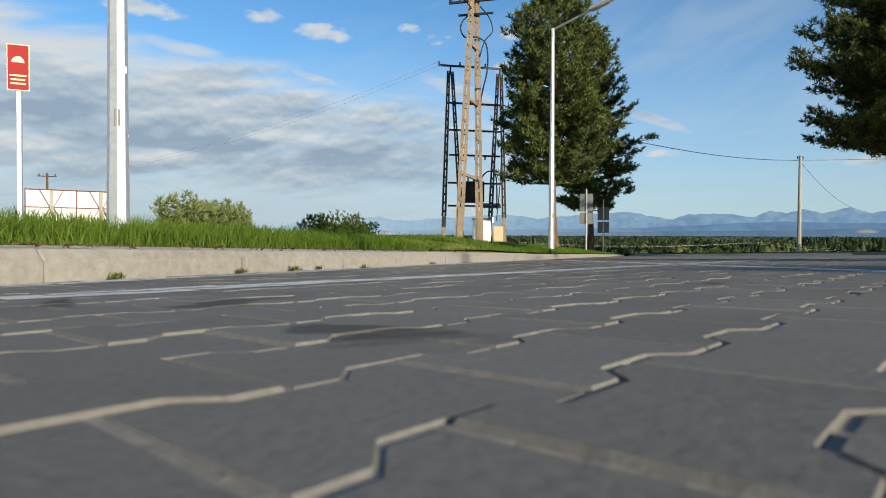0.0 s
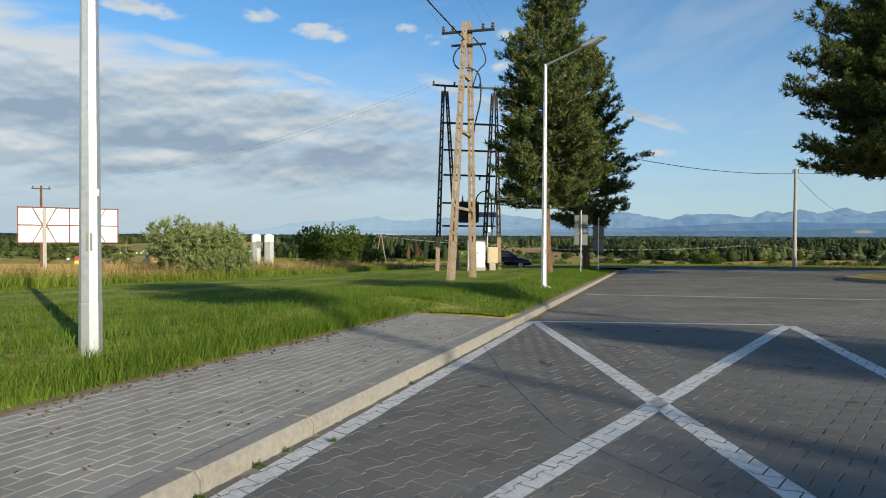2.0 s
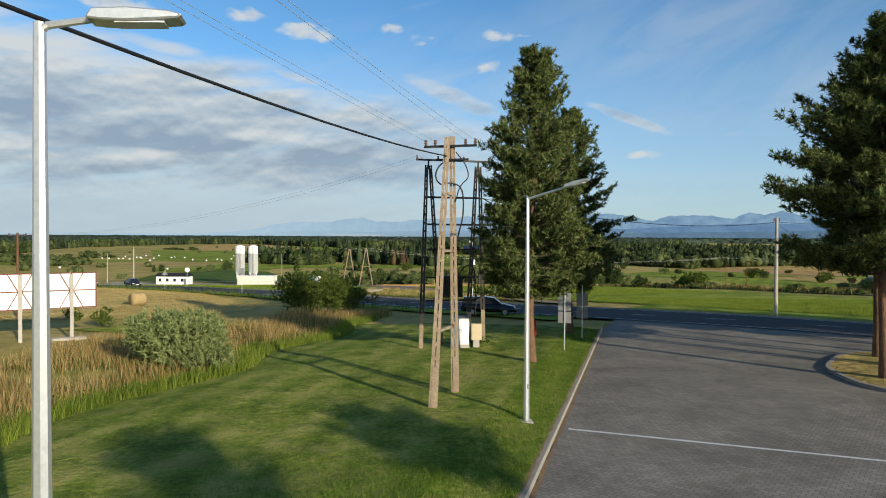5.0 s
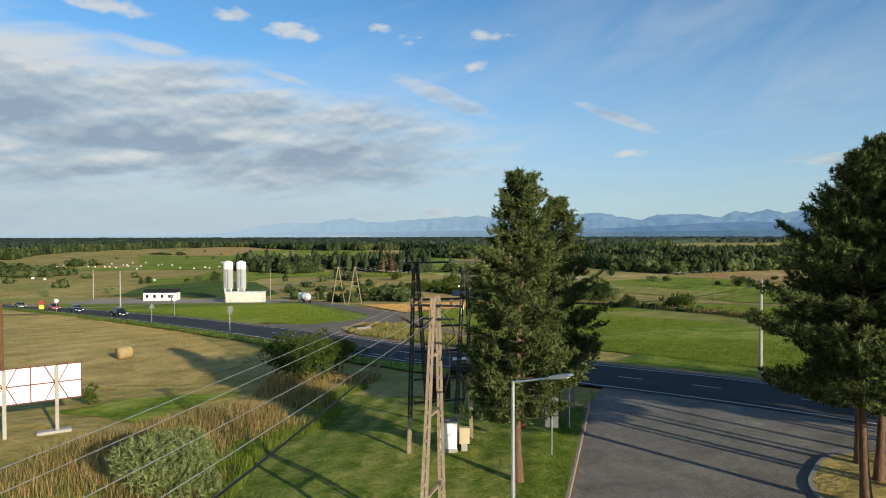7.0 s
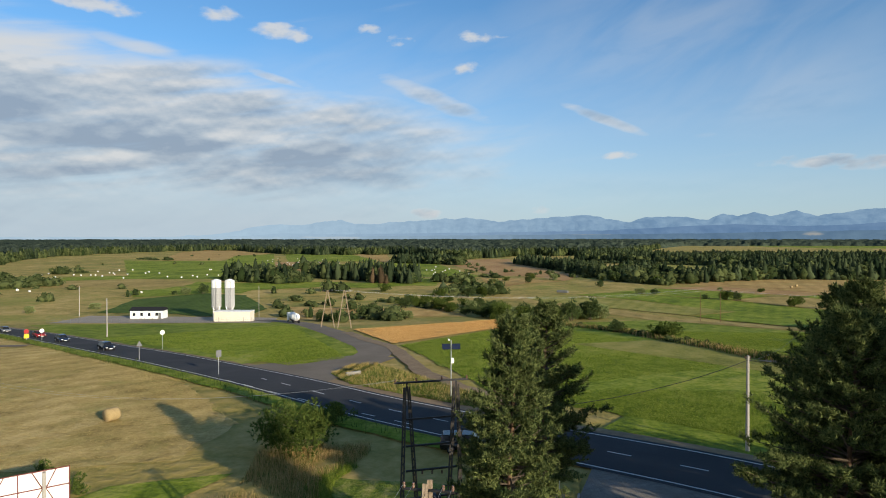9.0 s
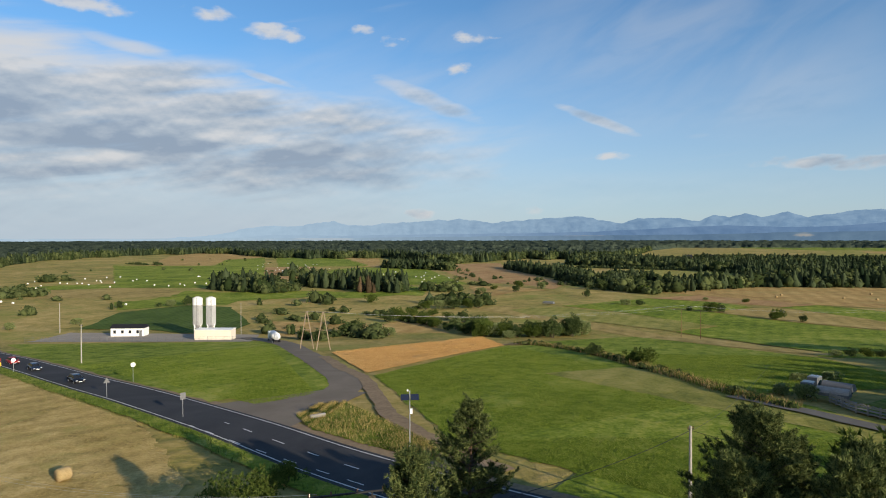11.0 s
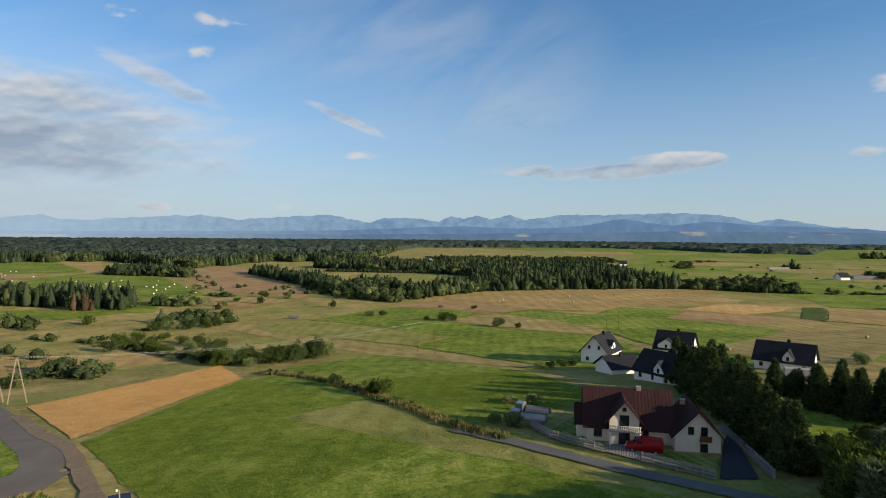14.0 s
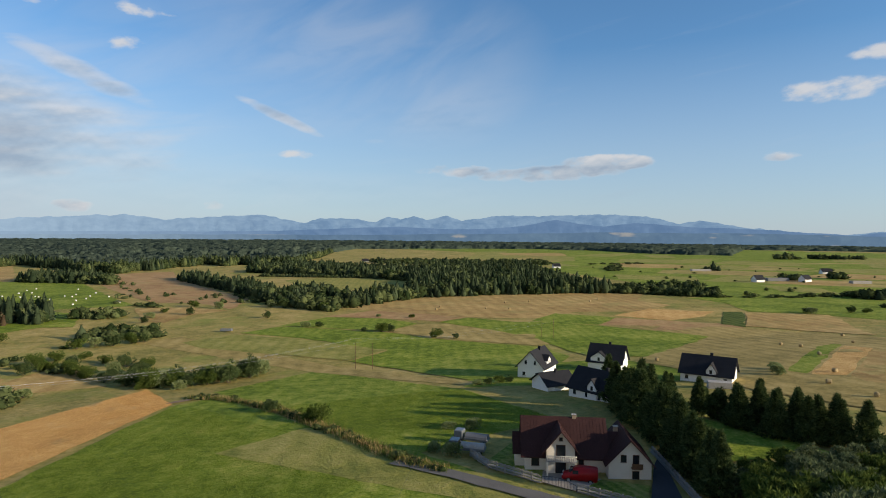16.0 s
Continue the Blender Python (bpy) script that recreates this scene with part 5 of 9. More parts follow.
def canopy():
    """The wide forest that closes the plain: the tops of its trees, with glades and an uneven front."""
    r = np.random.RandomState(19)
    stand = ([-55, -36, -31, -28, -24, -19.5, -14, -10, -6, 1, 5, 7, 9, 11.4, 14, 16, 22, 24, 27, 36, 44, 50, 54, 58, 60.5, 61.5, 70, 102],
             [760, 760, 870, 1180, 1350, 1520, 1600, 1260, 1170, 1180, 960, 930, 960, 1030, 1140, 1100, 1130, 1500, 2350, 2500, 2650, 2450, 2150, 2100, 2150, 3200, 3300, 3300])
    at = r.uniform(-36, 25, 3600)
    away = np.interp(at, *stand) * (1 + 0.02 * np.sin(at * 2.3)) + r.uniform(-12, 1, 3600) ** 2 * 1.1 - 12
    P = np.stack([np.sin(np.radians(at)) * away, np.cos(np.radians(at)) * away], 1)
    kind = np.array([noise.noise(Vector((x * 0.012, y * 0.012, 5.0))) for x, y in P]) + r.normal(0, 0.15, len(P)) > 0.05
    for sel, name, h, w in ((~kind, "conifer", 16.0, 3.4), (kind, "grove", 13.0, 4.4)):
        sets[name].append((P[sel], h * r.uniform(0.55, 1.15, sel.sum()), w * r.uniform(0.7, 1.3, sel.sum())))
    az = np.radians(np.arange(-55, 102, 0.24))
    rad = [720.0]
    while rad[-1] < 4380:
        rad.append(rad[-1] * 1.0085)
    A, D = np.meshgrid(az, np.array(rad), indexing="ij")
    A = A + r.uniform(-0.0018, 0.0018, A.shape)
    D = D * (1 + r.uniform(-0.003, 0.003, D.shape))
    X, Y = np.sin(A) * D, np.cos(A) * D
    deg = np.degrees(A)
    front = np.interp(deg, *stand) + np.where(deg < 25, 45.0, 0.0)
    wander = np.array([noise.fractal(Vector((x * 0.006, y * 0.006, 3.0)), 0.9, 2.0, 4) for x, y in zip(X.ravel(), Y.ravel())]).reshape(X.shape)
    wood = D > front * (1 + 0.03 * wander)

    def glade(a0, a1, d0, d1):
        return (deg > a0) & (deg < a1) & (D > d0 * (1 + 0.02 * wander)) & (D < d1 * (1 + 0.02 * wander))

    open_ = glade(8.6, 12.8, 1480, 1780) | glade(13.8, 19.0, 1230, 1560) | glade(19, 26, 1650, 1900) | glade(-3, 3, 1750, 1900) | glade(29, 41, 2900, 3100) | glade(52, 70, 3400, 3700) | glade(-20, -12, 2100, 2350)
    open_ |= (wander > 0.62) & (D < 2600)
    wood &= ~open_
    H = (12.0 + 4.0 * wander + r.uniform(-7.5, 5.0, X.shape)) * wood
    Z = land(X, Y) + np.where(wood, np.maximum(5.0, H), -3.0)
    n = A.shape[1]
    i = (np.arange(A.shape[0] - 1)[:, None] * n + np.arange(n - 1)[None]).ravel()
    F = np.stack([i, i + n, i + n + 1, i + 1], 1)
    F = F[wood.ravel()[F].any(1)]
    F = np.concatenate([F[:, [0, 1, 2]], F[:, [0, 2, 3]]])
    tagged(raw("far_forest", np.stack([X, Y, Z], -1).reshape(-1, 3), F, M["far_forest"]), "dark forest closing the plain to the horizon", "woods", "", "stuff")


canopy()
for kind, label, mt, shp in (("conifer", "dark conifer woods across the plain", "forest", "conifer"), ("grove", "mixed broadleaf copses among the fields", "grove", "round"), ("russet", "dead brown spruces at the edge of a wood", "russet", "conifer")):
    P = np.concatenate([s[0] for s in sets[kind]])
    far_trees("woods" if kind != "grove" else "copse", M[mt], P, np.concatenate([s[1] for s in sets[kind]]), np.concatenate([s[2] for s in sets[kind]]), shp, label, 5)

# ---- plants near the camera ----
def blades(name, roots, heights, width, lean, mat, label, seed, category="grass", plain=False):
    """Grass blades: a bent pair of triangles each."""
    r = np.random.RandomState(seed)
    n = len(roots)
    a = r.uniform(0, 6.2832, n)
    side = np.stack([np.cos(a), np.sin(a), np.zeros(n)], 1) * (width * r.uniform(0.6, 1.3, n))[:, None]
    b = r.uniform(0, 6.2832, n)
    tip = np.stack([np.cos(b) * lean * heights * r.uniform(0.2, 1, n), np.sin(b) * lean * heights * r.uniform(0.2, 1, n), heights], 1)
    if plain:
        V = np.stack([roots - side, roots + side, roots + tip], 1).reshape(-1, 3)
        return tagged(raw(name, V, np.arange(3 * n).reshape(-1, 3), mat), label, category, "", "stuff")
    mid_p = roots + tip * 0.55 * np.array((0.6, 0.6, 1.05))
    V = np.stack([roots - side, roots + side, mid_p + side * 0.7, mid_p - side * 0.7, roots + tip], 1).reshape(-1, 3)
    k = np.arange(n)[:, None] * 5
    F = np.concatenate([k + np.array([[0, 1, 2]]), k + np.array([[0, 2, 3]]), k + np.array([[3, 2, 4]])])
    return tagged(raw(name, V, F, mat), label, category, "", "stuff")


def leaf_mesh(name, points, outward, size, per, mat, seed, slim=0.35, droop=0.0, loose=0.0, splay=0.75):
    """A crown: small pointed leaves in bunches round the given points."""
    r = np.random.RandomState(seed)
    n = len(points)
    P = np.repeat(points, per, 0)
    O = np.repeat(outward, per, 0)
    if loose:
        P = P + r.normal(0, loose, P.shape)
    d = r.normal(0, 1, P.shape) * splay + O * 0.9
    d[:, 2] -= droop
    d /= np.linalg.norm(d, axis=1)[:, None]
    s = np.cross(d, r.normal(0, 1, P.shape))
    s /= np.linalg.norm(s, axis=1)[:, None] + 1e-6
    L = (size * r.uniform(0.55, 1.25, len(P)))[:, None]
    V = np.stack([P - s * L * slim * 0.5, P + s * L * slim * 0.5, P + d * L], 1).reshape(-1, 3)
    F = np.arange(len(P) * 3).reshape(-1, 3)
    me_ob = raw(name, V, F, mat)
    return me_ob


ROUND_CROWN = ((0, 0.12, 0.35, 0.58, 0.78, 0.91, 1.0), (0.70, 0.98, 1.0, 0.86, 0.52, 0.22, 0.05))
STEPPED_CROWN = ((0, 0.10, 0.30, 0.50, 0.60, 0.68, 0.82, 0.92, 1.0), (0.78, 0.98, 1.0, 0.90, 0.64, 0.44, 0.34, 0.17, 0.03))
CONE_CROWN = ((0, 0.08, 0.30, 0.52, 0.72, 0.88, 1.0), (0.80, 1.04, 0.98, 0.72, 0.45, 0.22, 0.05))


def pine(name, height, crown_from, spread, seed, label, whorls=30, needle=0.21, group="pines", outline=ROUND_CROWN):
    """A pine: tapered trunk, limbs in whorls, tufts of needles along the twigs."""
    r = np.random.RandomState(seed)
    root = thing(name, (0, 0, 0), label, "tree", group=group)
    bm = bmesh.new()
    rings, sides = 18, 10
    prev = None
    for k in range(rings + 1):
        t = k / rings
        rad = 0.155 * (1 - t) ** 0.8 + 0.02 + (0.07 * (1 - t * 8) if t < 0.12 else 0)
        cx, cy = 0.10 * math.sin(t * 5 + seed), 0.10 * math.cos(t * 4 + seed * 2)
        ring = [bm.verts.new((cx + rad * (1 + 0.12 * noise.noise(Vector((i * 1.7, t * 9, seed)))) * math.cos(6.2832 * i / sides), cy + rad * math.sin(6.2832 * i / sides), t * height * 0.97 - 0.15)) for i in range(sides)]
        if prev:
            for i in range(sides):
                bm.faces.new((prev[i], prev[(i + 1) % sides], ring[(i + 1) % sides], ring[i]))
        prev = ring
    tufts, outs = [], []
    limbs = bmesh.new()
    ragged = r.uniform(0, 6.28, 4)
    for wv in range(whorls):
        t = (wv + r.uniform(-0.3, 0.3)) / (whorls - 1)
        t = min(1.0, max(0.0, t))
        z = crown_from + (height - crown_from) * t
        full = float(np.interp(t, *outline))
        for q in range(r.randint(5, 9)):
            a = r.uniform(0, 6.2832)
            uneven = 1 + 0.16 * math.sin(2 * a + ragged[0] + t * 6) + 0.12 * math.sin(3 * a + ragged[1] - t * 9)
            length = spread * full * r.uniform(0.55, 1.06) * uneven + 0.22
            if r.rand() < 0.08:
                length *= 1.15
            rise = (-0.12 + 0.75 * t * t) * r.uniform(0.4, 1.4) + 0.05
            dr = np.array((math.cos(a), math.sin(a), rise))
            sidev = np.array((-math.sin(a), math.cos(a), 0.0))
            p0 = np.array((0.0, 0.0, z))
            bend = r.uniform(0.08, 0.30) * length
            end = p0 + dr * length + np.array((0, 0, bend))
            tube(limbs, p0, p0 + (end - p0) * 0.5 - np.array((0, 0, bend * 0.25)), 0.012 + 0.014 * length, 0.010 + 0.006 * length, 5, False)
            tube(limbs, p0 + (end - p0) * 0.5 - np.array((0, 0, bend * 0.25)), end, 0.010 + 0.006 * length, 0.006, 5, False)
            for k in range(max(4, int(length * 4.2))):
                s = 0.30 + 0.72 * (k + r.rand()) / max(4, int(length * 4.2))
                w = (1.15 - s) * length * 0.40
                off = r.uniform(-w, w)
                c = p0 + (end - p0) * s + sidev * off + np.array((0, 0, bend * (s * s - s) + r.uniform(-0.06, 0.12)))
                twig = dr * 0.8 + sidev * (off / (w + 0.01)) * 0.8 + np.array((0, 0, 0.35 + 0.5 * r.rand()))
                twig /= np.linalg.norm(twig)
                for f in (0.0, 0.13, 0.25, 0.35):
                    tufts.append(c + twig * f + r.normal(0, 0.035, 3))
                    o = twig + np.array((0, 0, 0.45))
                    outs.append(o / np.linalg.norm(o))
                for _ in range(2):
                    tufts.append(c + twig * 0.12 + r.normal(0, 0.085, 3))
                    o = dr * 0.6 + np.array((0, 0, 0.7)) + r.normal(0, 0.4, 3)
                    outs.append(o / np.linalg.norm(o))
    for lead in range(3):
        tilt = r.normal(0, 0.20, 2) * (lead > 0)
        for k in range(24):
            tufts.append(np.array((tilt[0] * (3 - k * 0.12) + r.normal(0, 0.045), tilt[1] * (3 - k * 0.12) + r.normal(0, 0.045), height + 0.45 - k * 0.06 - 0.55 * lead)))
            outs.append(np.array((0, 0, 1.0)))
    part("trunk", bm, M["pinebark"], root, smooth=True)
    part("branchwork", limbs, M["bark"], root)
    crown = leaf_mesh("crown", np.array(tufts), np.array(outs), needle, 13, M["needles"], seed, 0.21, 0.0, 0.02, 0.7)
    crown.parent = root
    return root


def bush(name, at, height, width, mat, label, seed, n=420, leaf=0.16, per=9, lumps=7, upright=0.3, stems=True, slim=0.4, category="bush", cone=False, group="", sink=0.0):
    """A bush or small tree of leafy lumps on a few stems."""
    r = np.random.RandomState(seed)
    root = thing(name, at, label, category, group=group)
    pts, outs = [], []
    centres = []
    for k in range(lumps):
        if cone:
            t = k / max(1, lumps - 1)
            a = k * 2.4
            rad = width * 0.5 * (1 - t) ** 0.85 * 0.45
            centres.append((np.array((math.cos(a) * rad, math.sin(a) * rad, height * (0.10 + 0.80 * t))), width * 0.5 * ((1 - t) ** 0.9 * 0.75 + 0.10), height / lumps * 1.1))
        else:
            a, rad = r.uniform(0, 6.28), width * 0.38 * r.uniform(0.2, 1.0) ** 0.7 * (0 if k == 0 else 1)
            h = height * r.uniform(0.30, 0.82) * (1.0 if k == 0 else 0.9)
            centres.append((np.array((math.cos(a) * rad, math.sin(a) * rad, h)), width * r.uniform(0.14, 0.28), height * r.uniform(0.16, 0.30)))
    for k in range(n):
        c, rw, rh = centres[r.randint(len(centres))]
        d = r.normal(0, 1, 3)
        d /= np.linalg.norm(d)
        q = r.uniform(0.55, 1.08) ** 0.7
        p = c + d * np.array((rw, rw, rh)) * q
        if p[2] < 0.04 * height:
            p[2] = 0.04 * height + r.rand() * 0.15 * height
        pts.append(p)
        o = d + np.array((0, 0, upright))
        outs.append(o / np.linalg.norm(o))
    if stems:
        bm = bmesh.new()
        if cone:
            tube(bm, (0, 0, -0.1), (0, 0, height * 0.95), 0.05 * width * 0.5 + 0.03, 0.01, 7)
        else:
            for c, rw, rh in centres[:5]:
                tube(bm, (c[0] * 0.12, c[1] * 0.12, -0.05), tuple(c), 0.018 * height, 0.006 * height, 6, False)
        part("stem", bm, M["bark"], root)
    crown = leaf_mesh("crown", np.array(pts), np.array(outs), leaf, per, mat, seed + 1, slim)
    crown.parent = root
    return root


def at_ground(x, y, dz=0.0):
    return (x, y, gz(x, y) + dz)


pine_a = pine("pine", 12.6, 2.7, 2.3, 3, "tall pine with reddish trunk and dense green crown on the lawn", 40, outline=STEPPED_CROWN)
pine_a.matrix_basis = pose(5.6, 25.6, gz(5.6, 25.6) - 0.05, 0, 0, 20)
pine_b = pine("pine", 12.3, 2.4, 2.45, 8, "tall dark pine standing behind the street lamp", 34)
pine_b.matrix_basis = pose(9.7, 35.2, gz(9.7, 35.2) - 0.05, 0, 0, 0)
pine_c = pine("pine", 12.9, 3.9, 3.7, 15, "broad dark pine with bare reddish trunk on the island", 46, outline=CONE_CROWN)
pine_c.matrix_basis = pose(18.2, 22.2, float(land(18.2, 22.2)) + 0.08, 0, 0, 0)
pine_e = pine("pine", 14.0, 4.6, 2.5, 29, "dark pine with bare trunk in the row on the island", 28)
pine_e.matrix_basis = pose(20.8, 24.7, float(land(20.8, 24.7)) + 0.05, 0, 0, 80)
ISLAND = "dark pine with bare trunk in the row on the island"
for x, y, tz, sc in ((21.5, 26.7, 200, 0.98), (24.0, 27.7, 140, 0.84), (25.7, 29.3, 300, 0.82), (20.4, 19.3, 30, 0.98), (22.6, 21.0, 250, 0.95), (24.6, 23.6, 75, 0.92), (28.6, 26.0, 10, 0.84), (30.8, 24.2, 130, 0.84), (33.6, 21.0, 220, 0.85)):
    c = copy_thing(pine_e, pose(x, y, float(land(x, y)) + 0.05, 0, 0, tz) @ Matrix.Scale(sc, 4))
    tagged(c, ISLAND, "tree")
# leafy trees along the main road, whose shade lies across it
roadside = bush("leafy_tree", (33.0, 31.0, float(land(33, 31)) - 0.05), 11.8, 6.4, M["leaf"], "tall leafy tree beside the main road", 26, 3000, 0.42, 9, 22, 0.5, category="tree", group="roadside trees")
for x, y, tz, sc in ((37.2, 27.2, 70, 0.78), (40.6, 25.0, 190, 0.72), (44.2, 23.6, 300, 0.68), (47.5, 20.6, 120, 0.72)):
    copy_thing(roadside, pose(x, y, float(land(x, y)) - 0.05, 0, 0, tz) @ Matrix.Scale(sc, 4))
# high-crowned pines behind the start, which throw their shade on the lawn
pine_d = pine("pine", 10.7, 9.5, 1.25, 23, "high-crowned pine shading the lawn", 9)
pine_d.matrix_basis = pose(18.3, -20.0, float(land(18.3, -20.0)), 0, 0, 0)
for x, y, tz, sc in ((22.9, -17.4, 130, 1.0), (20.8, -24.3, 60, 0.75), (25.6, -24.2, 200, 0.92)):
    copy_thing(pine_d, pose(x, y, float(land(x, y)), 0, 0, tz) @ Matrix.Scale(sc, 4))

bush("willow_bush", at_ground(-9.1, 26.8), 2.75, 3.9, M["willow"], "pale silvery willow bush in dry grass", 5, 2600, 0.24, 9, 26, 1.8, slim=0.22)
bush("willow_bush", at_ground(-7.6, 25.4), 1.3, 1.9, M["willow"], "pale green bush beside the willow", 6, 420, 0.16, 9, 6, 0.6, slim=0.3)
bush("green_bush", at_ground(-7.0, 51.5), 3.9, 6.6, M["leaf"], "large dark green bush at the lawn's far end", 9, 2600, 0.26, 9, 26, 0.9, slim=0.28)
bush("green_bush", at_ground(-4.4, 60.0), 2.2, 3.6, M["leaf"], "green bush by the road verge", 10, 600, 0.24, 9, 14, 0.5, slim=0.3)
bush("small_bush", at_ground(-20.3, 43.5), 1.5, 1.5, M["leaf"], "small dark bush in the hay field", 12, 220, 0.16, 9, 5)
bush("small_bush", at_ground(-24.5, 47.5), 1.2, 1.4, M["leaf"], "small dark bush in the hay field", 13, 200, 0.16, 9, 5)
bush("garden_shrub", at_ground(3.6, 30.7), 0.7, 1.8, M["leaf"], "low green shrub round the transformer poles", 14, 260, 0.12, 9, 6)

# lawn grass, thickest along the paving
r_ = np.random.RandomState(21)


def lawn_roots(n, u0, u1, v0, v1, power=1.0):
    u = r_.uniform(u0, u1, n)
    v = v1 - (v1 - v0) * r_.rand(n) ** power
    ok = ~((v > -1.74) & (u < 10.45))
    u, v = u[ok], v[ok]
    x, y = spot(u, v)
    return np.stack([x, y, ground(x, y) + 0.025], 1), u, v


roots, u_, v_ = lawn_roots(34000, -1.0, 13.5, -6.5, -1.74, 1.7)
tall = 0.035 + 0.09 * np.exp(-((v_ + 2.4) / 0.9) ** 2) * r_.rand(len(u_)) + 0.05 * r_.rand(len(u_))
blades("grass", roots, tall, 0.0036, 0.7, M["path_grass"], "fresh green grass along the footpath", 31)
roots, u_, v_ = lawn_roots(9000, -1.0, 10.4, -2.15, -1.72)
blades("grass", roots, 0.06 + 0.14 * r_.rand(len(u_)), 0.0038, 0.9, M["path_grass"], "fresh green grass hanging over the footpath edge", 32)
roots, u_, v_ = lawn_roots(30000, 10.45, 41, -1.8, -0.14)
blades("grass", roots, 0.03 + 0.075 * r_.rand(len(u_)), 0.0050, 0.8, M["path_grass"], "green grass along the kerb", 33)
roots, u_, v_ = lawn_roots(130000, 3.0, 38, -15.0, -1.7, 1.1)
blades("grass", roots, 0.014 + 0.026 * r_.rand(len(u_)), 0.0048, 1.1, M["lawn_blade"], "short green lawn grass", 34, plain=True)
# tall dry grass beyond the lawn
n = 62000
v = -r_.uniform(13.5, 27.0, n)
u = r_.uniform(6, 56, n)
x, y = spot(u, v)
patch = np.array([noise.noise(Vector((a * 0.22, b * 0.22, 1.0))) for a, b in zip(x, y)])
sel = (patch > -0.28) & (v < -13.6 - np.clip((u - 12) * 0.12, -0.5, 4.5) - 0.8 * np.sin(u * 0.5)) & (v > -24.5 - 1.5 * np.sin(u * 0.3)) & (x > -19.5) & ~((y < 62) & (y > 50) & (x < -14)) & (u < 58 + v * 0.5)
P = np.stack([x, y, ground(x, y)], 1)[sel]
h = (0.45 + 0.75 * r_.rand(len(P))) * (0.8 + 0.5 * patch[sel])
cut = int(len(P) * 0.60)
blades("dry_grass", P[:cut], h[:cut], 0.011, 0.45, M["reed"], "tall tan dry grass and reeds beyond the lawn", 35)
blades("tall_weeds", P[cut:], h[cut:] * 0.70, 0.013, 0.5, M["weed"], "tall green weeds among the dry grass", 36)
n = 14000
u = r_.uniform(4, 44, n)
v = -12.6 - np.clip((u - 12) * 0.12, -0.5, 4.5) - 0.8 * np.sin(u * 0.5) - np.abs(r_.normal(0, 0.9, n))
x, y = spot(u, v)
blades("lawn_edge_weeds", np.stack([x, y, ground(x, y)], 1), 0.15 + 0.45 * r_.rand(n), 0.012, 0.7, M["grass"], "tall green grass along the lawn's unmown edge", 38)
n = 9000
t = r_.rand(n) * (len(ROAD) - 1)
k = t.astype(int)
off = 4.7 + 2.6 * r_.rand(n)
tg = np.gradient(ROAD, axis=0)
tg /= np.linalg.norm(tg, axis=1)[:, None]
P = ROAD[k] + tg[k] * ((t - k) * 3.0)[:, None] + np.stack([tg[k][:, 1], -tg[k][:, 0]], 1) * off[:, None]
sel = (P[:, 1] > 55) & (P[:, 1] < 170)
P = P[sel]
blades("verge_weeds", np.column_stack([P, land(P[:, 0], P[:, 1])]), 0.35 + 0.6 * r_.rand(len(P)), 0.035, 0.5, M["weed"], "rough weeds along the road verge", 37)
# weeds in the joints by the kerb
for k, (u0, n0) in enumerate(((3.3, 16), (3.75, 26), (4.25, 12), (2.6, 20), (5.9, 14), (1.9, 22), (4.0, 10))):
    rr = np.random.RandomState(60 + k)
    uu_, vv_ = u0 + rr.normal(0, 0.012, n0 * 3), 0.02 + np.abs(rr.normal(0, 0.02, n0 * 3)) + (0.16 if k in (2, 5) else 0)
    x, y = spot(uu_, vv_)
    ob = blades("weed_tuft", np.stack([x, y, land(x, y) + 0.005], 1), 0.008 + 0.022 * rr.rand(len(x)), 0.003, 1.6, M["weed"], "small weed tuft in the joint beside the kerb", 70 + k, "weed")
    del ob["kind"]

# coarse grass standing out on the near fields
def field_tufts(name, quad, count, h, w, mat, label, seed):
    rq = np.random.RandomState(seed)
    a, b, c, d = [np.array(p, float) for p in quad]
    sx, ty = rq.rand(count, 1), rq.rand(count, 1)
    P = (1 - sx) * (1 - ty) * a + sx * (1 - ty) * b + sx * ty * c + (1 - sx) * ty * d
    for (ax, ay), (bx, by), (cx, cy), (ex, ey) in [f[3] for f in FIELDS if f[0] == "mown_field"]:
        ins = np.ones(len(P), bool)
        for (x0, y0), (x1, y1) in (((ax, ay), (bx, by)), ((bx, by), (cx, cy)), ((cx, cy), (ex, ey)), ((ex, ey), (ax, ay))):
            ins &= (x1 - x0) * (P[:, 1] - y0) - (y1 - y0) * (P[:, 0] - x0) > 0
        P = P[~ins]
    den = np.array([noise.noise(Vector((p[0] * 0.11, p[1] * 0.11, seed))) + 0.6 * noise.noise(Vector((p[0] * 0.5, p[1] * 0.5, seed + 5.0))) for p in P])
    P, den = P[den > -0.55], np.clip(den[den > -0.55], -0.3, 0.6)
    return blades(name, np.column_stack([P, land(P[:, 0], P[:, 1]) + 0.12]), h * (0.5 + 0.5 * rq.rand(len(P)) + 0.5 * den), w, 0.9, mat, label, seed, plain=True)


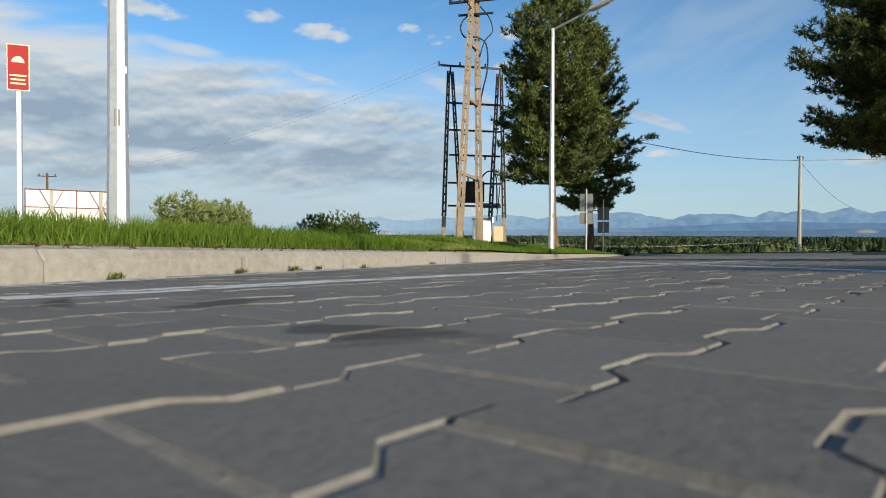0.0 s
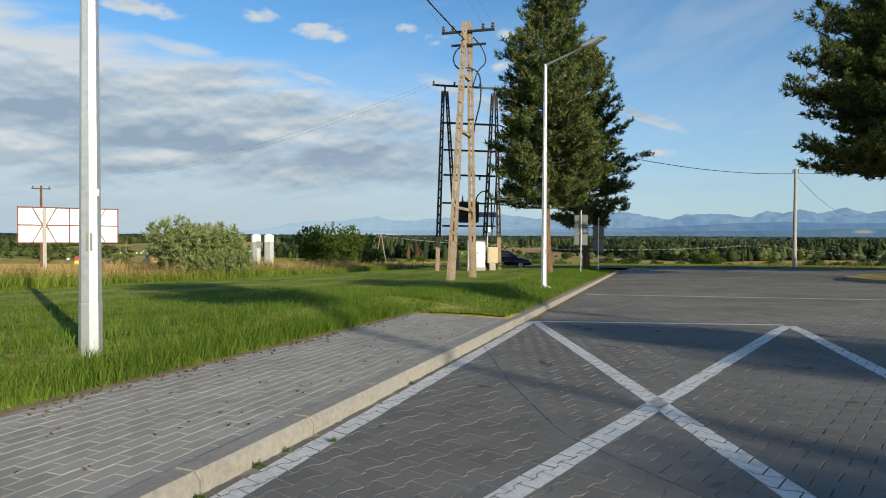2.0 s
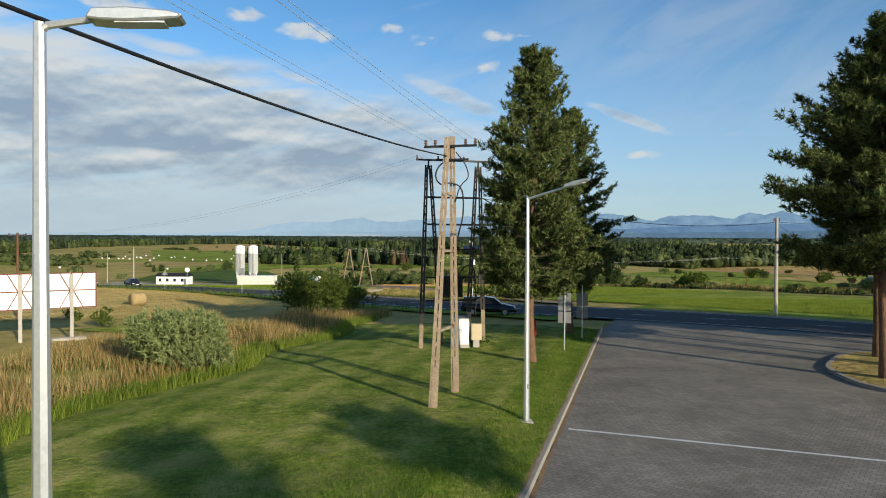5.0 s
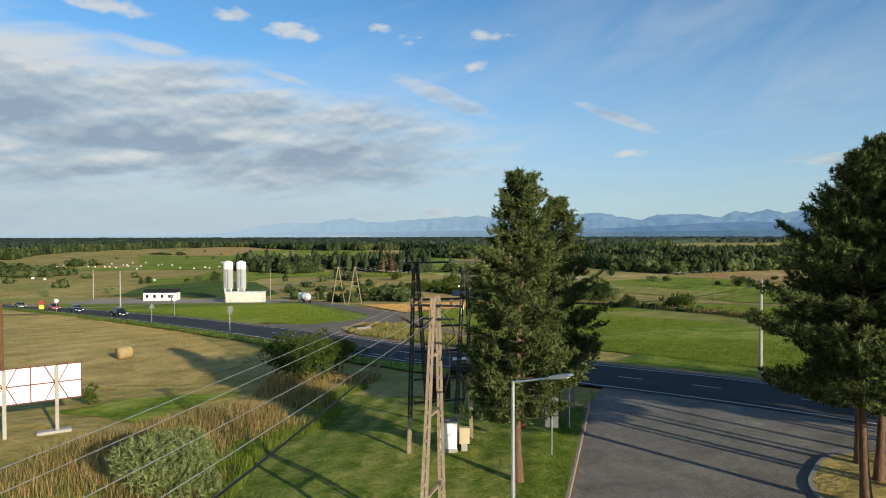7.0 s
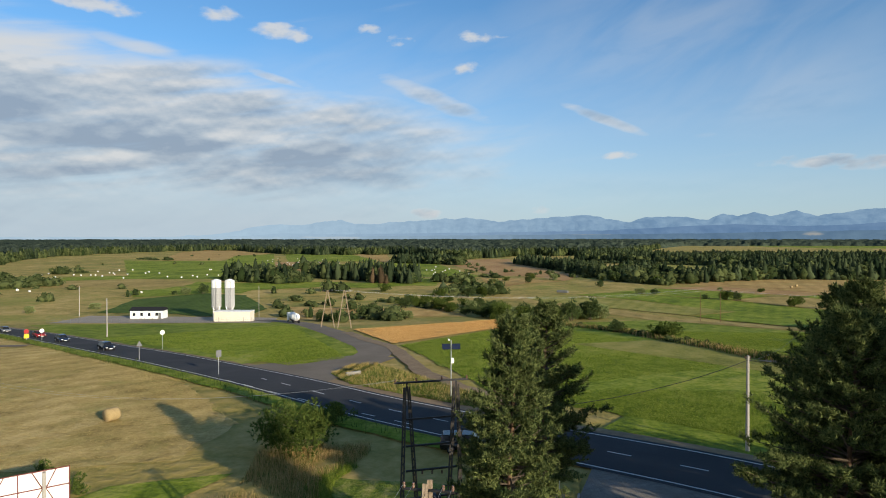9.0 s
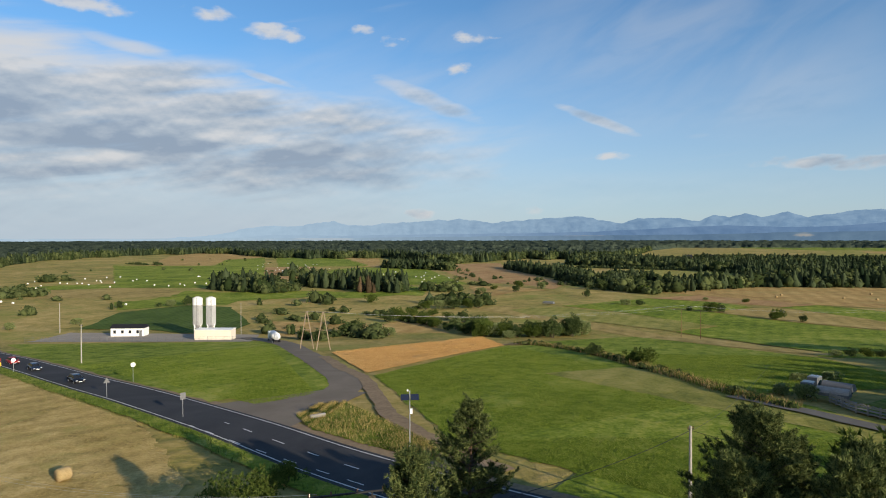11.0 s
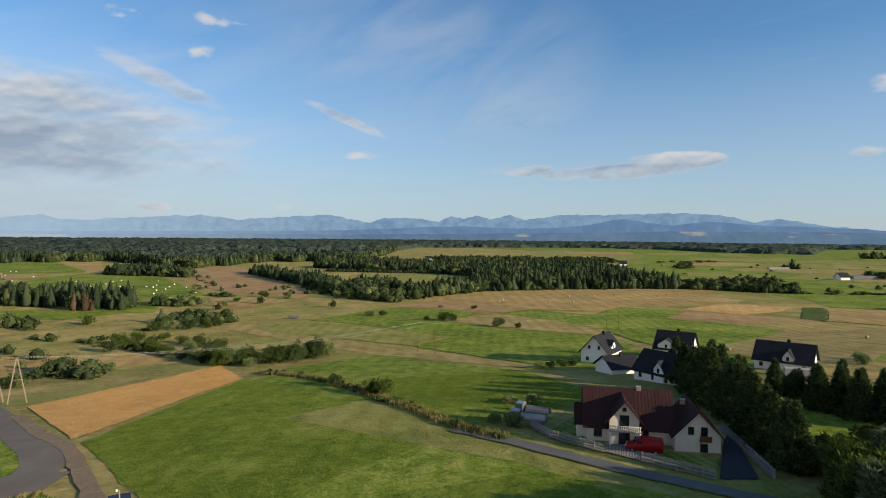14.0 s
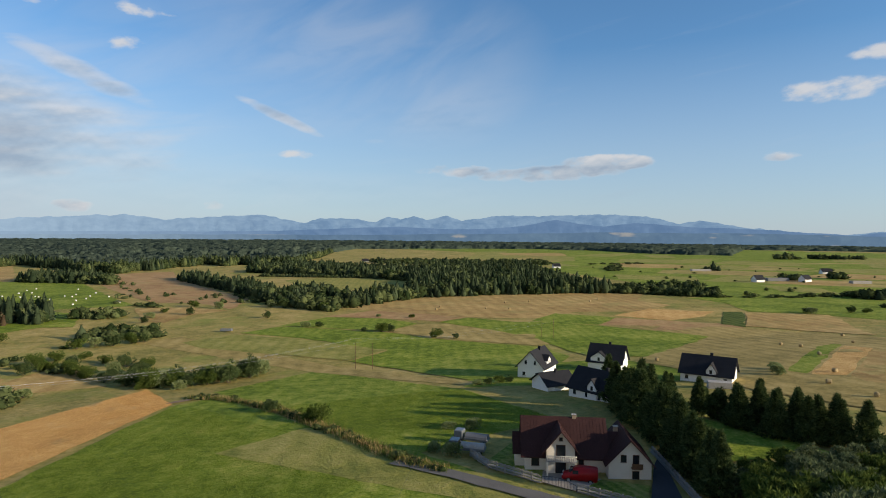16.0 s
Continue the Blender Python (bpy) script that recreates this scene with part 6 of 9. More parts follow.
field_tufts("field_grass", ((3.5, 118), (13.5, 69), (60.3, 90), (41.5, 171.5)), 130000, 0.19, 0.032, M["grass"], "coarse green grass on the field", 101)
field_tufts("field_grass", ((12.5, 72), (31, 50), (72, 20), (60, 66)), 80000, 0.17, 0.03, M["grass"], "coarse green grass on the field", 102)
field_tufts("field_grass", ((62, 92), (104, 96), (110, 139), (58, 150)), 70000, 0.22, 0.036, M["grass"], "coarse green grass on the field", 103)
field_tufts("field_grass", ((-14, 94), (-6, 101), (-28, 184), (-62, 141)), 50000, 0.26, 0.036, M["grass"], "coarse green grass by the side road", 104)
field_tufts("cut_straw", ((-14, 61), (-27, 84), (-110, 172), (-76, 60)), 60000, 0.07, 0.03, M["cut_straw"], "loose cut straw lying on the hay field", 105)
field_tufts("cut_straw", ((-16, 48), (-14, 61.5), (-60, 60.5), (-56, 44)), 20000, 0.07, 0.03, M["cut_straw"], "loose cut straw lying on the hay field", 106)
for quad, sd in ((((-7.0, 85.9), (-4.5, 78.9), (-0.5, 93.6), (-4.4, 92.6)), 120), (((-4.5, 78.9), (3.4, 70.2), (6.4, 79.0), (-0.5, 93.6)), 122), (((3.4, 70.2), (9.6, 64.0), (11.4, 68.2), (6.4, 79.0)), 124)):
    field_tufts("junction_weeds", quad, 3500, 0.45, 0.03, M["weed"], "green weeds at the junction", sd)
    field_tufts("junction_dry_grass", quad, 2200, 0.60, 0.03, M["cut_straw"], "tall tan grass at the junction", sd + 1)
field_tufts("grain_ears", ((2.0, 121), (40, 172), (39, 203), (-8, 160)), 60000, 0.30, 0.03, M["ears"], "ripe ears standing on the grain field", 110)

# dry leaves and bits of litter along the path and the kerb
rl = np.random.RandomState(140)
lu = np.concatenate([rl.uniform(0, 10.3, 260), rl.uniform(0.5, 9, 110)])
lv_ = np.concatenate([-1.70 + np.abs(rl.normal(0, 0.07, 260)), rl.uniform(-1.6, -0.2, 110)])
lx, ly = spot(lu, lv_)
lz = land(lx, ly) + 0.112 + 0.035 * (-lv_ - 0.15)
litter = leaf_mesh("leaf_litter", np.stack([lx, ly, lz], 1), np.tile([1.0, 0.0, 0.05], (len(lx), 1)), 0.028, 2, M["litter"], 141, 0.6)
tagged(litter, "small dry brown leaves scattered on the footpath", "leaves", "", "stuff")

# ---- street furniture ----
def street_lamp(at, turn_arm, label, up=0.0, reach=1.12, rise=0.26, tilt=-0.24):
    root = thing("street_lamp", at, label, "street lamp", group="street lamps")
    bm = bmesh.new()
    rings, sides = [(0.0, 0.088), (0.45, 0.085), (0.46, 0.083), (6.05 + up, 0.044), (6.16 + up, 0.042)], 8
    prev = None
    for z, rad in rings:
        ring = [bm.verts.new((rad * math.cos(6.2832 * (i + 0.5) / sides), rad * math.sin(6.2832 * (i + 0.5) / sides), z)) for i in range(sides)]
        if prev:
            for i in range(sides):
                bm.faces.new((prev[i], prev[(i + 1) % sides], ring[(i + 1) % sides], ring[i]))
        prev = ring
    bm.faces.new(prev)
    part("pole", bm, M["steel"], root)
    part("base_plate", bevelled((0, 0, -0.035), (0.34, 0.34, 0.06), 0.01), M["concrete_grey"], root)
    part("inspection_door", bevelled((0.0735 * math.cos(-1.178), 0.0735 * math.sin(-1.178), 0.95), (0.045, 0.008, 0.14), 0.003, -1.178 + 1.5708), M["greysign"], root)
    part("number_plate", bevelled((0.069 * math.cos(-0.39), 0.069 * math.sin(-0.39), 1.35), (0.045, 0.010, 0.06), 0.002, -0.39 + 1.5708), M["white"], root)
    arm = bmesh.new()
    c, s = math.cos(turn_arm), math.sin(turn_arm)
    tube(arm, (0, 0, 6.10 + up), (c * 0.05, s * 0.05, 6.14 + up), 0.034, 0.034, 8)
    tube(arm, (c * 0.05, s * 0.05, 6.14 + up), (c * (reach + 0.03), s * (reach + 0.03), 6.14 + rise + up), 0.032, 0.028, 8)
    part("arm", arm, M["steel"], root)
    head = bmesh.new()
    prof = [(0.0, -0.03), (0.12, -0.045), (0.30, -0.05), (0.66, -0.03), (0.70, 0.0), (0.60, 0.03), (0.30, 0.055), (0.05, 0.045)]
    prism(head, prof, -0.11, 0.11, "y")
    bmesh.ops.bevel(head, geom=list(head.edges), offset=0.012, segments=1, affect="EDGES")
    bmesh.ops.transform(head, matrix=Matrix.Translation((c * reach, s * reach, 6.15 + rise + up)) @ Euler((0, tilt, turn_arm)).to_matrix().to_4x4(), verts=head.verts[:])
    h = part("lamp_head", head, M["steel"], root)
    lens = bmesh.new()
    box(lens, (0.38, 0, -0.052), (0.36, 0.16, 0.012))
    bmesh.ops.transform(lens, matrix=Matrix.Translation((c * reach, s * reach, 6.15 + rise + up)) @ Euler((0, tilt, turn_arm)).to_matrix().to_4x4(), verts=lens.verts[:])
    part("lens", lens, M["lamp_glass"], h)
    return root


street_lamp(at_ground(-2.45, 5.35), radians(8), "galvanised octagonal street lamp on the lawn by the footpath", 0.16, 0.34, 0.07, -0.07)
street_lamp((3.68, 17.2, -0.2), radians(-42), "galvanised street lamp on the lawn near the kerb")


def assembly_sign():
    gzz = gz(-2.86, 4.75)
    root = thing("safety_sign", (-2.86, 4.75, gzz), "red safety sign with cream half disc on a steel post", "sign", radians(20))
    root.scale = (0.74, 1.0, 1.0)
    c = 1.30 - gzz
    bm = bmesh.new()
    box(bm, (0, 0, c / 2), (0.045, 0.03, c + 0.1))
    bmesh.ops.bevel(bm, geom=list(bm.edges), offset=0.004, segments=1, affect="EDGES")
    part("post", bm, M["steel"], root)
    b = part("board", bevelled((0, -0.022, c), (0.19, 0.008, 0.335), 0.003), M["cream"], root, "red sign board with a cream rim")
    part("field", bevelled((0, -0.028, c), (0.174, 0.005, 0.319), 0.002), M["red"], b)
    half = bmesh.new()
    vs = [half.verts.new((0.053 * math.cos(math.pi * i / 16), -0.0315, c + 0.035 + 0.044 * math.sin(math.pi * i / 16))) for i in range(17)]
    half.faces.new(vs)
    r2 = bmesh.ops.extrude_face_region(half, geom=half.faces[:])
    bmesh.ops.translate(half, vec=(0, 0.002, 0), verts=[v for v in r2["geom"] if isinstance(v, bmesh.types.BMVert)])
    part("half_disc", half, M["cream"], b, "cream half disc")
    for k, w in enumerate((0.14, 0.12, 0.13)):
        part("text_bar", bevelled((0, -0.0315, c - 0.06 - k * 0.029), (w, 0.002, 0.012), 0.0006), M["cream"], b)


assembly_sign()


def ladder_pole(a, b, mat_low, mat_high, name, root, paint_from=None):
    """A concrete pole of two flanges joined by rungs."""
    a, b = Vector(a), Vector(b)
    length = (b - a).length
    ez = (b - a).normalized()
    ex = (Vector((1, -0.15, 0)) - ez * ez.dot(Vector((1, -0.15, 0)))).normalized()
    ey = ez.cross(ex)
    mtx = Matrix.Translation(a) @ Matrix((ex, ey, ez)).transposed().to_4x4()

    def stretch(z0, z1):
        bm = bmesh.new()
        wid = lambda z: 0.098 - 0.028 * z / length
        for sx in (-1, 1):
            for k in range(4):
                p0, p1 = z0 + (z1 - z0) * k / 4, z0 + (z1 - z0) * (k + 1) / 4
                beam(bm, (sx * (wid(p0) - 0.022), 0, p0), (sx * (wid(p1) - 0.022), 0, p1), 0.044, 0.11 - 0.03 * p1 / length)
        z = z0 + 0.25
        while z < z1 - 0.2:
            if z < 1.1 or z > length - 0.7:
                box(bm, (0, 0, z), (2 * wid(z) - 0.06, 0.09, 0.5))
                z += 0.5
            else:
                box(bm, (0, 0, z), (2 * wid(z) - 0.06, 0.08, 0.10))
                z += 0.42
        bmesh.ops.transform(bm, matrix=mtx, verts=bm.verts[:])
        return bm

    if paint_from:
        foot = bmesh.new()
        beam(foot, (0, 0, -0.3), (0, 0, paint_from), 0.196, 0.11)
        bmesh.ops.bevel(foot, geom=foot.edges[:], offset=0.012, segments=1, affect="EDGES")
        bmesh.ops.transform(foot, matrix=mtx, verts=foot.verts[:])
        part("leg_foot", foot, mat_low, root, "bare tan concrete foot")
        part(name, stretch(paint_from, length), mat_high, root, "black tarred concrete leg")
    else:
        part(name, stretch(-0.3, length), mat_low, root)


def insulator(bm, at, up=1):
    p = Vector(at)
    for k, (dz, rr) in enumerate(((0.0, 0.045), (0.05, 0.06), (0.09, 0.04), (0.13, 0.055))):
        tube(bm, p + Vector((0, 0, up * dz)), p + Vector((0, 0, up * (dz + 0.045))), rr, rr * 0.7, 8)


# front pole: two legs leaning together, with crossarm and insulators
F1, F2, FT = Vector((1.13, 18.25, gz(1.13, 18.25))), Vector((1.95, 20.25, gz(1.95, 20.25))), Vector((1.72, 20.0, 8.05))
pole_front = tagged(new("power_pole"), "tan concrete two-legged power pole with crossarm on the lawn", "power pole")
ladder_pole(F1, FT + Vector((-0.10, -0.12, 0)), M["concrete_tan"], None, "leg", pole_front)
ladder_pole(F2, FT + Vector((0.06, 0.06, 0.05)), M["concrete_tan"], None, "leg", pole_front)
bm = bmesh.new()
beam(bm, (0.9, 20.25, 7.78), (2.55, 19.75, 7.78), 0.07, 0.07)
beam(bm, (1.2, 20.15, 7.35), (2.3, 19.85, 7.35), 0.06, 0.06)
part("crossarm", bm, M["darkmetal"], pole_front)
for k, x in enumerate((0.95, 1.25, 2.2, 2.5)):
    bm = bmesh.new()
    insulator(bm, (x, 20.25 - (x - 0.9) * 0.303, 7.82))
    part("insulator", bm, M["porcelain"], pole_front)
for z in (2.2, 4.6, 6.4):
    bm = bmesh.new()
    beam(bm, F1.lerp(FT, z / 8.2), F2.lerp(FT, z / 8.2), 0.10, 0.08)
    part("brace", bm, M["concrete_tan"], pole_front)

# transformer station: two tarred pairs joined by steel bars
station = tagged(new("transformer_station"), "black tarred twin-pole transformer station with bare concrete feet", "transformer")
for feet, top in ((((1.05, 29.9), (2.15, 31.6)), (1.42, 30.9, 8.5)), (((3.35, 30.5), (4.35, 31.9)), (3.95, 31.3, 8.5))):
    for k, (x, y) in enumerate(feet):
        ladder_pole((x, y, gz(x, y)), Vector(top) + Vector(((-0.09 if k == 0 else 0.09), 0.1 * k, 0)), M["concrete_tan"], M["concrete_dark"], "leg", station, 1.7)
for z, over in ((8.75, 0.62), (6.9, 0.05), (5.55, 0.05), (4.3, 0.05), (2.9, 0.1), (1.75, 0.1)):
    bm = bmesh.new()
    beam(bm, (1.42 - over, 30.85 - over * 0.15, z), (3.95 + over, 31.3 + over * 0.15, z), 0.09, 0.09)
    if z > 8:
        beam(bm, (1.42, 30.9, 8.3), (1.42, 30.9, 8.75), 0.08, 0.08)
        beam(bm, (3.95, 31.3, 8.3), (3.95, 31.3, 8.75), 0.08, 0.08)
    part("crossbar", bm, M["darkmetal"], station)
for x in (0.85, 1.9, 3.2, 4.5):
    bm = bmesh.new()
    insulator(bm, (x, 30.85 + (x - 1.42) * 0.17, 8.78))
    part("insulator", bm, M["porcelain"], station)
for x in (2.2, 2.7, 3.2):
    bm = bmesh.new()
    insulator(bm, (x, 31.0, 4.25), -1)
    part("fuse", bm, M["porcelain"], station)
tr = part("transformer_tank", bevelled((2.65, 31.1, 2.45), (1.0, 0.7, 1.05), 0.04), M["darkmetal"], station, "dark grey transformer tank")
bm = bmesh.new()
for k in range(9):
    box(bm, (2.24 + k * 0.10, 30.70, 2.42), (0.03, 0.14, 0.8))
part("cooling_fin", bm, M["darkmetal"], tr)
for k in range(3):
    bm = bmesh.new()
    insulator(bm, (2.35 + k * 0.3, 31.1, 2.98))
    tube(bm, (2.35 + k * 0.3, 31.1, 3.1), (2.35 + k * 0.3, 31.1, 3.3), 0.03, 0.02, 8)
    part("bushing", bm, M["porcelain"], tr)


def cable_part(name, pts, rad, mat, parent=None, label=""):
    cu = bpy.data.curves.new(name, "CURVE")
    cu.dimensions, cu.bevel_depth, cu.bevel_resolution = "3D", rad, 1
    sp = cu.splines.new("POLY")
    sp.points.add(len(pts) - 1)
    for p, q in zip(sp.points, pts):
        p.co = (*q, 1)
    tmp = bpy.data.objects.new(name, cu)
    me = bpy.data.meshes.new_from_object(tmp)
    me.materials.clear()
    me.materials.append(mat)
    bpy.data.objects.remove(tmp)
    ob = new(name, me)
    ob.parent = parent
    if label:
        ob["label"] = label
    return ob


def arc(a, b, sag, n=24):
    a, b = np.array(a, float), np.array(b, float)
    return [tuple(a + (b - a) * t - np.array((0, 0, 4 * sag * t * (1 - t)))) for t in np.linspace(0, 1, n + 1)]


loop = [(1.6, 19.9, 7.3), (1.35, 19.8, 7.1), (1.25, 19.8, 6.8), (1.4, 19.85, 6.55), (1.75, 19.95, 6.6), (2.1, 20.05, 6.4), (2.15, 20.1, 5.6), (1.95, 20.15, 4.6), (1.9, 20.2, 3.2)]
cable_part("cable_loop", [tuple(p) for p in np.array(smooth_line(loop, 0.1))], 0.025, M["cable"], pole_front, "black cable loop")
loop = [(1.9, 20.0, 7.6), (2.2, 19.95, 7.2), (2.3, 20.0, 6.8), (2.05, 20.0, 6.5), (1.9, 20.05, 6.0)]
cable_part("cable_loop", [tuple(p) for p in np.array(smooth_line(loop, 0.1))], 0.02, M["cable"], pole_front, "black cable loop")
loop = [(4.15, 31.2, 6.9), (4.6, 31.1, 6.6), (4.65, 31.1, 6.2), (4.3, 31.2, 6.3), (4.1, 31.2, 5.0), (4.0, 31.2, 3.0), (3.8, 31.0, 1.0)]
cable_part("cable_loop", [tuple(p) for p in np.array(smooth_line(loop, 0.1))], 0.03, M["cable"], station, "black cable loop")
loop = [(3.0, 31.0, 2.6), (3.05, 30.9, 3.2), (3.4, 30.9, 3.5), (3.75, 30.9, 3.2), (3.8, 30.9, 1.6)]
cable_part("cable_loop", [tuple(p) for p in np.array(smooth_line(loop, 0.1))], 0.035, M["cable"], station, "black cable loop")

# overhead wires
WIRES = [
    ("overhead_cable", (1.66, 19.95, 7.45), (-11.3, -23.0, 8.0), 1.2, 0.020, "cable"),
    ("overhead_wire", (0.95, 20.23, 7.95), (-12.2, -22.7, 8.6), 0.45, 0.004, "wire"),
    ("overhead_wire", (1.25, 20.14, 7.95), (-11.9, -22.8, 8.6), 0.55, 0.004, "wire"),
    ("overhead_wire", (2.2, 19.85, 7.95), (-10.9, -23.1, 8.6), 0.42, 0.004, "wire"),
    ("overhead_wire", (2.5, 19.77, 7.95), (-10.5, -23.2, 8.6), 0.62, 0.004, "wire"),
    ("overhead_wire", (-16.6, 172.0, 2.2), (106.6, 199.0, -0.6), 2.6, 0.014, "wire"),
    ("overhead_wire", (-14.4, 172.0, 2.2), (108.4, 199.0, -0.6), 2.8, 0.014, "wire"),
    ("overhead_wire", (-10.6, 167.8, 2.4), (111.2, 193.0, -0.4), 2.6, 0.014, "wire"),
    ("overhead_wire", (107.5, 199.0, -0.6), (217.5, 216.0, -3.6), 2.2, 0.014, "wire"),
    ("overhead_wire", (111.2, 193.0, -0.4), (219.0, 209.6, -3.6), 2.2, 0.014, "wire"),
    ("overhead_cable", (4.1, 31.2, 6.9), (29.2, 46.5, 6.3), 0.75, 0.020, "cable"),
    ("overhead_wire", (29.2, 46.5, 6.2), (57.0, 78.0, 4.2), 0.8, 0.014, "cable"),
    ("overhead_wire", (29.2, 46.5, 6.3), (52.0, 20.0, 6.5), 0.8, 0.014, "cable"),
    ("overhead_wire", (0.8, 30.75, 8.9), (-30.5, 50.0, 5.0), 1.1, 0.005, "wire"),
    ("overhead_wire", (1.2, 30.8, 8.9), (-29.5, 50.2, 5.0), 1.1, 0.005, "wire"),
]
for nm, a, b, sag, rad, mt in WIRES:
    ob = cable_part(nm, arc(a, b, sag), rad, M[mt])
    tagged(ob, "thick black overhead cable strung from the power pole" if nm == "overhead_cable" else "thin overhead wire strung between power poles", "wire", "overhead wires")

# cabinets under the station
cab = thing("switch_cabinet", at_ground(2.95, 30.0), "white electrical cabinet on a concrete plinth", "cabinet")
part("plinth", bevelled((0, 0, 0.08), (0.9, 0.5, 0.24), 0.01), M["concrete_grey"], cab)
part("body", bevelled((0, 0, 0.85), (0.85, 0.45, 1.3), 0.015), M["white"], cab)
part("roof", bevelled((0, 0, 1.53), (0.93, 0.53, 0.06), 0.01), M["greysign"], cab)
for sx in (-0.21, 0.21):
    d = part("door", bevelled((sx, -0.235, 0.85), (0.40, 0.02, 1.22), 0.006), M["white"], cab)
    part("handle", bevelled((sx * 0.25, -0.255, 0.9), (0.02, 0.03, 0.12), 0.004), M["darkmetal"], d)
cab = thing("meter_box", at_ground(3.75, 30.0), "beige meter box beside the switch cabinet", "cabinet")
part("leg", bevelled((0, 0, 0.2), (0.3, 0.2, 0.5), 0.01), M["concrete_grey"], cab)
part("body", bevelled((0, 0, 0.78), (0.50, 0.28, 0.78), 0.012), M["beige"], cab)
part("door", bevelled((0, -0.15, 0.78), (0.44, 0.02, 0.70), 0.006), M["beige"], cab)

# traffic signs seen from behind, near the pines
for x, y, boards in ((7.9, 29.2, ((2.35, 0.62, 0.85), (1.60, 0.62, 0.55))), (10.1, 33.8, ((2.2, 0.62, 0.72), (1.45, 0.62, 0.62)))):
    root = thing("traffic_sign", at_ground(x, y), "grey traffic sign seen from its back on a steel post", "sign", radians(-12), "traffic signs")
    bm = bmesh.new()
    tube(bm, (0, 0, -0.1), (0, 0, 3.0), 0.03, 0.03, 10)
    part("post", bm, M["steel"], root)
    for z, w, h in boards:
        part("board", bevelled((0, 0.045, z), (w, 0.02, h), 0.006), M["greysign"], root)
root = thing("red_post", at_ground(7.4, 33.5), "short red marker post on the lawn", "post")
bm = bmesh.new()
tube(bm, (0, 0, 0), (0, 0, 0.85), 0.07, 0.06, 10)
tube(bm, (0, 0, 0.85), (0, 0, 0.92), 0.08, 0.03, 10)
part("body", bm, M["red"], root)


def wood_pole(at, height, label, arm=1.2, rad=0.13, turn=0.0, mat="concrete_grey", name="utility_pole"):
    root = thing(name, at, label, "power pole", turn)
    bm = bmesh.new()
    tube(bm, (0, 0, -0.3), (0, 0, height), rad, rad * 0.65, 10)
    part("pole", bm, M[mat], root)
    if arm:
        bm = bmesh.new()
        beam(bm, (-arm / 2, 0, height - 0.25), (arm / 2, 0, height - 0.25), 0.07, 0.07)
        part("crossarm", bm, M["darkmetal"], root)
        for sx in (-0.42, 0.0, 0.42):
            bm = bmesh.new()
            insulator(bm, (sx * arm, 0, height - 0.22))
            part("insulator", bm, M["porcelain"], root)
    return root


wood_pole(at_ground(29.2, 46.5), 7.75, "grey concrete power pole in the meadow across the road", 0.5, 0.16)
wood_pole(at_ground(-30.0, 50.1), 6.7, "old wooden power pole behind the billboard", 1.3, 0.12, 0.4, "wood")
wood_pole((-11.35, -23.0, float(land(-11.35, -23.0))), 8.0, "concrete power pole behind the start", 1.8, 0.15, 0.6)
for x, y in ((107.5, 199.0), (111.2, 193.0), (217.5, 216.0), (219.0, 209.6)):
    wood_pole((x, y, float(land(x, y))), 9.5, "thin weathered pole in the green field", 0, 0.11, 0.0, "wood")
wood_pole((-63, 146.5, float(land(-63, 146.5))), 9.0, "leaning pole in the meadow", 0.8, 0.15)
wood_pole((-111, 235, float(land(-111, 235))), 11.0, "tall pole at the edge of the maize", 1.2, 0.15)
wood_pole((-45, 226, float(land(-45, 226))), 11.0, "tall thin mast beside the silos", 0, 0.10)
for k, (bx, by) in enumerate(((-15.5, 172.0), (-10.6, 167.8))):
    root = thing("pylon", (bx, by, float(land(bx, by))), "pale concrete A-shaped power pylon in the rough pasture", "pylon", 0, "pylons")
    for sx in (-1.9, 1.9):
        bm = bmesh.new()
        beam(bm, (sx, 0, -0.3), (0.05 * sx, 0, 10.4), 0.22, 0.22)
        part("leg", bm, M["concrete_tan"], root)
    bm = bmesh.new()
    beam(bm, (-0.9, 0, 5.4), (0.9, 0, 5.4), 0.12, 0.12)
    part("tie_bar", bm, M["concrete_tan"], root)
    bm = bmesh.new()
    beam(bm, (-1.4, 0, 10.2), (1.4, 0, 10.2), 0.14, 0.14)
    part("crossarm", bm, M["darkmetal"], root)

# solar lamp by the junction
root = thing("solar_lamp", (7.8, 69.0, float(land(7.8, 69.0))), "steel mast with solar panels and a white box by the junction", "street lamp")
bm = bmesh.new()
tube(bm, (0, 0, -0.1), (0, 0, 6.6), 0.07, 0.05, 10)
part("mast", bm, M["steel"], root)
for sx in (-0.55, 0.55):
    bm = bevelled((0, 0, 0), (0.95, 0.04, 0.75), 0.01)
    bmesh.ops.transform(bm, matrix=Matrix.Translation((sx, -0.1, 5.9)) @ Euler((-0.7, 0, 0)).to_matrix().to_4x4(), verts=bm.verts[:])
    part("solar_panel", bm, M["panel"], root)
part("control_box", bevelled((0.15, -0.12, 4.3), (0.3, 0.22, 0.6), 0.01), M["white"], root)
part("sensor", bevelled((-0.25, 0, 6.65), (0.18, 0.18, 0.22), 0.02), M["white"], root)


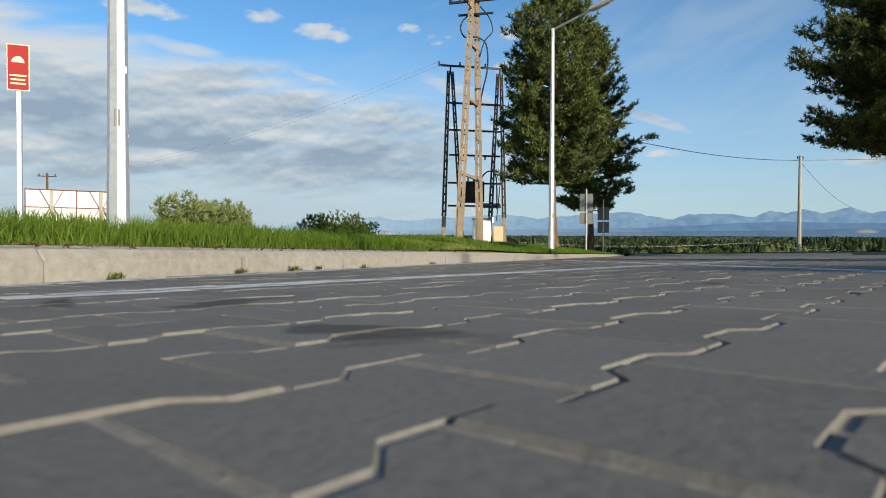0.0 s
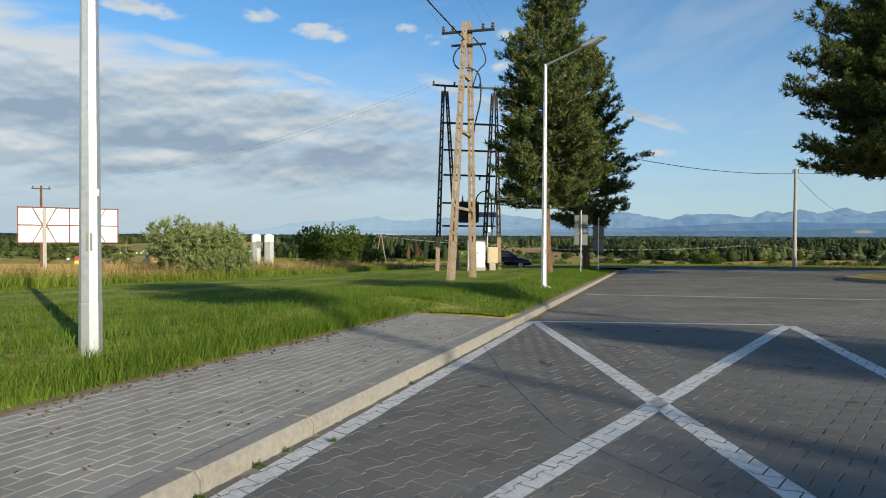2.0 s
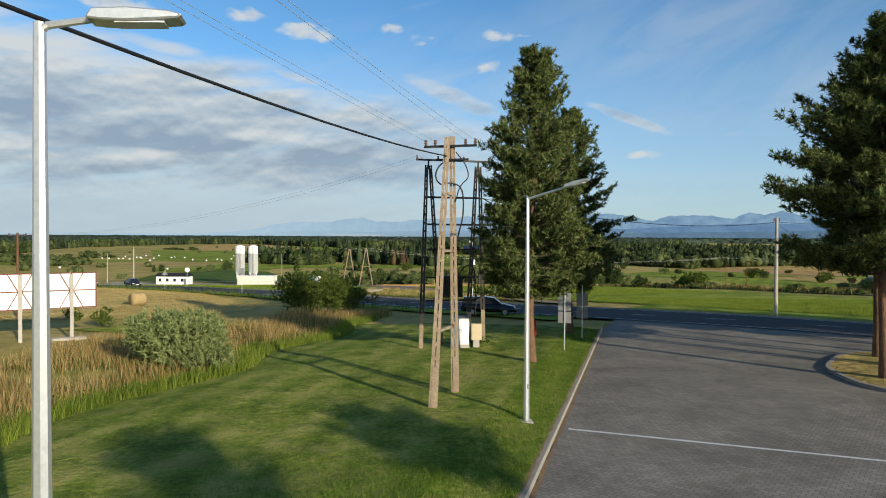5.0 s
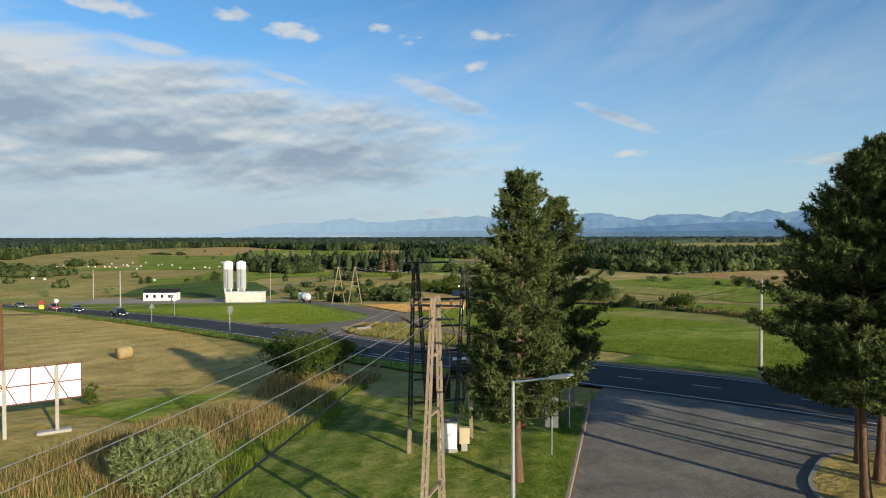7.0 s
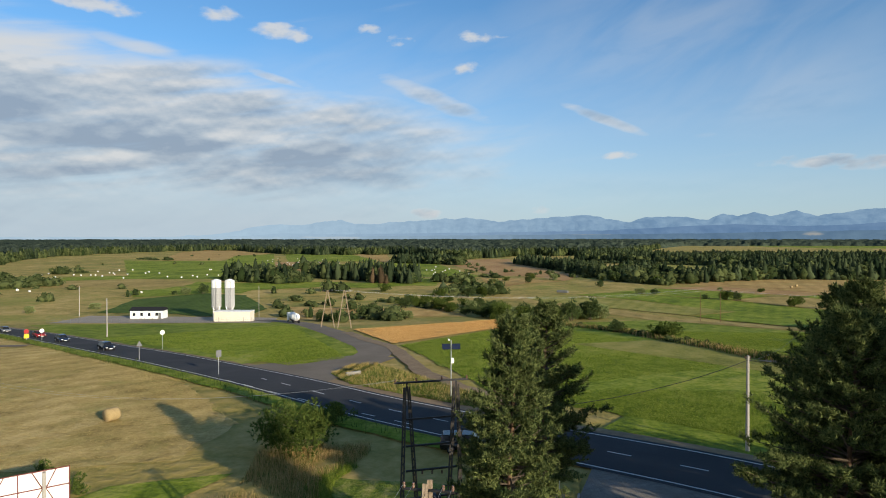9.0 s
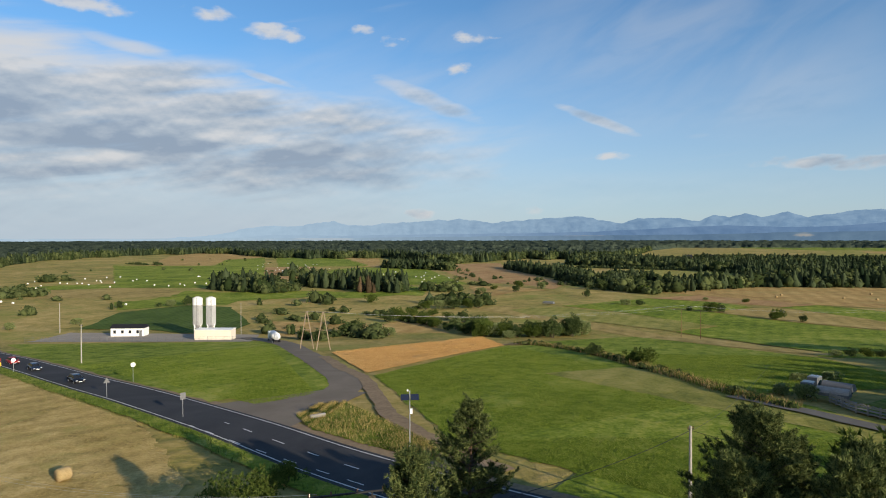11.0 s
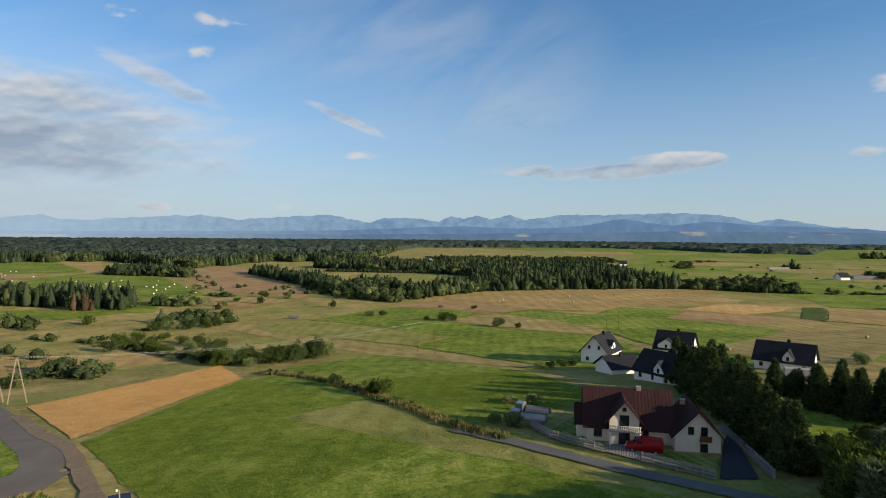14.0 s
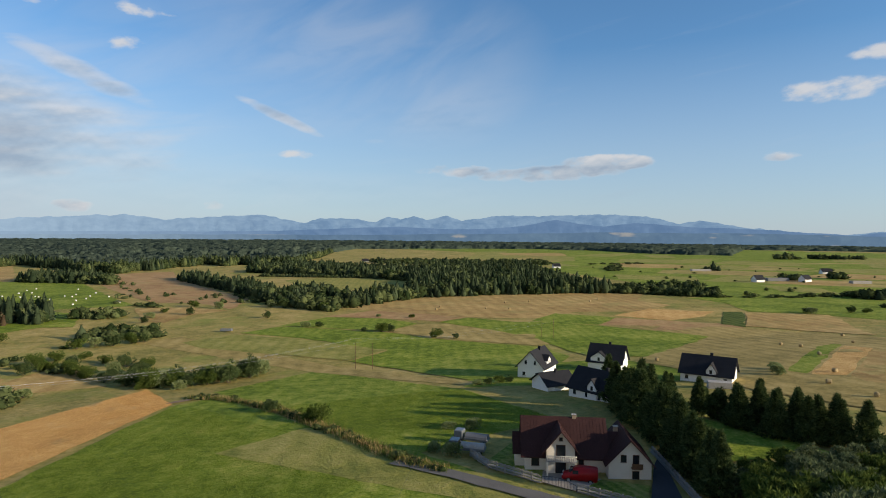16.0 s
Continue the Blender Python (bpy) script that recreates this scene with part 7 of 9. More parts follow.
# billboard seen from behind
def billboard():
    a, b = Vector((-22.2, 35.15)), Vector((-17.95, 37.65))
    d = (b - a)
    turn = math.atan2(d.y, d.x)
    w = d.length
    root = thing("billboard", (a.x, a.y, gz(-20, 36.4)), "blank white billboard with dark red steel frame on grey posts", "billboard", turn)
    z0, z1 = 0.76 - gz(-20, 36.4), 2.76 - gz(-20, 36.4)
    cols, rows_ = 4, 2
    for i in range(cols):
        for j in range(rows_):
            part("panel", bevelled((w * (i + 0.5) / cols, 0, z0 + (z1 - z0) * (j + 0.5) / rows_), (w / cols - 0.012, 0.03, (z1 - z0) / rows_ - 0.012), 0.004), M["white"], root)
    for i in range(cols + 1):
        bm = bmesh.new()
        beam(bm, (w * i / cols, -0.05, z0 - 0.04), (w * i / cols, -0.05, z1 + 0.05), 0.06, 0.06)
        part("frame_upright", bm, M["redsteel"], root)
    for j in range(rows_ + 1):
        bm = bmesh.new()
        z = z0 + (z1 - z0) * j / rows_
        beam(bm, (-0.03, -0.052, z), (w + 0.03, -0.052, z), 0.055, 0.055)
        part("frame_rail", bm, M["redsteel"], root)
    for px in (1.25, 3.7):
        bm = bmesh.new()
        beam(bm, (px, -0.20, -0.25), (px, -0.20, z1 - 0.05), 0.18, 0.18)
        post = part("post", bm, M["concrete_grey"], root)
        bm = bmesh.new()
        for s in (-1, 1):
            zc = (z0 + z1) / 2
            beam(bm, (px + s * 0.58, -0.09, z1), (px + s * 0.08, -0.12, zc), 0.045, 0.045)
            beam(bm, (px + s * 0.58, -0.09, z0), (px + s * 0.08, -0.12, zc), 0.045, 0.045)
        part("brace", bm, M["redsteel"], post, "red diagonal brace")
    part("footing", bevelled((3.55, -0.2, 0.02), (1.7, 0.6, 0.26), 0.03), M["concrete_grey"], root)


billboard()

# ---- hay bales ----
def bale_mesh():
    bm = bmesh.new()
    n, m = 24, 8
    rings = []
    for k in range(m + 1):
        x = -0.6 + 1.2 * k / m
        rr = 0.64 * (0.93 if k in (0, m) else 1.0)
        rings.append([bm.verts.new((x, rr * (1 + 0.03 * noise.noise(Vector((x * 3, i * 0.7, 1)))) * math.cos(6.2832 * i / n), 0.62 + rr * (1 + 0.03 * noise.noise(Vector((x * 3, i * 0.7, 5)))) * math.sin(6.2832 * i / n))) for i in range(n)])
    for k in range(m):
        for i in range(n):
            bm.faces.new((rings[k][i], rings[k][(i + 1) % n], rings[k + 1][(i + 1) % n], rings[k + 1][i]))
    bm.faces.new(rings[0])
    bm.faces.new(rings[-1])
    return bm


bale = thing("hay_bale", (-26.5, 63.2, float(land(-26.5, 63.2)) + 0.06), "round tan straw bale lying on the cut field", "bale", radians(55), "hay bales")
b0 = part("roll", bale_mesh(), M["straw"], bale, smooth=True)
for x, y, tz in ((251, 351, 0), (272, 326, 40), (285, 317, 80), (332, 347, 10), (351, 345, 60), (373, 322, 30), (273, 121, 100), (180, 61, 20), (211, 83, 70), (190, 76, 130), (275, 130, 0), (197, 136, 50), (240, 340, 80), (310, 350, 15), (392, 330, 60), (300, 112, 20), (330, 128, 90), (250, 104, 40)):
    copy_thing(bale, pose(x, y, float(land(x, y)) + 0.2, 0, 0, tz))
wrapped = thing("wrapped_bale", (-203, 360, float(land(-203, 360)) + 0.2), "white plastic-wrapped silage bale on the green field", "bale", 0, "wrapped bales")
part("roll", bale_mesh(), M["render"], wrapped, smooth=True)
rb = np.random.RandomState(77)
spots_ = np.concatenate([scatter(((-255, 452), (-115, 452), (-95, 625), (-290, 610)), 20, rb, 0.9), scatter(((-5, 470), (65, 500), (65, 690), (-30, 690)), 16, rb, 0.9), scatter(((-115, 650), (-50, 620), (-70, 900), (-180, 1000)), 26, rb, 0.9), scatter(((-190, 350), (-100, 340), (-90, 380), (-200, 390)), 26, rb, 0.9)])
for x, y in spots_[rb.rand(len(spots_)) < 0.5]:
    copy_thing(wrapped, pose(x, y, float(land(x, y)) + 0.25, 0, 0, rb.uniform(0, 180)) @ Matrix.Scale(0.8, 4))

# ---- vehicles ----
def wheel(parent, x, y, rad=0.31, wid=0.2):
    bm = bmesh.new()
    tube(bm, (x - wid / 2, y, rad), (x + wid / 2, y, rad), rad, rad, 16)
    bmesh.ops.bevel(bm, geom=[e for e in bm.edges if abs(e.verts[0].co.x - e.verts[1].co.x) < 1e-5], offset=0.03, segments=1, affect="EDGES")
    w = part("wheel", bm, M["tyre"], parent)
    bm = bmesh.new()
    s = 1 if x > 0 else -1
    tube(bm, (x + s * wid * 0.45, y, rad), (x + s * (wid / 2 + 0.012), y, rad), rad * 0.66, rad * 0.6, 12)
    part("rim", bm, M["rim"], w)


def car(at, turn, paint, label, estate=False, group="cars"):
    """A car, nose towards +y."""
    root = thing("car", at, label, "car", turn, group)
    L2 = 2.2
    rear = -1.95 if estate else -1.35
    low = [(-L2, 0.32), (L2 - 0.05, 0.30), (L2, 0.52), (L2 - 0.12, 0.70), (1.15, 0.90), (0.9, 0.93), (-L2 + 0.15, 0.95), (-L2, 0.80)]
    bm = bmesh.new()
    prism(bm, low, -0.86, 0.86, "x")
    bmesh.ops.bevel(bm, geom=list(bm.edges), offset=0.07, segments=2, affect="EDGES")
    part("body", bm, paint, root, smooth=True)
    bm = bmesh.new()
    prism(bm, [(1.15, 0.88), (0.45, 1.40), (-0.2, 1.46), (rear, 1.42), (rear - (0.22 if estate else 0.65), 0.92)], -0.72, 0.72, "x")
    for v in bm.verts:
        if v.co.z > 1.2:
            v.co.x *= 0.84
    bmesh.ops.bevel(bm, geom=list(bm.edges), offset=0.04, segments=1, affect="EDGES")
    part("window_band", bm, M["glass"], root)
    bm = bmesh.new()
    prism(bm, [(0.5, 1.42), (-0.2, 1.49), (rear, 1.45), (rear - 0.04, 1.42)], -0.60, 0.60, "x")
    bmesh.ops.bevel(bm, geom=list(bm.edges), offset=0.012, segments=1, affect="EDGES")
    part("roof", bm, paint, root)
    for sx in (-0.80, 0.80):
        for y in (-1.32, 1.32):
            wheel(root, sx, y)
        part("headlight", bevelled((sx * 0.80, L2 - 0.09, 0.66), (0.34, 0.12, 0.13), 0.03), M["lamp_glass"], root)
        part("tail_light", bevelled((sx * 0.86, -L2 + 0.05, 0.80), (0.22, 0.10, 0.18), 0.03), M["tail"], root)
        part("mirror", bevelled((sx * 1.12, 0.78, 0.98), (0.20, 0.10, 0.13), 0.03), paint, root)
    part("bumper", bevelled((0, L2 - 0.03, 0.42), (1.5, 0.14, 0.2), 0.04), M["darkmetal"], root)
    part("number_plate", bevelled((0, L2 + 0.045, 0.45), (0.5, 0.02, 0.11), 0.004), M["white"], root)
    return root


def on_land(x, y, lift=0.18):
    return (x, y, float(land(x, y)) + lift)


car(on_land(7.0, 49.5, 0.12), radians(-98), M["car_black"], "black estate car parked beyond the pines", True)
car(on_land(-50.6, 117.5), radians(-137), M["car_black"], "black car driving on the main road")
car(on_land(-67.5, 136.0), radians(-137), M["car_blue"], "dark blue car driving on the main road")
car(on_land(-78.5, 148.0), radians(-137), M["red"], "red car driving on the main road")
car(on_land(-97.5, 168.0), radians(-138), M["car_grey"], "dark grey car driving on the main road")

# road signs beside the main road
def round_sign(at, label, shape, turn, h=2.3):
    root = thing("road_sign", at, label, "sign", turn, "road signs")
    bm = bmesh.new()
    tube(bm, (0, 0, -0.2), (0, 0, h), 0.035, 0.035, 8)
    part("post", bm, M["steel"], root)
    bm = bmesh.new()
    if shape == "round":
        tube(bm, (0, -0.06, h), (0, -0.035, h), 0.42, 0.42, 20)
        part("board", bm, M["white"], root)
    elif shape == "triangle":
        prism(bm, [(-0.5, h - 0.25), (0.5, h - 0.25), (0, h + 0.6)], -0.06, -0.035, "y")
        part("board", bm, M["greysign"], root)
    else:
        box(bm, (0, -0.05, h), (0.75, 0.025, 0.95))
        part("board", bm, M["greysign"], root)


round_sign(on_land(-22.6, 87.3, 0.05), "grey rectangular road sign on a post by the road", "square", 0.7, 3.0)
round_sign(on_land(-39.2, 103.0, 0.05), "grey triangular road sign on a post by the road", "triangle", 0.7, 2.6)
round_sign(on_land(-40.5, 117.0, 0.05), "white round road sign on a post in the meadow", "round", 0.5, 3.2)
round_sign(on_land(-70.5, 134.0, 0.05), "white round road sign on a post by the road", "round", 0.5, 2.6)
root = thing("work_sign", on_land(-76.0, 138.5, 0.1), "red and yellow roadworks sign beside the road", "sign", 0.6)
bm = bmesh.new()
tube(bm, (0, -0.05, 2.1), (0, 0.0, 2.1), 0.48, 0.48, 18)
part("disc", bm, M["red"], root)
part("panel", bevelled((0, 0, 1.1), (0.9, 0.05, 0.9), 0.01), M["yellow"], root)
bm = bmesh.new()
tube(bm, (0, 0.05, -0.1), (0, 0.05, 2.4), 0.04, 0.04, 8)
part("post", bm, M["steel"], root)
root = thing("concrete_block", on_land(-4.0, 84.5, 0.1), "pale concrete culvert block in the verge", "block", 0.5)
part("block", bevelled((0, 0, 0.25), (2.2, 0.4, 0.6), 0.04), M["kerb"], root)

# ---- silo plant ----
def silo(x, y):
    root = thing("silo", on_land(x, y, 0.1), "tall white steel silo on a braced frame", "silo", 0.25, "silos")
    bm = bmesh.new()
    tube(bm, (0, 0, 4.4), (0, 0, 13.2), 1.55, 1.55, 20)
    for k in range(20):
        a = 6.2832 * (k + 0.5) / 20
        beam(bm, (1.56 * math.cos(a), 1.56 * math.sin(a), 4.5), (1.56 * math.cos(a), 1.56 * math.sin(a), 11.2), 0.12, 0.10)
    part("tank", bm, M["silo"], root, "ribbed grey steel tank")
    bm = bmesh.new()
    tube(bm, (0, 0, 11.2), (0, 0, 13.6), 1.62, 1.62, 20)
    tube(bm, (0, 0, 13.6), (0, 0, 14.1), 1.62, 0.5, 20)
    part("cap", bm, M["white"], root, "white cap with a low cone")
    bm = bmesh.new()
    tube(bm, (0, 0, 2.6), (0, 0, 4.4), 0.35, 1.5, 16)
    part("hopper", bm, M["silo"], root)
    for k in range(4):
        a = 0.785 + k * 1.5708
        b = a + 1.5708
        bm = bmesh.new()
        beam(bm, (1.5 * math.cos(a), 1.5 * math.sin(a), -0.2), (1.5 * math.cos(a), 1.5 * math.sin(a), 4.8), 0.22, 0.22)
        part("leg", bm, M["white"], root)
        bm = bmesh.new()
        beam(bm, (1.5 * math.cos(a), 1.5 * math.sin(a), 0.3), (1.5 * math.cos(b), 1.5 * math.sin(b), 4.4), 0.10, 0.10)
        beam(bm, (1.5 * math.cos(b), 1.5 * math.sin(b), 0.3), (1.5 * math.cos(a), 1.5 * math.sin(a), 4.4), 0.10, 0.10)
        part("brace", bm, M["white"], root)
    bm = bmesh.new()
    for s in (-0.25, 0.25):
        tube(bm, (s, -1.75, 0), (s, -1.75, 13.6), 0.04, 0.04, 6)
    for k in range(30):
        tube(bm, (-0.25, -1.75, 0.4 + k * 0.45), (0.25, -1.75, 0.4 + k * 0.45), 0.025, 0.025, 5)
    part("ladder", bm, M["greysign"], root)


silo(-57.5, 217.0)
silo(-52.8, 216.0)
root = thing("loading_shed", on_land(-50.0, 210.5, 0.1), "low windowless cream shed in front of the silos", "shed", -0.1)
part("body", bevelled((0, 0, 1.6), (12.0, 5.0, 3.4), 0.05), M["offwhite"], root)
part("roof", bevelled((0, 0, 3.38), (12.3, 5.3, 0.16), 0.03), M["white"], root)
root = thing("site_office", on_land(-83.0, 225.5, 0.1), "low white site office with a grey roof", "building", -0.05)
part("body", bevelled((0, 0, 1.4), (11.2, 4.5, 2.9), 0.03), M["white"], root)
bm = bmesh.new()
prism(bm, [(-2.7, 2.85), (2.7, 2.85), (0, 4.0)], -5.9, 5.9, "x")
part("roof", bm, M["tile_dark"], root)
for k in range(4):
    wnd = part("window", bevelled((-4.2 + k * 2.6, -2.26, 1.55), (0.9, 0.06, 1.1), 0.01), M["glass"], root)
part("door", bevelled((5.0 - 0.4, -2.27, 1.05), (0.9, 0.06, 2.1), 0.01), M["greysign"], root)
tanker = thing("tank_truck", on_land(-28.5, 196.5, 0.16), "white tank truck parked on the side road", "truck", radians(22))
bm = bmesh.new()
tube(bm, (0, -4.2, 2.1), (0, 1.6, 2.1), 1.15, 1.15, 18)
bmesh.ops.bevel(bm, geom=[e for e in bm.edges if abs(e.verts[0].co.y - e.verts[1].co.y) < 1e-5], offset=0.25, segments=2, affect="EDGES")
part("tank", bm, M["white"], tanker, smooth=True)
part("cab", bevelled((0, 2.9, 1.7), (2.3, 1.9, 2.5), 0.18, 0, 2), M["white"], tanker)
part("windscreen", bevelled((0, 3.82, 2.15), (2.0, 0.10, 0.9), 0.05), M["glass"], tanker)
part("chassis", bevelled((0, -0.5, 0.85), (1.1, 8.2, 0.3), 0.04), M["darkmetal"], tanker)
for y in (-3.4, -2.2, 2.9):
    for sx in (-1.0, 1.0):
        wheel(tanker, sx, y, 0.5, 0.32)
fence = thing("mesh_fence", on_land(-110, 211, 0), "thin steel mesh fence along the plant yard", "fence")
for k in range(27):
    x, y = 2.7 * k, -0.35 * k
    bm = bmesh.new()
    dzz = float(land(-110 + x, 211 + y) - land(-110, 211))
    tube(bm, (x, y, dzz - 0.1), (x, y, dzz + 1.7), 0.04, 0.04, 6)
    part("fence_post", bm, M["greysign"], fence)
    if k:
        bm = bmesh.new()
        for q in (0.4, 0.95, 1.5):
            tube(bm, (x - 2.7, y + 0.35, pz + q), (x, y, dzz + q), 0.018, 0.018, 4, False)
        part("fence_wire", bm, M["greysign"], fence)
    pz = dzz


# ---- houses ----
FX, FY = Vector((0.52, -0.854)), Vector((0.854, 0.52))
FRONT = math.atan2(-0.854, 0.52)


def gable_body(bm, x0, x1, y0, y1, eave, ridge, along_x):
    """Walls with two gables; the ridge runs along x or along y."""
    if along_x:
        prism(bm, [(y0, -0.4), (y1, -0.4), (y1, eave), ((y0 + y1) / 2, ridge), (y0, eave)], x0, x1, "x")
    else:
        prism(bm, [(x0, -0.4), (x1, -0.4), (x1, eave), ((x0 + x1) / 2, ridge), (x0, eave)], y0, y1, "y")


def gable_roof(x0, x1, y0, y1, eave, ridge, along_x, over=0.6, thick=0.16):
    bm = bmesh.new()
    a, b = (y0, y1) if along_x else (x0, x1)
    m = (a + b) / 2
    slope = (ridge - eave) / (m - a)
    pts = [(a - over, eave - over * slope + 0.03), (m, ridge + 0.03), (b + over, eave - over * slope + 0.03), (b + over, eave - over * slope + 0.03 + thick), (m, ridge + thick + 0.05), (a - over, eave - over * slope + 0.03 + thick)]
    if along_x:
        prism(bm, pts, x0 - over, x1 + over, "x")
    else:
        prism(bm, pts, y0 - over, y1 + over, "y")
    return bm


def roof_seams(x0, x1, y0, y1, eave, ridge, along_x, over=0.6, step=0.55):
    """Standing ribs of a metal roof."""
    bm = bmesh.new()
    a, b = (y0, y1) if along_x else (x0, x1)
    m = (a + b) / 2
    slope = (ridge - eave) / (m - a)
    p0, p1 = (x0, x1) if along_x else (y0, y1)
    s = p0 - over + 0.1
    while s < p1 + over:
        for e in (a - over, b + over):
            q0, q1 = (e, eave - over * slope + 0.20), (m, ridge + 0.22)
            if along_x:
                beam(bm, (s, q0[0], q0[1]), (s, q1[0], q1[1]), 0.05, 0.04)
            else:
                beam(bm, (q0[0], s, q0[1]), (q1[0], s, q1[1]), 0.05, 0.04)
        s += step
    return bm


def window_at(root, x, y, z, w, h, face="front", frame_mat="white", name="window"):
    """A window set in the front (-y) or on a side (x)."""
    if face == "front":
        fr = part(name, bevelled((x, y - 0.02, z), (w, 0.10, h), 0.01), M[frame_mat], root)
        part("pane", bevelled((x, y - 0.065, z), (w - 0.16, 0.03, h - 0.16), 0.005), M["glass"], fr)
        part("sill", bevelled((x, y - 0.10, z - h / 2 - 0.03), (w + 0.12, 0.16, 0.05), 0.008), M["concrete_grey"], fr)
    else:
        s = -1 if face == "left" else 1
        fr = part(name, bevelled((x + s * 0.02, y, z), (0.10, w, h), 0.01), M[frame_mat], root)
        part("pane", bevelled((x + s * 0.065, y, z), (0.03, w - 0.16, h - 0.16), 0.005), M["glass"], fr)


def farmhouse():
    root = thing("farmhouse", (73.6, 72.7, -2.35), "cream farmhouse with brown sheet-metal roofs and a balcony gable", "house", FRONT + radians(18))
    R = M["tile_brown"]
    bm = bmesh.new()
    gable_body(bm, 0, 13.0, 1.6, 11.0, 3.0, 7.6, True)
    part("wall", bm, M["offwhite"], root)
    rf = part("roof", gable_roof(0, 13.0, 1.6, 11.0, 3.0, 7.6, True, 0.7), R, root)
    part("seam", roof_seams(0, 13.0, 1.6, 11.0, 3.0, 7.6, True, 0.7), R, rf)
    bm = bmesh.new()
    gable_body(bm, 3.4, 7.9, 0.0, 6.3, 4.4, 7.1, False)
    part("wall", bm, M["offwhite"], root)
    rf = part("roof", gable_roof(3.4, 7.9, 0.0, 6.3, 4.4, 7.1, False, 0.75), R, root)
    part("seam", roof_seams(3.4, 7.9, 0.0, 6.3, 4.4, 7.1, False, 0.75), R, rf)
    bm = bmesh.new()
    gable_body(bm, 13.0, 19.6, -1.2, 9.0, 2.9, 6.4, False)
    part("wall", bm, M["offwhite"], root)
    rf = part("roof", gable_roof(13.0, 19.6, -1.2, 9.0, 2.9, 6.4, False, 0.6), R, root)
    part("seam", roof_seams(13.0, 19.6, -1.2, 9.0, 2.9, 6.4, False, 0.6), R, rf)
    bm = bmesh.new()
    gable_body(bm, 10.6, 14.0, 2.2, 8.0, 2.9, 5.6, True)
    part("wall", bm, M["offwhite"], root)
    part("roof", gable_roof(10.6, 16.0, 2.2, 8.0, 2.9, 5.7, True, 0.4), R, root)
    bm = bmesh.new()
    gable_body(bm, -1.6, 0.2, 3.6, 9.0, 2.4, 4.6, True)
    part("wall", bm, M["offwhite"], root)
    part("roof", gable_roof(-1.6, 0.2, 3.6, 9.0, 2.4, 4.8, True, 0.4), R, root)
    bal = part("balcony", bevelled((5.65, -0.75, 2.75), (4.7, 1.5, 0.16), 0.02), M["concrete_grey"], root)
    for k in range(17):
        bm = bmesh.new()
        x = 3.4 + k * 0.28
        tube(bm, (x, -1.42, 2.83), (x, -1.42, 3.15), 0.05, 0.08, 6)
        tube(bm, (x, -1.42, 3.15), (x, -1.42, 3.55), 0.08, 0.05, 6)
        part("baluster", bm, M["offwhite"], bal)
    part("handrail", bevelled((5.65, -1.42, 3.60), (4.8, 0.14, 0.12), 0.02), M["offwhite"], bal)
    for x in (3.45, 7.85):
        bm = bmesh.new()
        tube(bm, (x, -1.35, -0.2), (x, -1.35, 2.7), 0.14, 0.12, 10)
        part("column", bm, M["offwhite"], root)
    window_at(root, 5.65, 0, 3.95, 1.5, 2.1, "front", "wood", "balcony_door")
    window_at(root, 5.65, 0, 1.15, 1.7, 2.3, "front", "wood", "patio_door")
    window_at(root, 5.65, 0, 5.9, 0.6, 0.6, "front", "wood")
    window_at(root, 1.7, 1.6, 1.6, 1.3, 1.4, "front", "wood")
    window_at(root, 9.1, 1.6, 1.6, 0.9, 1.5, "front", "wood")
    window_at(root, 15.3, -1.2, 3.6, 0.9, 1.2, "front", "wood")
    window_at(root, 17.2, -1.2, 3.3, 1.0, 1.9, "front", "wood", "balcony_door")
    window_at(root, 17.2, -1.2, 1.05, 1.1, 1.3, "front", "wood")
    window_at(root, 0, 5.5, 1.6, 1.1, 1.3, "left", "wood")
    b2 = part("balcony", bevelled((17.3, -1.6, 2.25), (1.7, 0.8, 0.12), 0.02), M["wood"], root)
    part("railing", bevelled((17.3, -1.95, 2.7), (1.7, 0.06, 0.75), 0.02), M["wood"], b2)
    for x, y, z in ((8.4, 6.3, 7.9), (15.2, 5.5, 6.4)):
        ch = part("chimney", bevelled((x, y, z - 0.3), (0.7, 0.6, 1.2), 0.02), M["concrete_tan"], root)
        part("chimney_cap", bevelled((x, y, z + 0.33), (0.85, 0.75, 0.08), 0.01), M["concrete_grey"], ch)
    part("plinth", bevelled((16.3, -1.25, 0.0), (6.7, 0.12, 0.7), 0.02), M["concrete_grey"], root)


farmhouse()


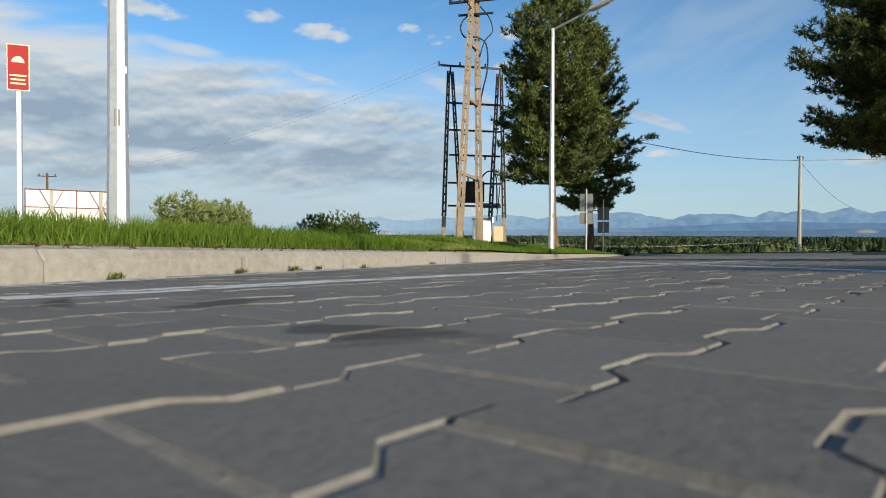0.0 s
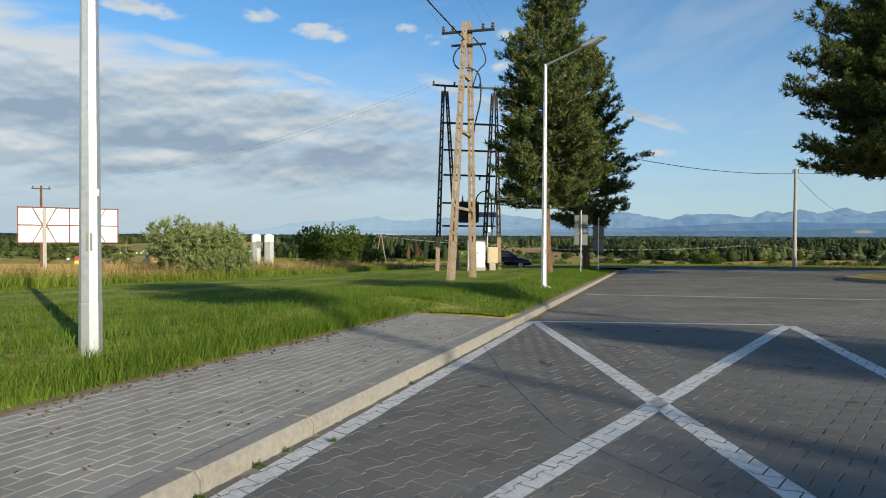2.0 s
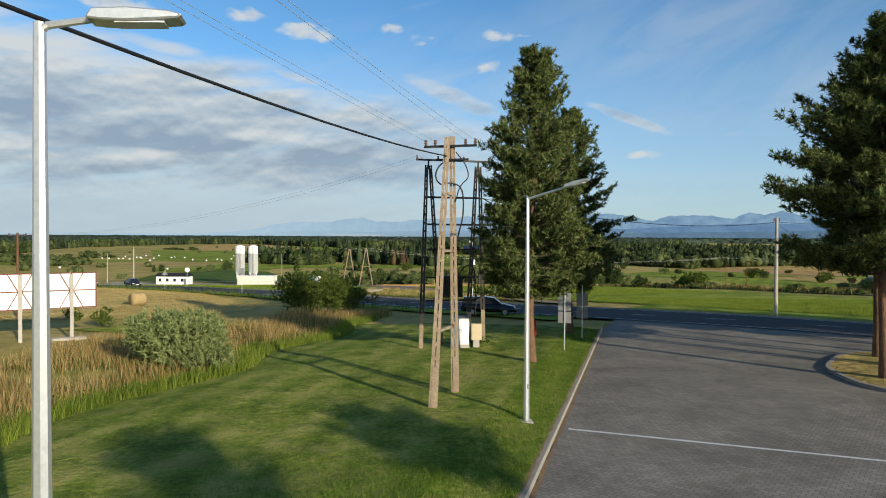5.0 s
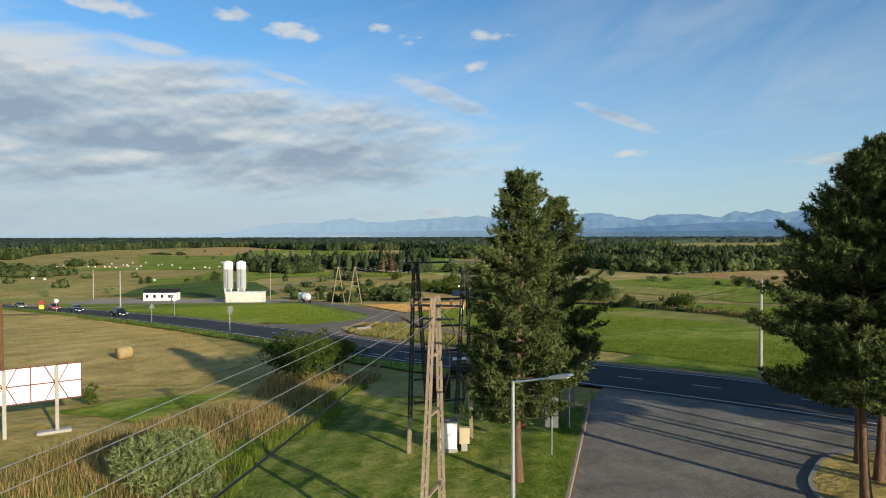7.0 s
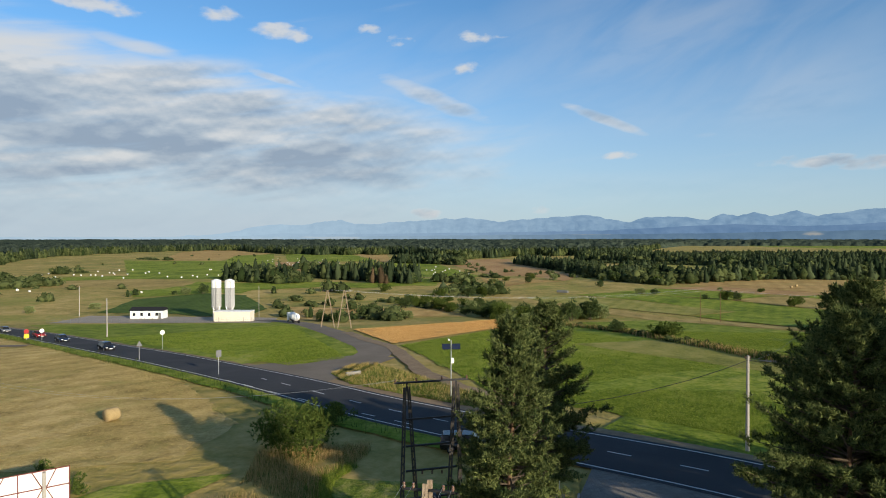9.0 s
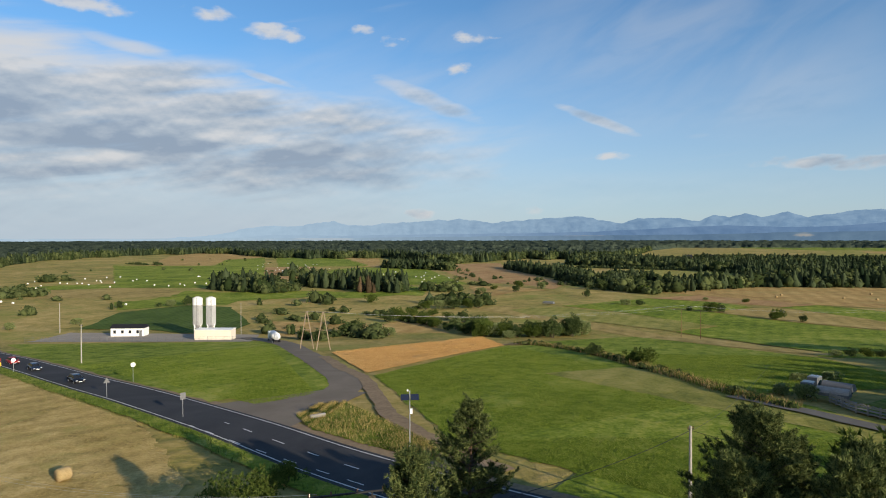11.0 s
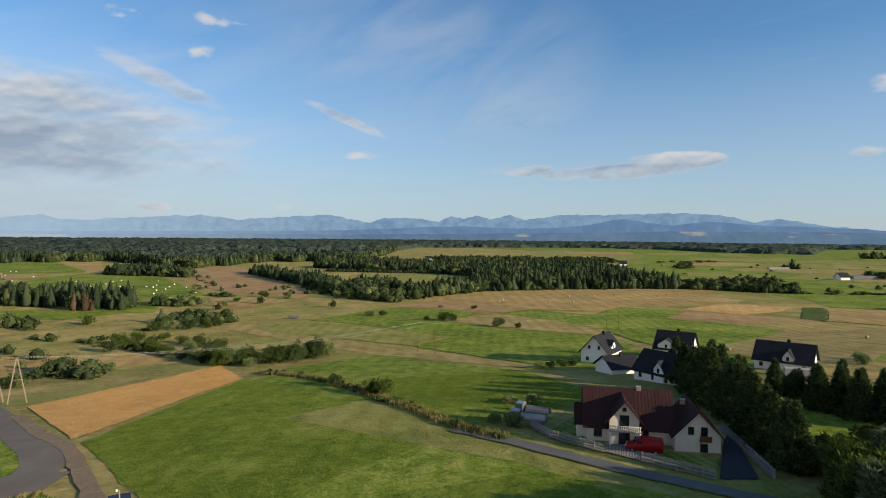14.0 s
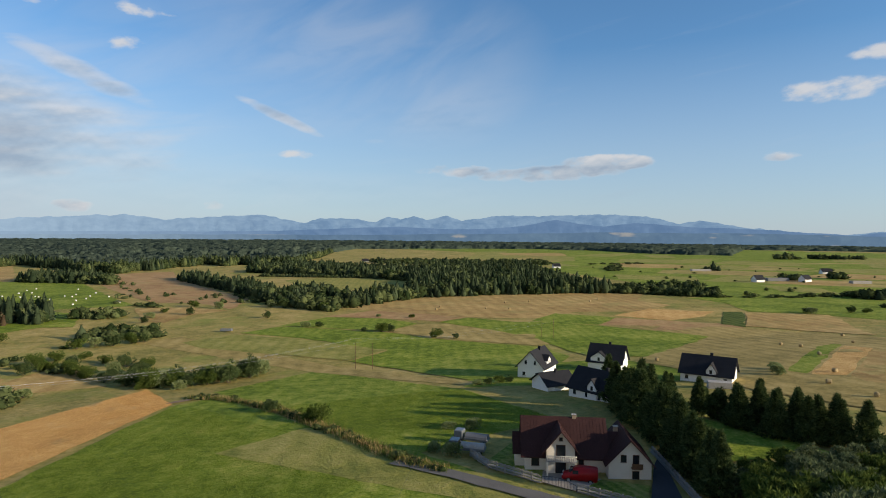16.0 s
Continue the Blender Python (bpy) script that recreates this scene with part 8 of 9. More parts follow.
def small_house(at, turn, w, d, eave, ridge, along_x, label, gable=False, name="house", windows=True, dormer=False):
    root = thing(name, at, label, "house", turn)
    bm = bmesh.new()
    gable_body(bm, 0, w, 0, d, eave, ridge, along_x)
    part("wall", bm, M["render"], root)
    part("roof", gable_roof(0, w, 0, d, eave, ridge, along_x, 0.7), M["tile_dark"], root)
    if gable:
        g0, g1 = gable
        gb = bmesh.new()
        gable_body(gb, g0, g1, -0.25, d * 0.5, eave + 1.0, eave + 2.9, False)
        part("wall", gb, M["render"], root)
        part("roof", gable_roof(g0, g1, -0.25, d * 0.5, eave + 1.0, eave + 2.9, False, 0.4), M["tile_dark"], root)
        window_at(root, (g0 + g1) / 2, -0.25, eave + 0.6, 0.9, 1.3)
    if windows:
        n = max(2, int(w / 3.2))
        for k in range(n):
            window_at(root, w * (k + 0.5) / n, 0, 1.6, 1.1, 1.3)
        if not along_x:
            for k in (-1, 1):
                window_at(root, w / 2 + k * w * 0.18, 0, eave + 1.2, 0.9, 1.3)
        window_at(root, 0, d * 0.3, 1.6, 1.0, 1.3, "left")
        window_at(root, 0, d * 0.7, 1.6, 1.0, 1.3, "left")
        if along_x:
            window_at(root, 0, d * 0.5, eave + 1.2, 1.0, 1.3, "left")
            window_at(root, w, d * 0.5, eave + 1.2, 1.0, 1.3, "right")
    if dormer:
        gb = bmesh.new()
        gable_body(gb, w * 0.55, w * 0.97, d * 0.34, d * 0.62, eave + 1.5, eave + 2.9, True)
        part("wall", gb, M["render"], root)
        part("roof", gable_roof(w * 0.55, w * 0.97, d * 0.34, d * 0.62, eave + 1.5, eave + 2.9, True, 0.3), M["tile_dark"], root)
        window_at(root, w * 0.97, d * 0.48, eave + 0.9, 1.0, 1.1, "right")
    ch = part("chimney", bevelled((w * 0.55, d * 0.55, ridge + 0.2), (0.8, 0.6, 1.4), 0.02), M["tile_dark"], root)
    return root




def stands(x, y):
    return (x, y, float(land(x, y)) - 0.1)


small_house(stands(136.1, 143.5), radians(-64), 8.4, 12.5, 4.0, 8.6, False, "white two-storey house with a dark gable roof and dormer", False, dormer=True)
small_house(stands(126.7, 127.1), radians(-101), 8.0, 9.0, 2.4, 5.0, False, "dark-roofed garage beside the white house", False, "garage", False)
small_house(stands(163.9, 139.3), radians(-65), 11.0, 9.5, 3.5, 8.4, True, "tall white house with a steep dark roof and broad gable", (1.0, 6.4))
small_house(stands(125.0, 111.4), radians(-87), 15.5, 9.0, 3.0, 7.4, True, "white house with a long dark roof and a small gable", (6.2, 9.0))
small_house(stands(165.9, 105.8), radians(-68.6), 13.8, 9.5, 3.1, 7.4, True, "long white house with a dark roof and a small gable", (7.0, 9.6))
part("shed", bevelled((0, 0, 1.1), (6, 3, 2.4), 0.05, radians(-50)), M["concrete_grey"], None)
sh = bpy.data.objects["shed"]
sh.matrix_basis = pose(163.0, 92.0, -4.9)
tagged(sh, "low grey shed beside the long house", "shed")
for x, y, s in ((761, 743, 1.0), (642, 1070, 1.2), (722, 374, 1.0), (780, 346, 1.0), (600, 1060, 1.1), (660, 1030, 1.0), (575, 1085, 1.0), (700, 1010, 1.0), (1000, 420, 1.2)):
    hs = small_house((x, y, -12.5), radians(-40 + (x % 50)), 12 * s, 9 * s, 3.5, 8, True, "distant white house with a dark roof", False, "house", False)
# far farm sheds and a trailer on the fields
for x, y, w, d, h, mt, lb in ((94.5, 317, 6, 2.2, 1.1, "greysign", "old trailer standing in the field"), (765, 372, 26, 8, 4, "greysign", "long grey barn on the plain"), (905, 560, 30, 9, 3.2, "concrete_grey", "long pale barn on the plain"), (812, 300, 22, 8, 3.0, "concrete_grey", "long pale barn on the plain")):
    ob = part("trailer" if w < 10 else "barn", bevelled((0, 0, h / 2), (w, d, h), 0.15), M[mt], None)
    ob.matrix_basis = pose(x, y, float(land(x, y)) + (0.6 if w < 10 else 0), 0, 0, -35)
    tagged(ob, lb, "trailer" if w < 10 else "barn")


# yard of the farmhouse: fence, drive, van, trucks
def house_point(x, y):
    p = Vector((75.6, 75.2)) + FX * x + FY * y
    return p.x, p.y


yard = [house_point(3.5, -1.0), house_point(13.0, -1.6), house_point(10.6, -8.0), house_point(4.7, -6.4)]
sheet("driveway", yard, M["gravel"], 0.30, 2.0, label="pale paved driveway in front of the farmhouse", category="driveway")
sheet("garden_lane", [house_point(21.0, -10.5), house_point(25.6, -8.0), house_point(20.4, 15.0), house_point(20.0, 8.0)], M["asphalt"], 0.30, 3.0, label="narrow dark lane beside the farmhouse", category="lane")
sheet("garden_lawn", [house_point(-6.8, -1.8), house_point(4.6, -6.6), house_point(3.4, 1.0), house_point(-6, 12)], M["lawn"], 0.28, 2.0, label="shaded garden lawn of the farmhouse", category="lawn")
sheet("garden_lawn", [house_point(10.8, -8.2), house_point(20.4, -10.6), house_point(20.2, -1.6), house_point(12.8, -1.8)], M["lawn"], 0.28, 2.0, label="shaded garden lawn of the farmhouse", category="lawn")
van = thing("van", (*house_point(9.9, -3.0), -2.05), "red delivery van parked in front of the farmhouse", "van", FRONT + radians(96))
van.scale = (1.12, 1.12, 1.15)
bm = bmesh.new()
prism(bm, [(-2.4, 0.35), (2.4, 0.35), (2.45, 0.8), (2.1, 1.05), (1.4, 1.15), (0.75, 1.85), (0.3, 2.0), (-2.35, 1.95), (-2.45, 1.0)], -0.9, 0.9, "x")
bmesh.ops.bevel(bm, geom=list(bm.edges), offset=0.10, segments=2, affect="EDGES")
part("body", bm, M["red"], van, smooth=True)
part("windscreen", bevelled((0, 1.16, 1.50), (1.45, 0.5, 0.55), 0.1), M["glass"], van)
for sx in (-0.86, 0.86):
    for y in (-1.5, 1.5):
        wheel(van, sx, y, 0.33, 0.2)
    part("side_window", bevelled((sx * 1.04, 0.55, 1.48), (0.04, 0.8, 0.5), 0.01), M["glass"], van)
    part("headlight", bevelled((sx * 0.75, 2.38, 0.9), (0.3, 0.15, 0.2), 0.03), M["lamp_glass"], van)
wall_f = thing("garden_wall", (*house_point(-5.5, -7.6), 0), "pale concrete panel fence along the lane", "fence")
for (xa, ya), (xb, yb), cnt in (((-10.5, 2.6), (-5.4, -2.4), 4), ((-5.4, -2.4), (4.6, -6.6), 6), ((10.5, -8.0), (20.6, -10.8), 6), ((-5.5, 14.0), (1.5, 13.0), 4), ((27.3, -6.8), (19.0, 15.7), 11)):
    for k in range(cnt):
        for t0, t1 in ((k / cnt, (k + 1) / cnt),):
            pa = house_point(xa + (xb - xa) * t0, ya + (yb - ya) * t0)
            pb = house_point(xa + (xb - xa) * t1, ya + (yb - ya) * t1)
            za, zb = float(land(*pa)) + 0.2, float(land(*pb)) + 0.2
            px_, py_ = house_point(-5.5, -7.6)
            bm = bmesh.new()
            A, B = Vector((pa[0] - px_, pa[1] - py_, za)), Vector((pb[0] - px_, pb[1] - py_, zb))
            q = B - A
            box(bm, A + Vector((0, 0, 0.6)), (0.22, 0.22, 1.5), FRONT)
            part("pier", bm, M["kerb"], wall_f)
            bm = bmesh.new()
            beam(bm, A + Vector((0, 0, 0.15)), B + Vector((0, 0, 0.15)), 0.5, 0.14)
            beam(bm, A + Vector((0, 0, 0.95)), B + Vector((0, 0, 0.95)), 0.12, 0.10)
            beam(bm, A + Vector((0, 0, 0.58)), B + Vector((0, 0, 0.58)), 0.62, 0.07)
            m_ = 7
            for s in range(m_):
                c, c2 = A.lerp(B, s / m_), A.lerp(B, (s + 1) / m_)
                h, h2 = (0.98 + 0.30 * math.sin(math.pi * w_ / m_) for w_ in (s, s + 1))
                beam(bm, c + Vector((0, 0, h)), c2 + Vector((0, 0, h2)), 0.12, 0.10)
                box(bm, c + Vector((0, 0, (0.9 + h) / 2)), (0.10, 0.08, h - 0.85), FRONT)
            part("fence_panel", bm, M["kerb"], wall_f)
gate = thing("iron_gate", (*house_point(4.7, -6.5), float(land(*house_point(4.7, -6.5))) + 0.25), "black wrought-iron gate with curved top rails", "gate", FRONT - 0.25)
for s0, s1 in ((0, 2.8), (2.9, 5.8)):
    bm = bmesh.new()
    leaf_r = []
    for k in range(13):
        t = k / 12
        x = s0 + (s1 - s0) * t
        h = 1.0 + 0.45 * math.sin(math.pi * (t if s0 == 0 else 1 - t) * 0.5)
        tube(bm, (x, 0, 0.1), (x, 0, h), 0.025, 0.025, 5)
        leaf_r.append((x, 0, h))
    for p, q in zip(leaf_r, leaf_r[1:]):
        tube(bm, p, q, 0.03, 0.03, 5)
    tube(bm, (s0, 0, 0.15), (s1, 0, 0.15), 0.03, 0.03, 5)
    part("gate_leaf", bm, M["darkmetal"], gate)
for k, (x, y, tz) in enumerate(((73.0, 87.0, 40), (77.5, 91.5, 35))):
    tr = thing("old_truck", (x, y, float(land(x, y)) + 0.2), "grey old farm truck with a covered load", "truck", radians(tz))
    part("cab", bevelled((0, 2.6, 1.4), (2.1, 1.7, 2.0), 0.15), M["car_grey"], tr)
    part("windscreen", bevelled((0, 3.42, 1.75), (1.7, 0.08, 0.7), 0.03), M["glass"], tr)
    part("bed", bevelled((0, -0.8, 0.95), (2.2, 4.6, 0.5), 0.05), M["greysign"], tr)
    bm = bmesh.new()
    prism(bm, [(1.05 * math.cos(math.pi * q / 8), 1.2 + 0.75 * math.sin(math.pi * q / 8)) for q in range(9)], -3.0, 1.3, "y")
    part("cover", bm, M["greysign"] if k else M["concrete_grey"], tr)
    for y_ in (-2.2, 2.2):
        for sx in (-0.95, 0.95):
            wheel(tr, sx, y_, 0.45, 0.28)

# ---- trees and bushes farther off ----
def shade_tree(x, y, h, w, mat, label, seed, cone=False, n=700, leaf=0.5, name="tree", category="tree", group="", lumps=9):
    return bush(name, (x, y, float(land(x, y)) - 0.1), h, w, mat, label, seed, n, leaf, 9, lumps, 0.4, True, 0.34, category, cone, group)


rr = random.Random(5)
spr = [shade_tree(133, 105, 10.8, 5.8, M["spruce"], "dark spruce in the garden row", 40, True, 950, 0.85, "spruce", "tree", "garden spruces", 14),
       shade_tree(126, 97, 10.2, 6.2, M["spruce"], "dark spruce in the garden row", 41, True, 950, 0.85, "spruce", "tree", "garden spruces", 12),
       shade_tree(120, 90, 9.2, 6.4, M["spruce"], "dark bushy cypress in the garden row", 42, False, 1000, 0.8, "cypress", "tree", "garden spruces", 10)]
for k, (x, y, s) in enumerate(((115.5, 84, 1.2), (111.5, 78.5, 1.22), (108, 73, 1.2), (104.5, 68, 1.15), (101, 63.5, 1.12), (97.5, 59, 1.05), (94, 55, 1.0), (91, 51, 0.95), (137, 98, 0.8), (139, 92, 0.75), (122.5, 84.5, 1.15), (141, 84, 0.7), (128, 91, 1.2), 
                             (131, 78, 0.85), (130, 73, 0.9), (129.5, 68.5, 0.92), (130.5, 64.5, 0.9), (130, 60.5, 0.93), (129.6, 56.5, 0.92), (128.5, 52.4, 0.95), (128.6, 48.5, 0.9), (128.4, 44.3, 1.0), (134, 66, 0.95), (135, 59, 0.9), (147, 96, 0.55), (118, 88, 1.15), (112, 80, 1.2), (106, 70, 1.2), (98.5, 61, 1.1), (95.5, 57, 1.05), (89, 48.5, 1.0), (126, 66, 0.95), (125, 58.5, 0.95), (126, 53, 0.95), (133, 51, 0.9))):
    src = spr[(k * 2 + (0 if k > 14 else 1)) % 3] if k < 15 else spr[k % 2]
    copy_thing(src, pose(x, y, float(land(x, y)) - 0.1, 0, 0, rr.uniform(0, 360)) @ Matrix.Scale(s * 0.92, 4))
lv = [shade_tree(94, 45.5, 5.5, 5.4, M["leaf"], "round leafy tree beside the lane", 50, False, 900, 0.55, "leafy_tree", "tree", "lane trees", 10),
      shade_tree(101, 43, 6.2, 5.6, M["greyleaf"], "round leafy tree beside the lane", 51, False, 900, 0.55, "leafy_tree", "tree", "lane trees", 11)]
for k, (x, y, s) in enumerate(((97.5, 40.5, 0.95), (105.5, 40, 1.05), (110, 37, 1.1), (103, 36.5, 1.0), (114, 34.5, 1.05), (108, 45, 0.95), (98, 48.5, 0.8), (91, 46.5, 0.8), (93.5, 41.5, 0.95), (100, 37, 1.05), (107, 33, 1.1), (112, 41, 1.0), (104.5, 46.5, 0.9), (118, 38, 1.0), (111, 30, 1.1), (95, 36, 1.0))):
    copy_thing(lv[k % 2], pose(x, y, float(land(x, y)) - 0.1, 0, 0, rr.uniform(0, 360)) @ Matrix.Scale(s, 4))
for x, y, s in ((88, 41, 1.25), (84, 38, 1.3), (80, 35, 1.5), (86, 33, 1.6), (91, 37, 1.4), (76, 31, 1.6), (96, 33, 1.35), (83, 30, 1.4), (90, 30, 1.4), (73, 27, 1.8), (79, 27, 1.8), (70.5, 23.5, 1.9)):
    copy_thing(lv[int(x) % 2], pose(x, y, float(land(x, y)) - 0.1, 0, 0, rr.uniform(0, 360)) @ Matrix.Scale(s, 4))
sheet("garden_lawn", ((97, 60), (118, 83), (128, 77), (124, 47)), M["meadow"], 0.27, 4.0, label="green lawn between the conifer rows", category="lawn")
# hedgerow bushes among the fields
hb = [shade_tree(47, 205, 4.6, 6.4, M["leaf"], "dark green hedgerow bush at a field edge", 60, False,430, 0.62, "hedge_bush", "bush", "hedgerow bushes", 15),
      shade_tree(55, 204, 5.4, 6.0, M["spruce"], "dark green hedgerow bush at a field edge", 61, False,430, 0.62, "hedge_bush", "bush", "hedgerow bushes", 15),
      shade_tree(62, 207, 4.0, 5.6, M["willow"], "grey-green hedgerow bush at a field edge", 62, False,430, 0.62, "hedge_bush", "bush", "hedgerow bushes", 15)]
HB = [(66, 206, 1.1), (70, 207, 1.2), (75, 208.5, 1.45), (51, 209, 1.1), (44, 213, 1.0), (40, 208, 0.8), (36, 218, 0.9), (30, 225, 0.8), (58.5, 213, 1.0), (47, 222, 0.9), (42, 232, 0.9), (46, 246, 1.0), (40, 250, 0.9), (29, 276, 0.8), (19, 277, 1.0), (12, 271, 0.9), (24, 262, 0.8), (34, 262, 0.8),
      (-8, 215, 1.0), (-3, 216, 1.0), (3, 213, 1.1), (8, 215, 0.8), (9, 254, 0.9), (16, 258, 0.8), (-20, 203, 0.8), (-15, 196, 0.7),
      (28, 302, 1.0), (35, 304, 1.0), (42, 303, 1.1), (49, 304, 1.0), (55, 305, 0.9), (37, 331, 1.0), (45, 335, 1.1), (54, 325, 1.2), (60, 318, 1.1),
      (56.5, 145, 0.75), (60.5, 130, 0.8), (62, 127.5, 0.85), (58, 146.5, 0.6), (154, 280, 0.6), (161, 274, 1.1), (164.5, 272, 0.8), (174, 244, 0.95), (180, 236, 0.6), (135, 311, 0.8), (142, 309, 0.7), (176, 380, 1.2), (158, 408, 1.5), (152, 415, 1.2), (166, 398, 0.9), (120, 425, 1.1), (108, 445, 1.3), (96, 400, 0.9), (85, 420, 0.8),
      (-103, 330, 1.1), (-96, 334, 1.0), (-135, 247, 0.7), (-118, 262, 0.7), (-30, 350, 1.0), (-22, 345, 0.9), (0, 340, 0.9), (66, 375, 0.8), (72, 395, 1.0), (130, 360, 0.8), (190, 330, 0.6), (205, 315, 0.6), (440, 190, 1.2), (444, 195, 0.9), (470, 178, 1.1), (480, 172, 0.9), (505, 152, 1.1),
      (84, 100, 0.6), (80, 103, 0.5), (70, 88, 0.7), (69, 92, 0.6), (200, 95, 0.7), (205, 98, 0.7), (195, 92, 0.7), (150, 150, 0.6), (145, 140, 0.5), (117.6, 140.6, 0.55), (121, 140, 0.5), (125, 139.5, 0.5), (128.5, 139, 0.45)]
for k, (x, y, s) in enumerate(HB):
    copy_thing(hb[(k * 7 + int(x)) % 3], pose(x, y, float(land(x, y)) - 0.15, 0, 0, rr.uniform(0, 360)) @ Matrix.Diagonal((s * rr.uniform(0.85, 1.2), s * rr.uniform(0.85, 1.2), s * rr.uniform(0.75, 1.15), 1)))
# thicket between the rough pasture and the fields
tk = random.Random(77)
for k in range(44):
    t = tk.random()
    line = [(7, 270), (21, 249), (32, 230), (42, 211), (50, 202), (65, 208), (79, 216)]
    i = min(5, int(t * 6))
    f = t * 6 - i
    x = line[i][0] * (1 - f) + line[i + 1][0] * f + tk.gauss(0, 3.0)
    y = line[i][1] * (1 - f) + line[i + 1][1] * f + tk.gauss(0, 4.5)
    s = tk.uniform(0.45, 1.15) * (1.1 if y < 225 else 0.85)
    copy_thing(hb[tk.choice((0, 1, 1, 2, 0))], pose(x, y, float(land(x, y)) - 0.2, 0, 0, tk.uniform(0, 360)) @ Matrix.Diagonal((s * tk.uniform(0.8, 1.25), s * tk.uniform(0.8, 1.25), s * tk.uniform(0.8, 1.3), 1)))
# rough ditch between the fields
ditch = smooth_line([(46, 178), (51, 173), (55.5, 161), (58.6, 148), (59.6, 136), (60, 123), (60.8, 109), (61.2, 96), (62.3, 88), (64, 83)], 1.0)
rd = np.random.RandomState(91)
k = rd.randint(0, len(ditch), 9000)
P = ditch[k] + rd.normal(0, 0.9, (9000, 2))
blades("ditch_grass", np.column_stack([P, land(P[:, 0], P[:, 1])])[:5500], 0.5 + 0.8 * rd.rand(5500), 0.06, 0.6, M["weed"], "rough green growth in the field ditch", 92)
blades("ditch_reeds", np.column_stack([P, land(P[:, 0], P[:, 1])])[5500:], 0.5 + 0.9 * rd.rand(3500), 0.06, 0.6, M["reed"], "dry tan growth in the field ditch", 93)
k = rd.randint(0, len(ditch), 46)
low = np.concatenate([ditch[k] + rd.normal(0, 0.8, (46, 2))])
far_trees("ditch_scrub", M["grove"], low, rd.uniform(0.7, 1.6, 46), rd.uniform(0.6, 1.2, 46), "round", "low scrub in the field ditch", 6)
# scattered scrub on the rough pasture
sc = np.concatenate([scatter(((-40, 215), (-14, 190), (30, 300), (-60, 330)), 14, rd, 1.0), scatter(((74, 470), (160, 450), (180, 520), (80, 600)), 18, rd, 1.0), scatter(((-250, 330), (-120, 300), (-90, 330), (-240, 430)), 26, rd, 1.0),
                     scatter(((520, 300), (700, 120), (1400, 300), (900, 900)), 75, rd, 1.0), scatter(((-300, 640), (-120, 640), (-220, 1200), (-320, 1200)), 60, rd, 1.0), scatter(((60, 480), (80, 480), (100, 820), (70, 820)), 26, rd, 1.0), scatter(((150, 400), (190, 380), (180, 480), (140, 500)), 12, rd, 1.0)])
far_trees("scrub", M["grove"], sc, rd.uniform(1.2, 4.0, len(sc)), rd.uniform(1.0, 2.8, len(sc)), "round", "scattered scrub on the rough pasture", 7)

# ---- single pavers, last ----
SEAM_Y, SEAM_X = [-1, 0, 1.2, 2.2, 3, 4, 5.6, 8.4, 12], [3.0, 2.6, 2.2, 1.8, 1.5, 1.1, 1.0, 1.0, 1.0]
WAVE = [(0.0375, 0.0575), (0.0625, 0.0825)]


def paver_outline(gap=0.0027):
    g = gap
    half = [(0.0375 - 0.0, 0.0575 - g), (0.0625 + 0.0, 0.0825 - g), (0.1 - g, 0.0825 - g)]
    q1 = half
    top = [(-x, y) for x, y in reversed(q1)] + q1
    return top + [(-x, -y) for x, y in top]


OUT = paver_outline()


def paver_mesh(name, mat):
    bm = bmesh.new()
    area = OUT[::-1]
    rings = []
    for shrink, z in ((1.0, -0.04), (1.0, -0.004), (0.972, 0.0)):
        rings.append([bm.verts.new((x * shrink, y * shrink, z)) for x, y in area])
    n = len(area)
    for a, b in zip(rings, rings[1:]):
        for i in range(n):
            bm.faces.new((a[i], a[(i + 1) % n], b[(i + 1) % n], b[i]))
    bm.faces.new(rings[-1])
    return mesh_of(name, bm, mat)


paving_near = tagged(new("block_paving"), "grey interlocking concrete pavers with sandy joints", "pavement", "", "structure")
def bed(x, y):
    return land(x, y) - np.where(np.asarray(x) < np.interp(y, SEAM_Y, SEAM_X) - 0.02, 0.0024, 0.0065)


U0, U1, V0, V1 = 0.1, 10.9, 0.03, 6.2
sheet("joint_bed", [spot(U0, V0 - 0.03), spot(U1, V0 - 0.03), spot(U1, V1), spot(U0, V1)], M["sand"], 0.0, 0.15, base=bed, label="pale sand between the pavers", category="sand")
pm = paver_mesh("paver", M["paver"])
placed, cut_pieces = [], []
rp = random.Random(8)


def lie(x, y, ang, height, wob=0.0):
    """The pose of a flat piece lying on a surface."""
    e = 0.05
    gx = float(height(x + e, y) - height(x - e, y)) / (2 * e) + rp.uniform(-wob, wob)
    gy = float(height(x, y + e) - height(x, y - e)) / (2 * e) + rp.uniform(-wob, wob)
    ez = Vector((-gx, -gy, 1)).normalized()
    ex = Vector((math.cos(ang), math.sin(ang), 0))
    ex = (ex - ez * ex.dot(ez)).normalized()
    ey = ez.cross(ex)
    return Matrix.Translation((x, y, float(height(x, y)))) @ Matrix((ex, ey, ez)).transposed().to_4x4()


def seam_side(x, y):
    return x - float(np.interp(y, SEAM_Y, SEAM_X))


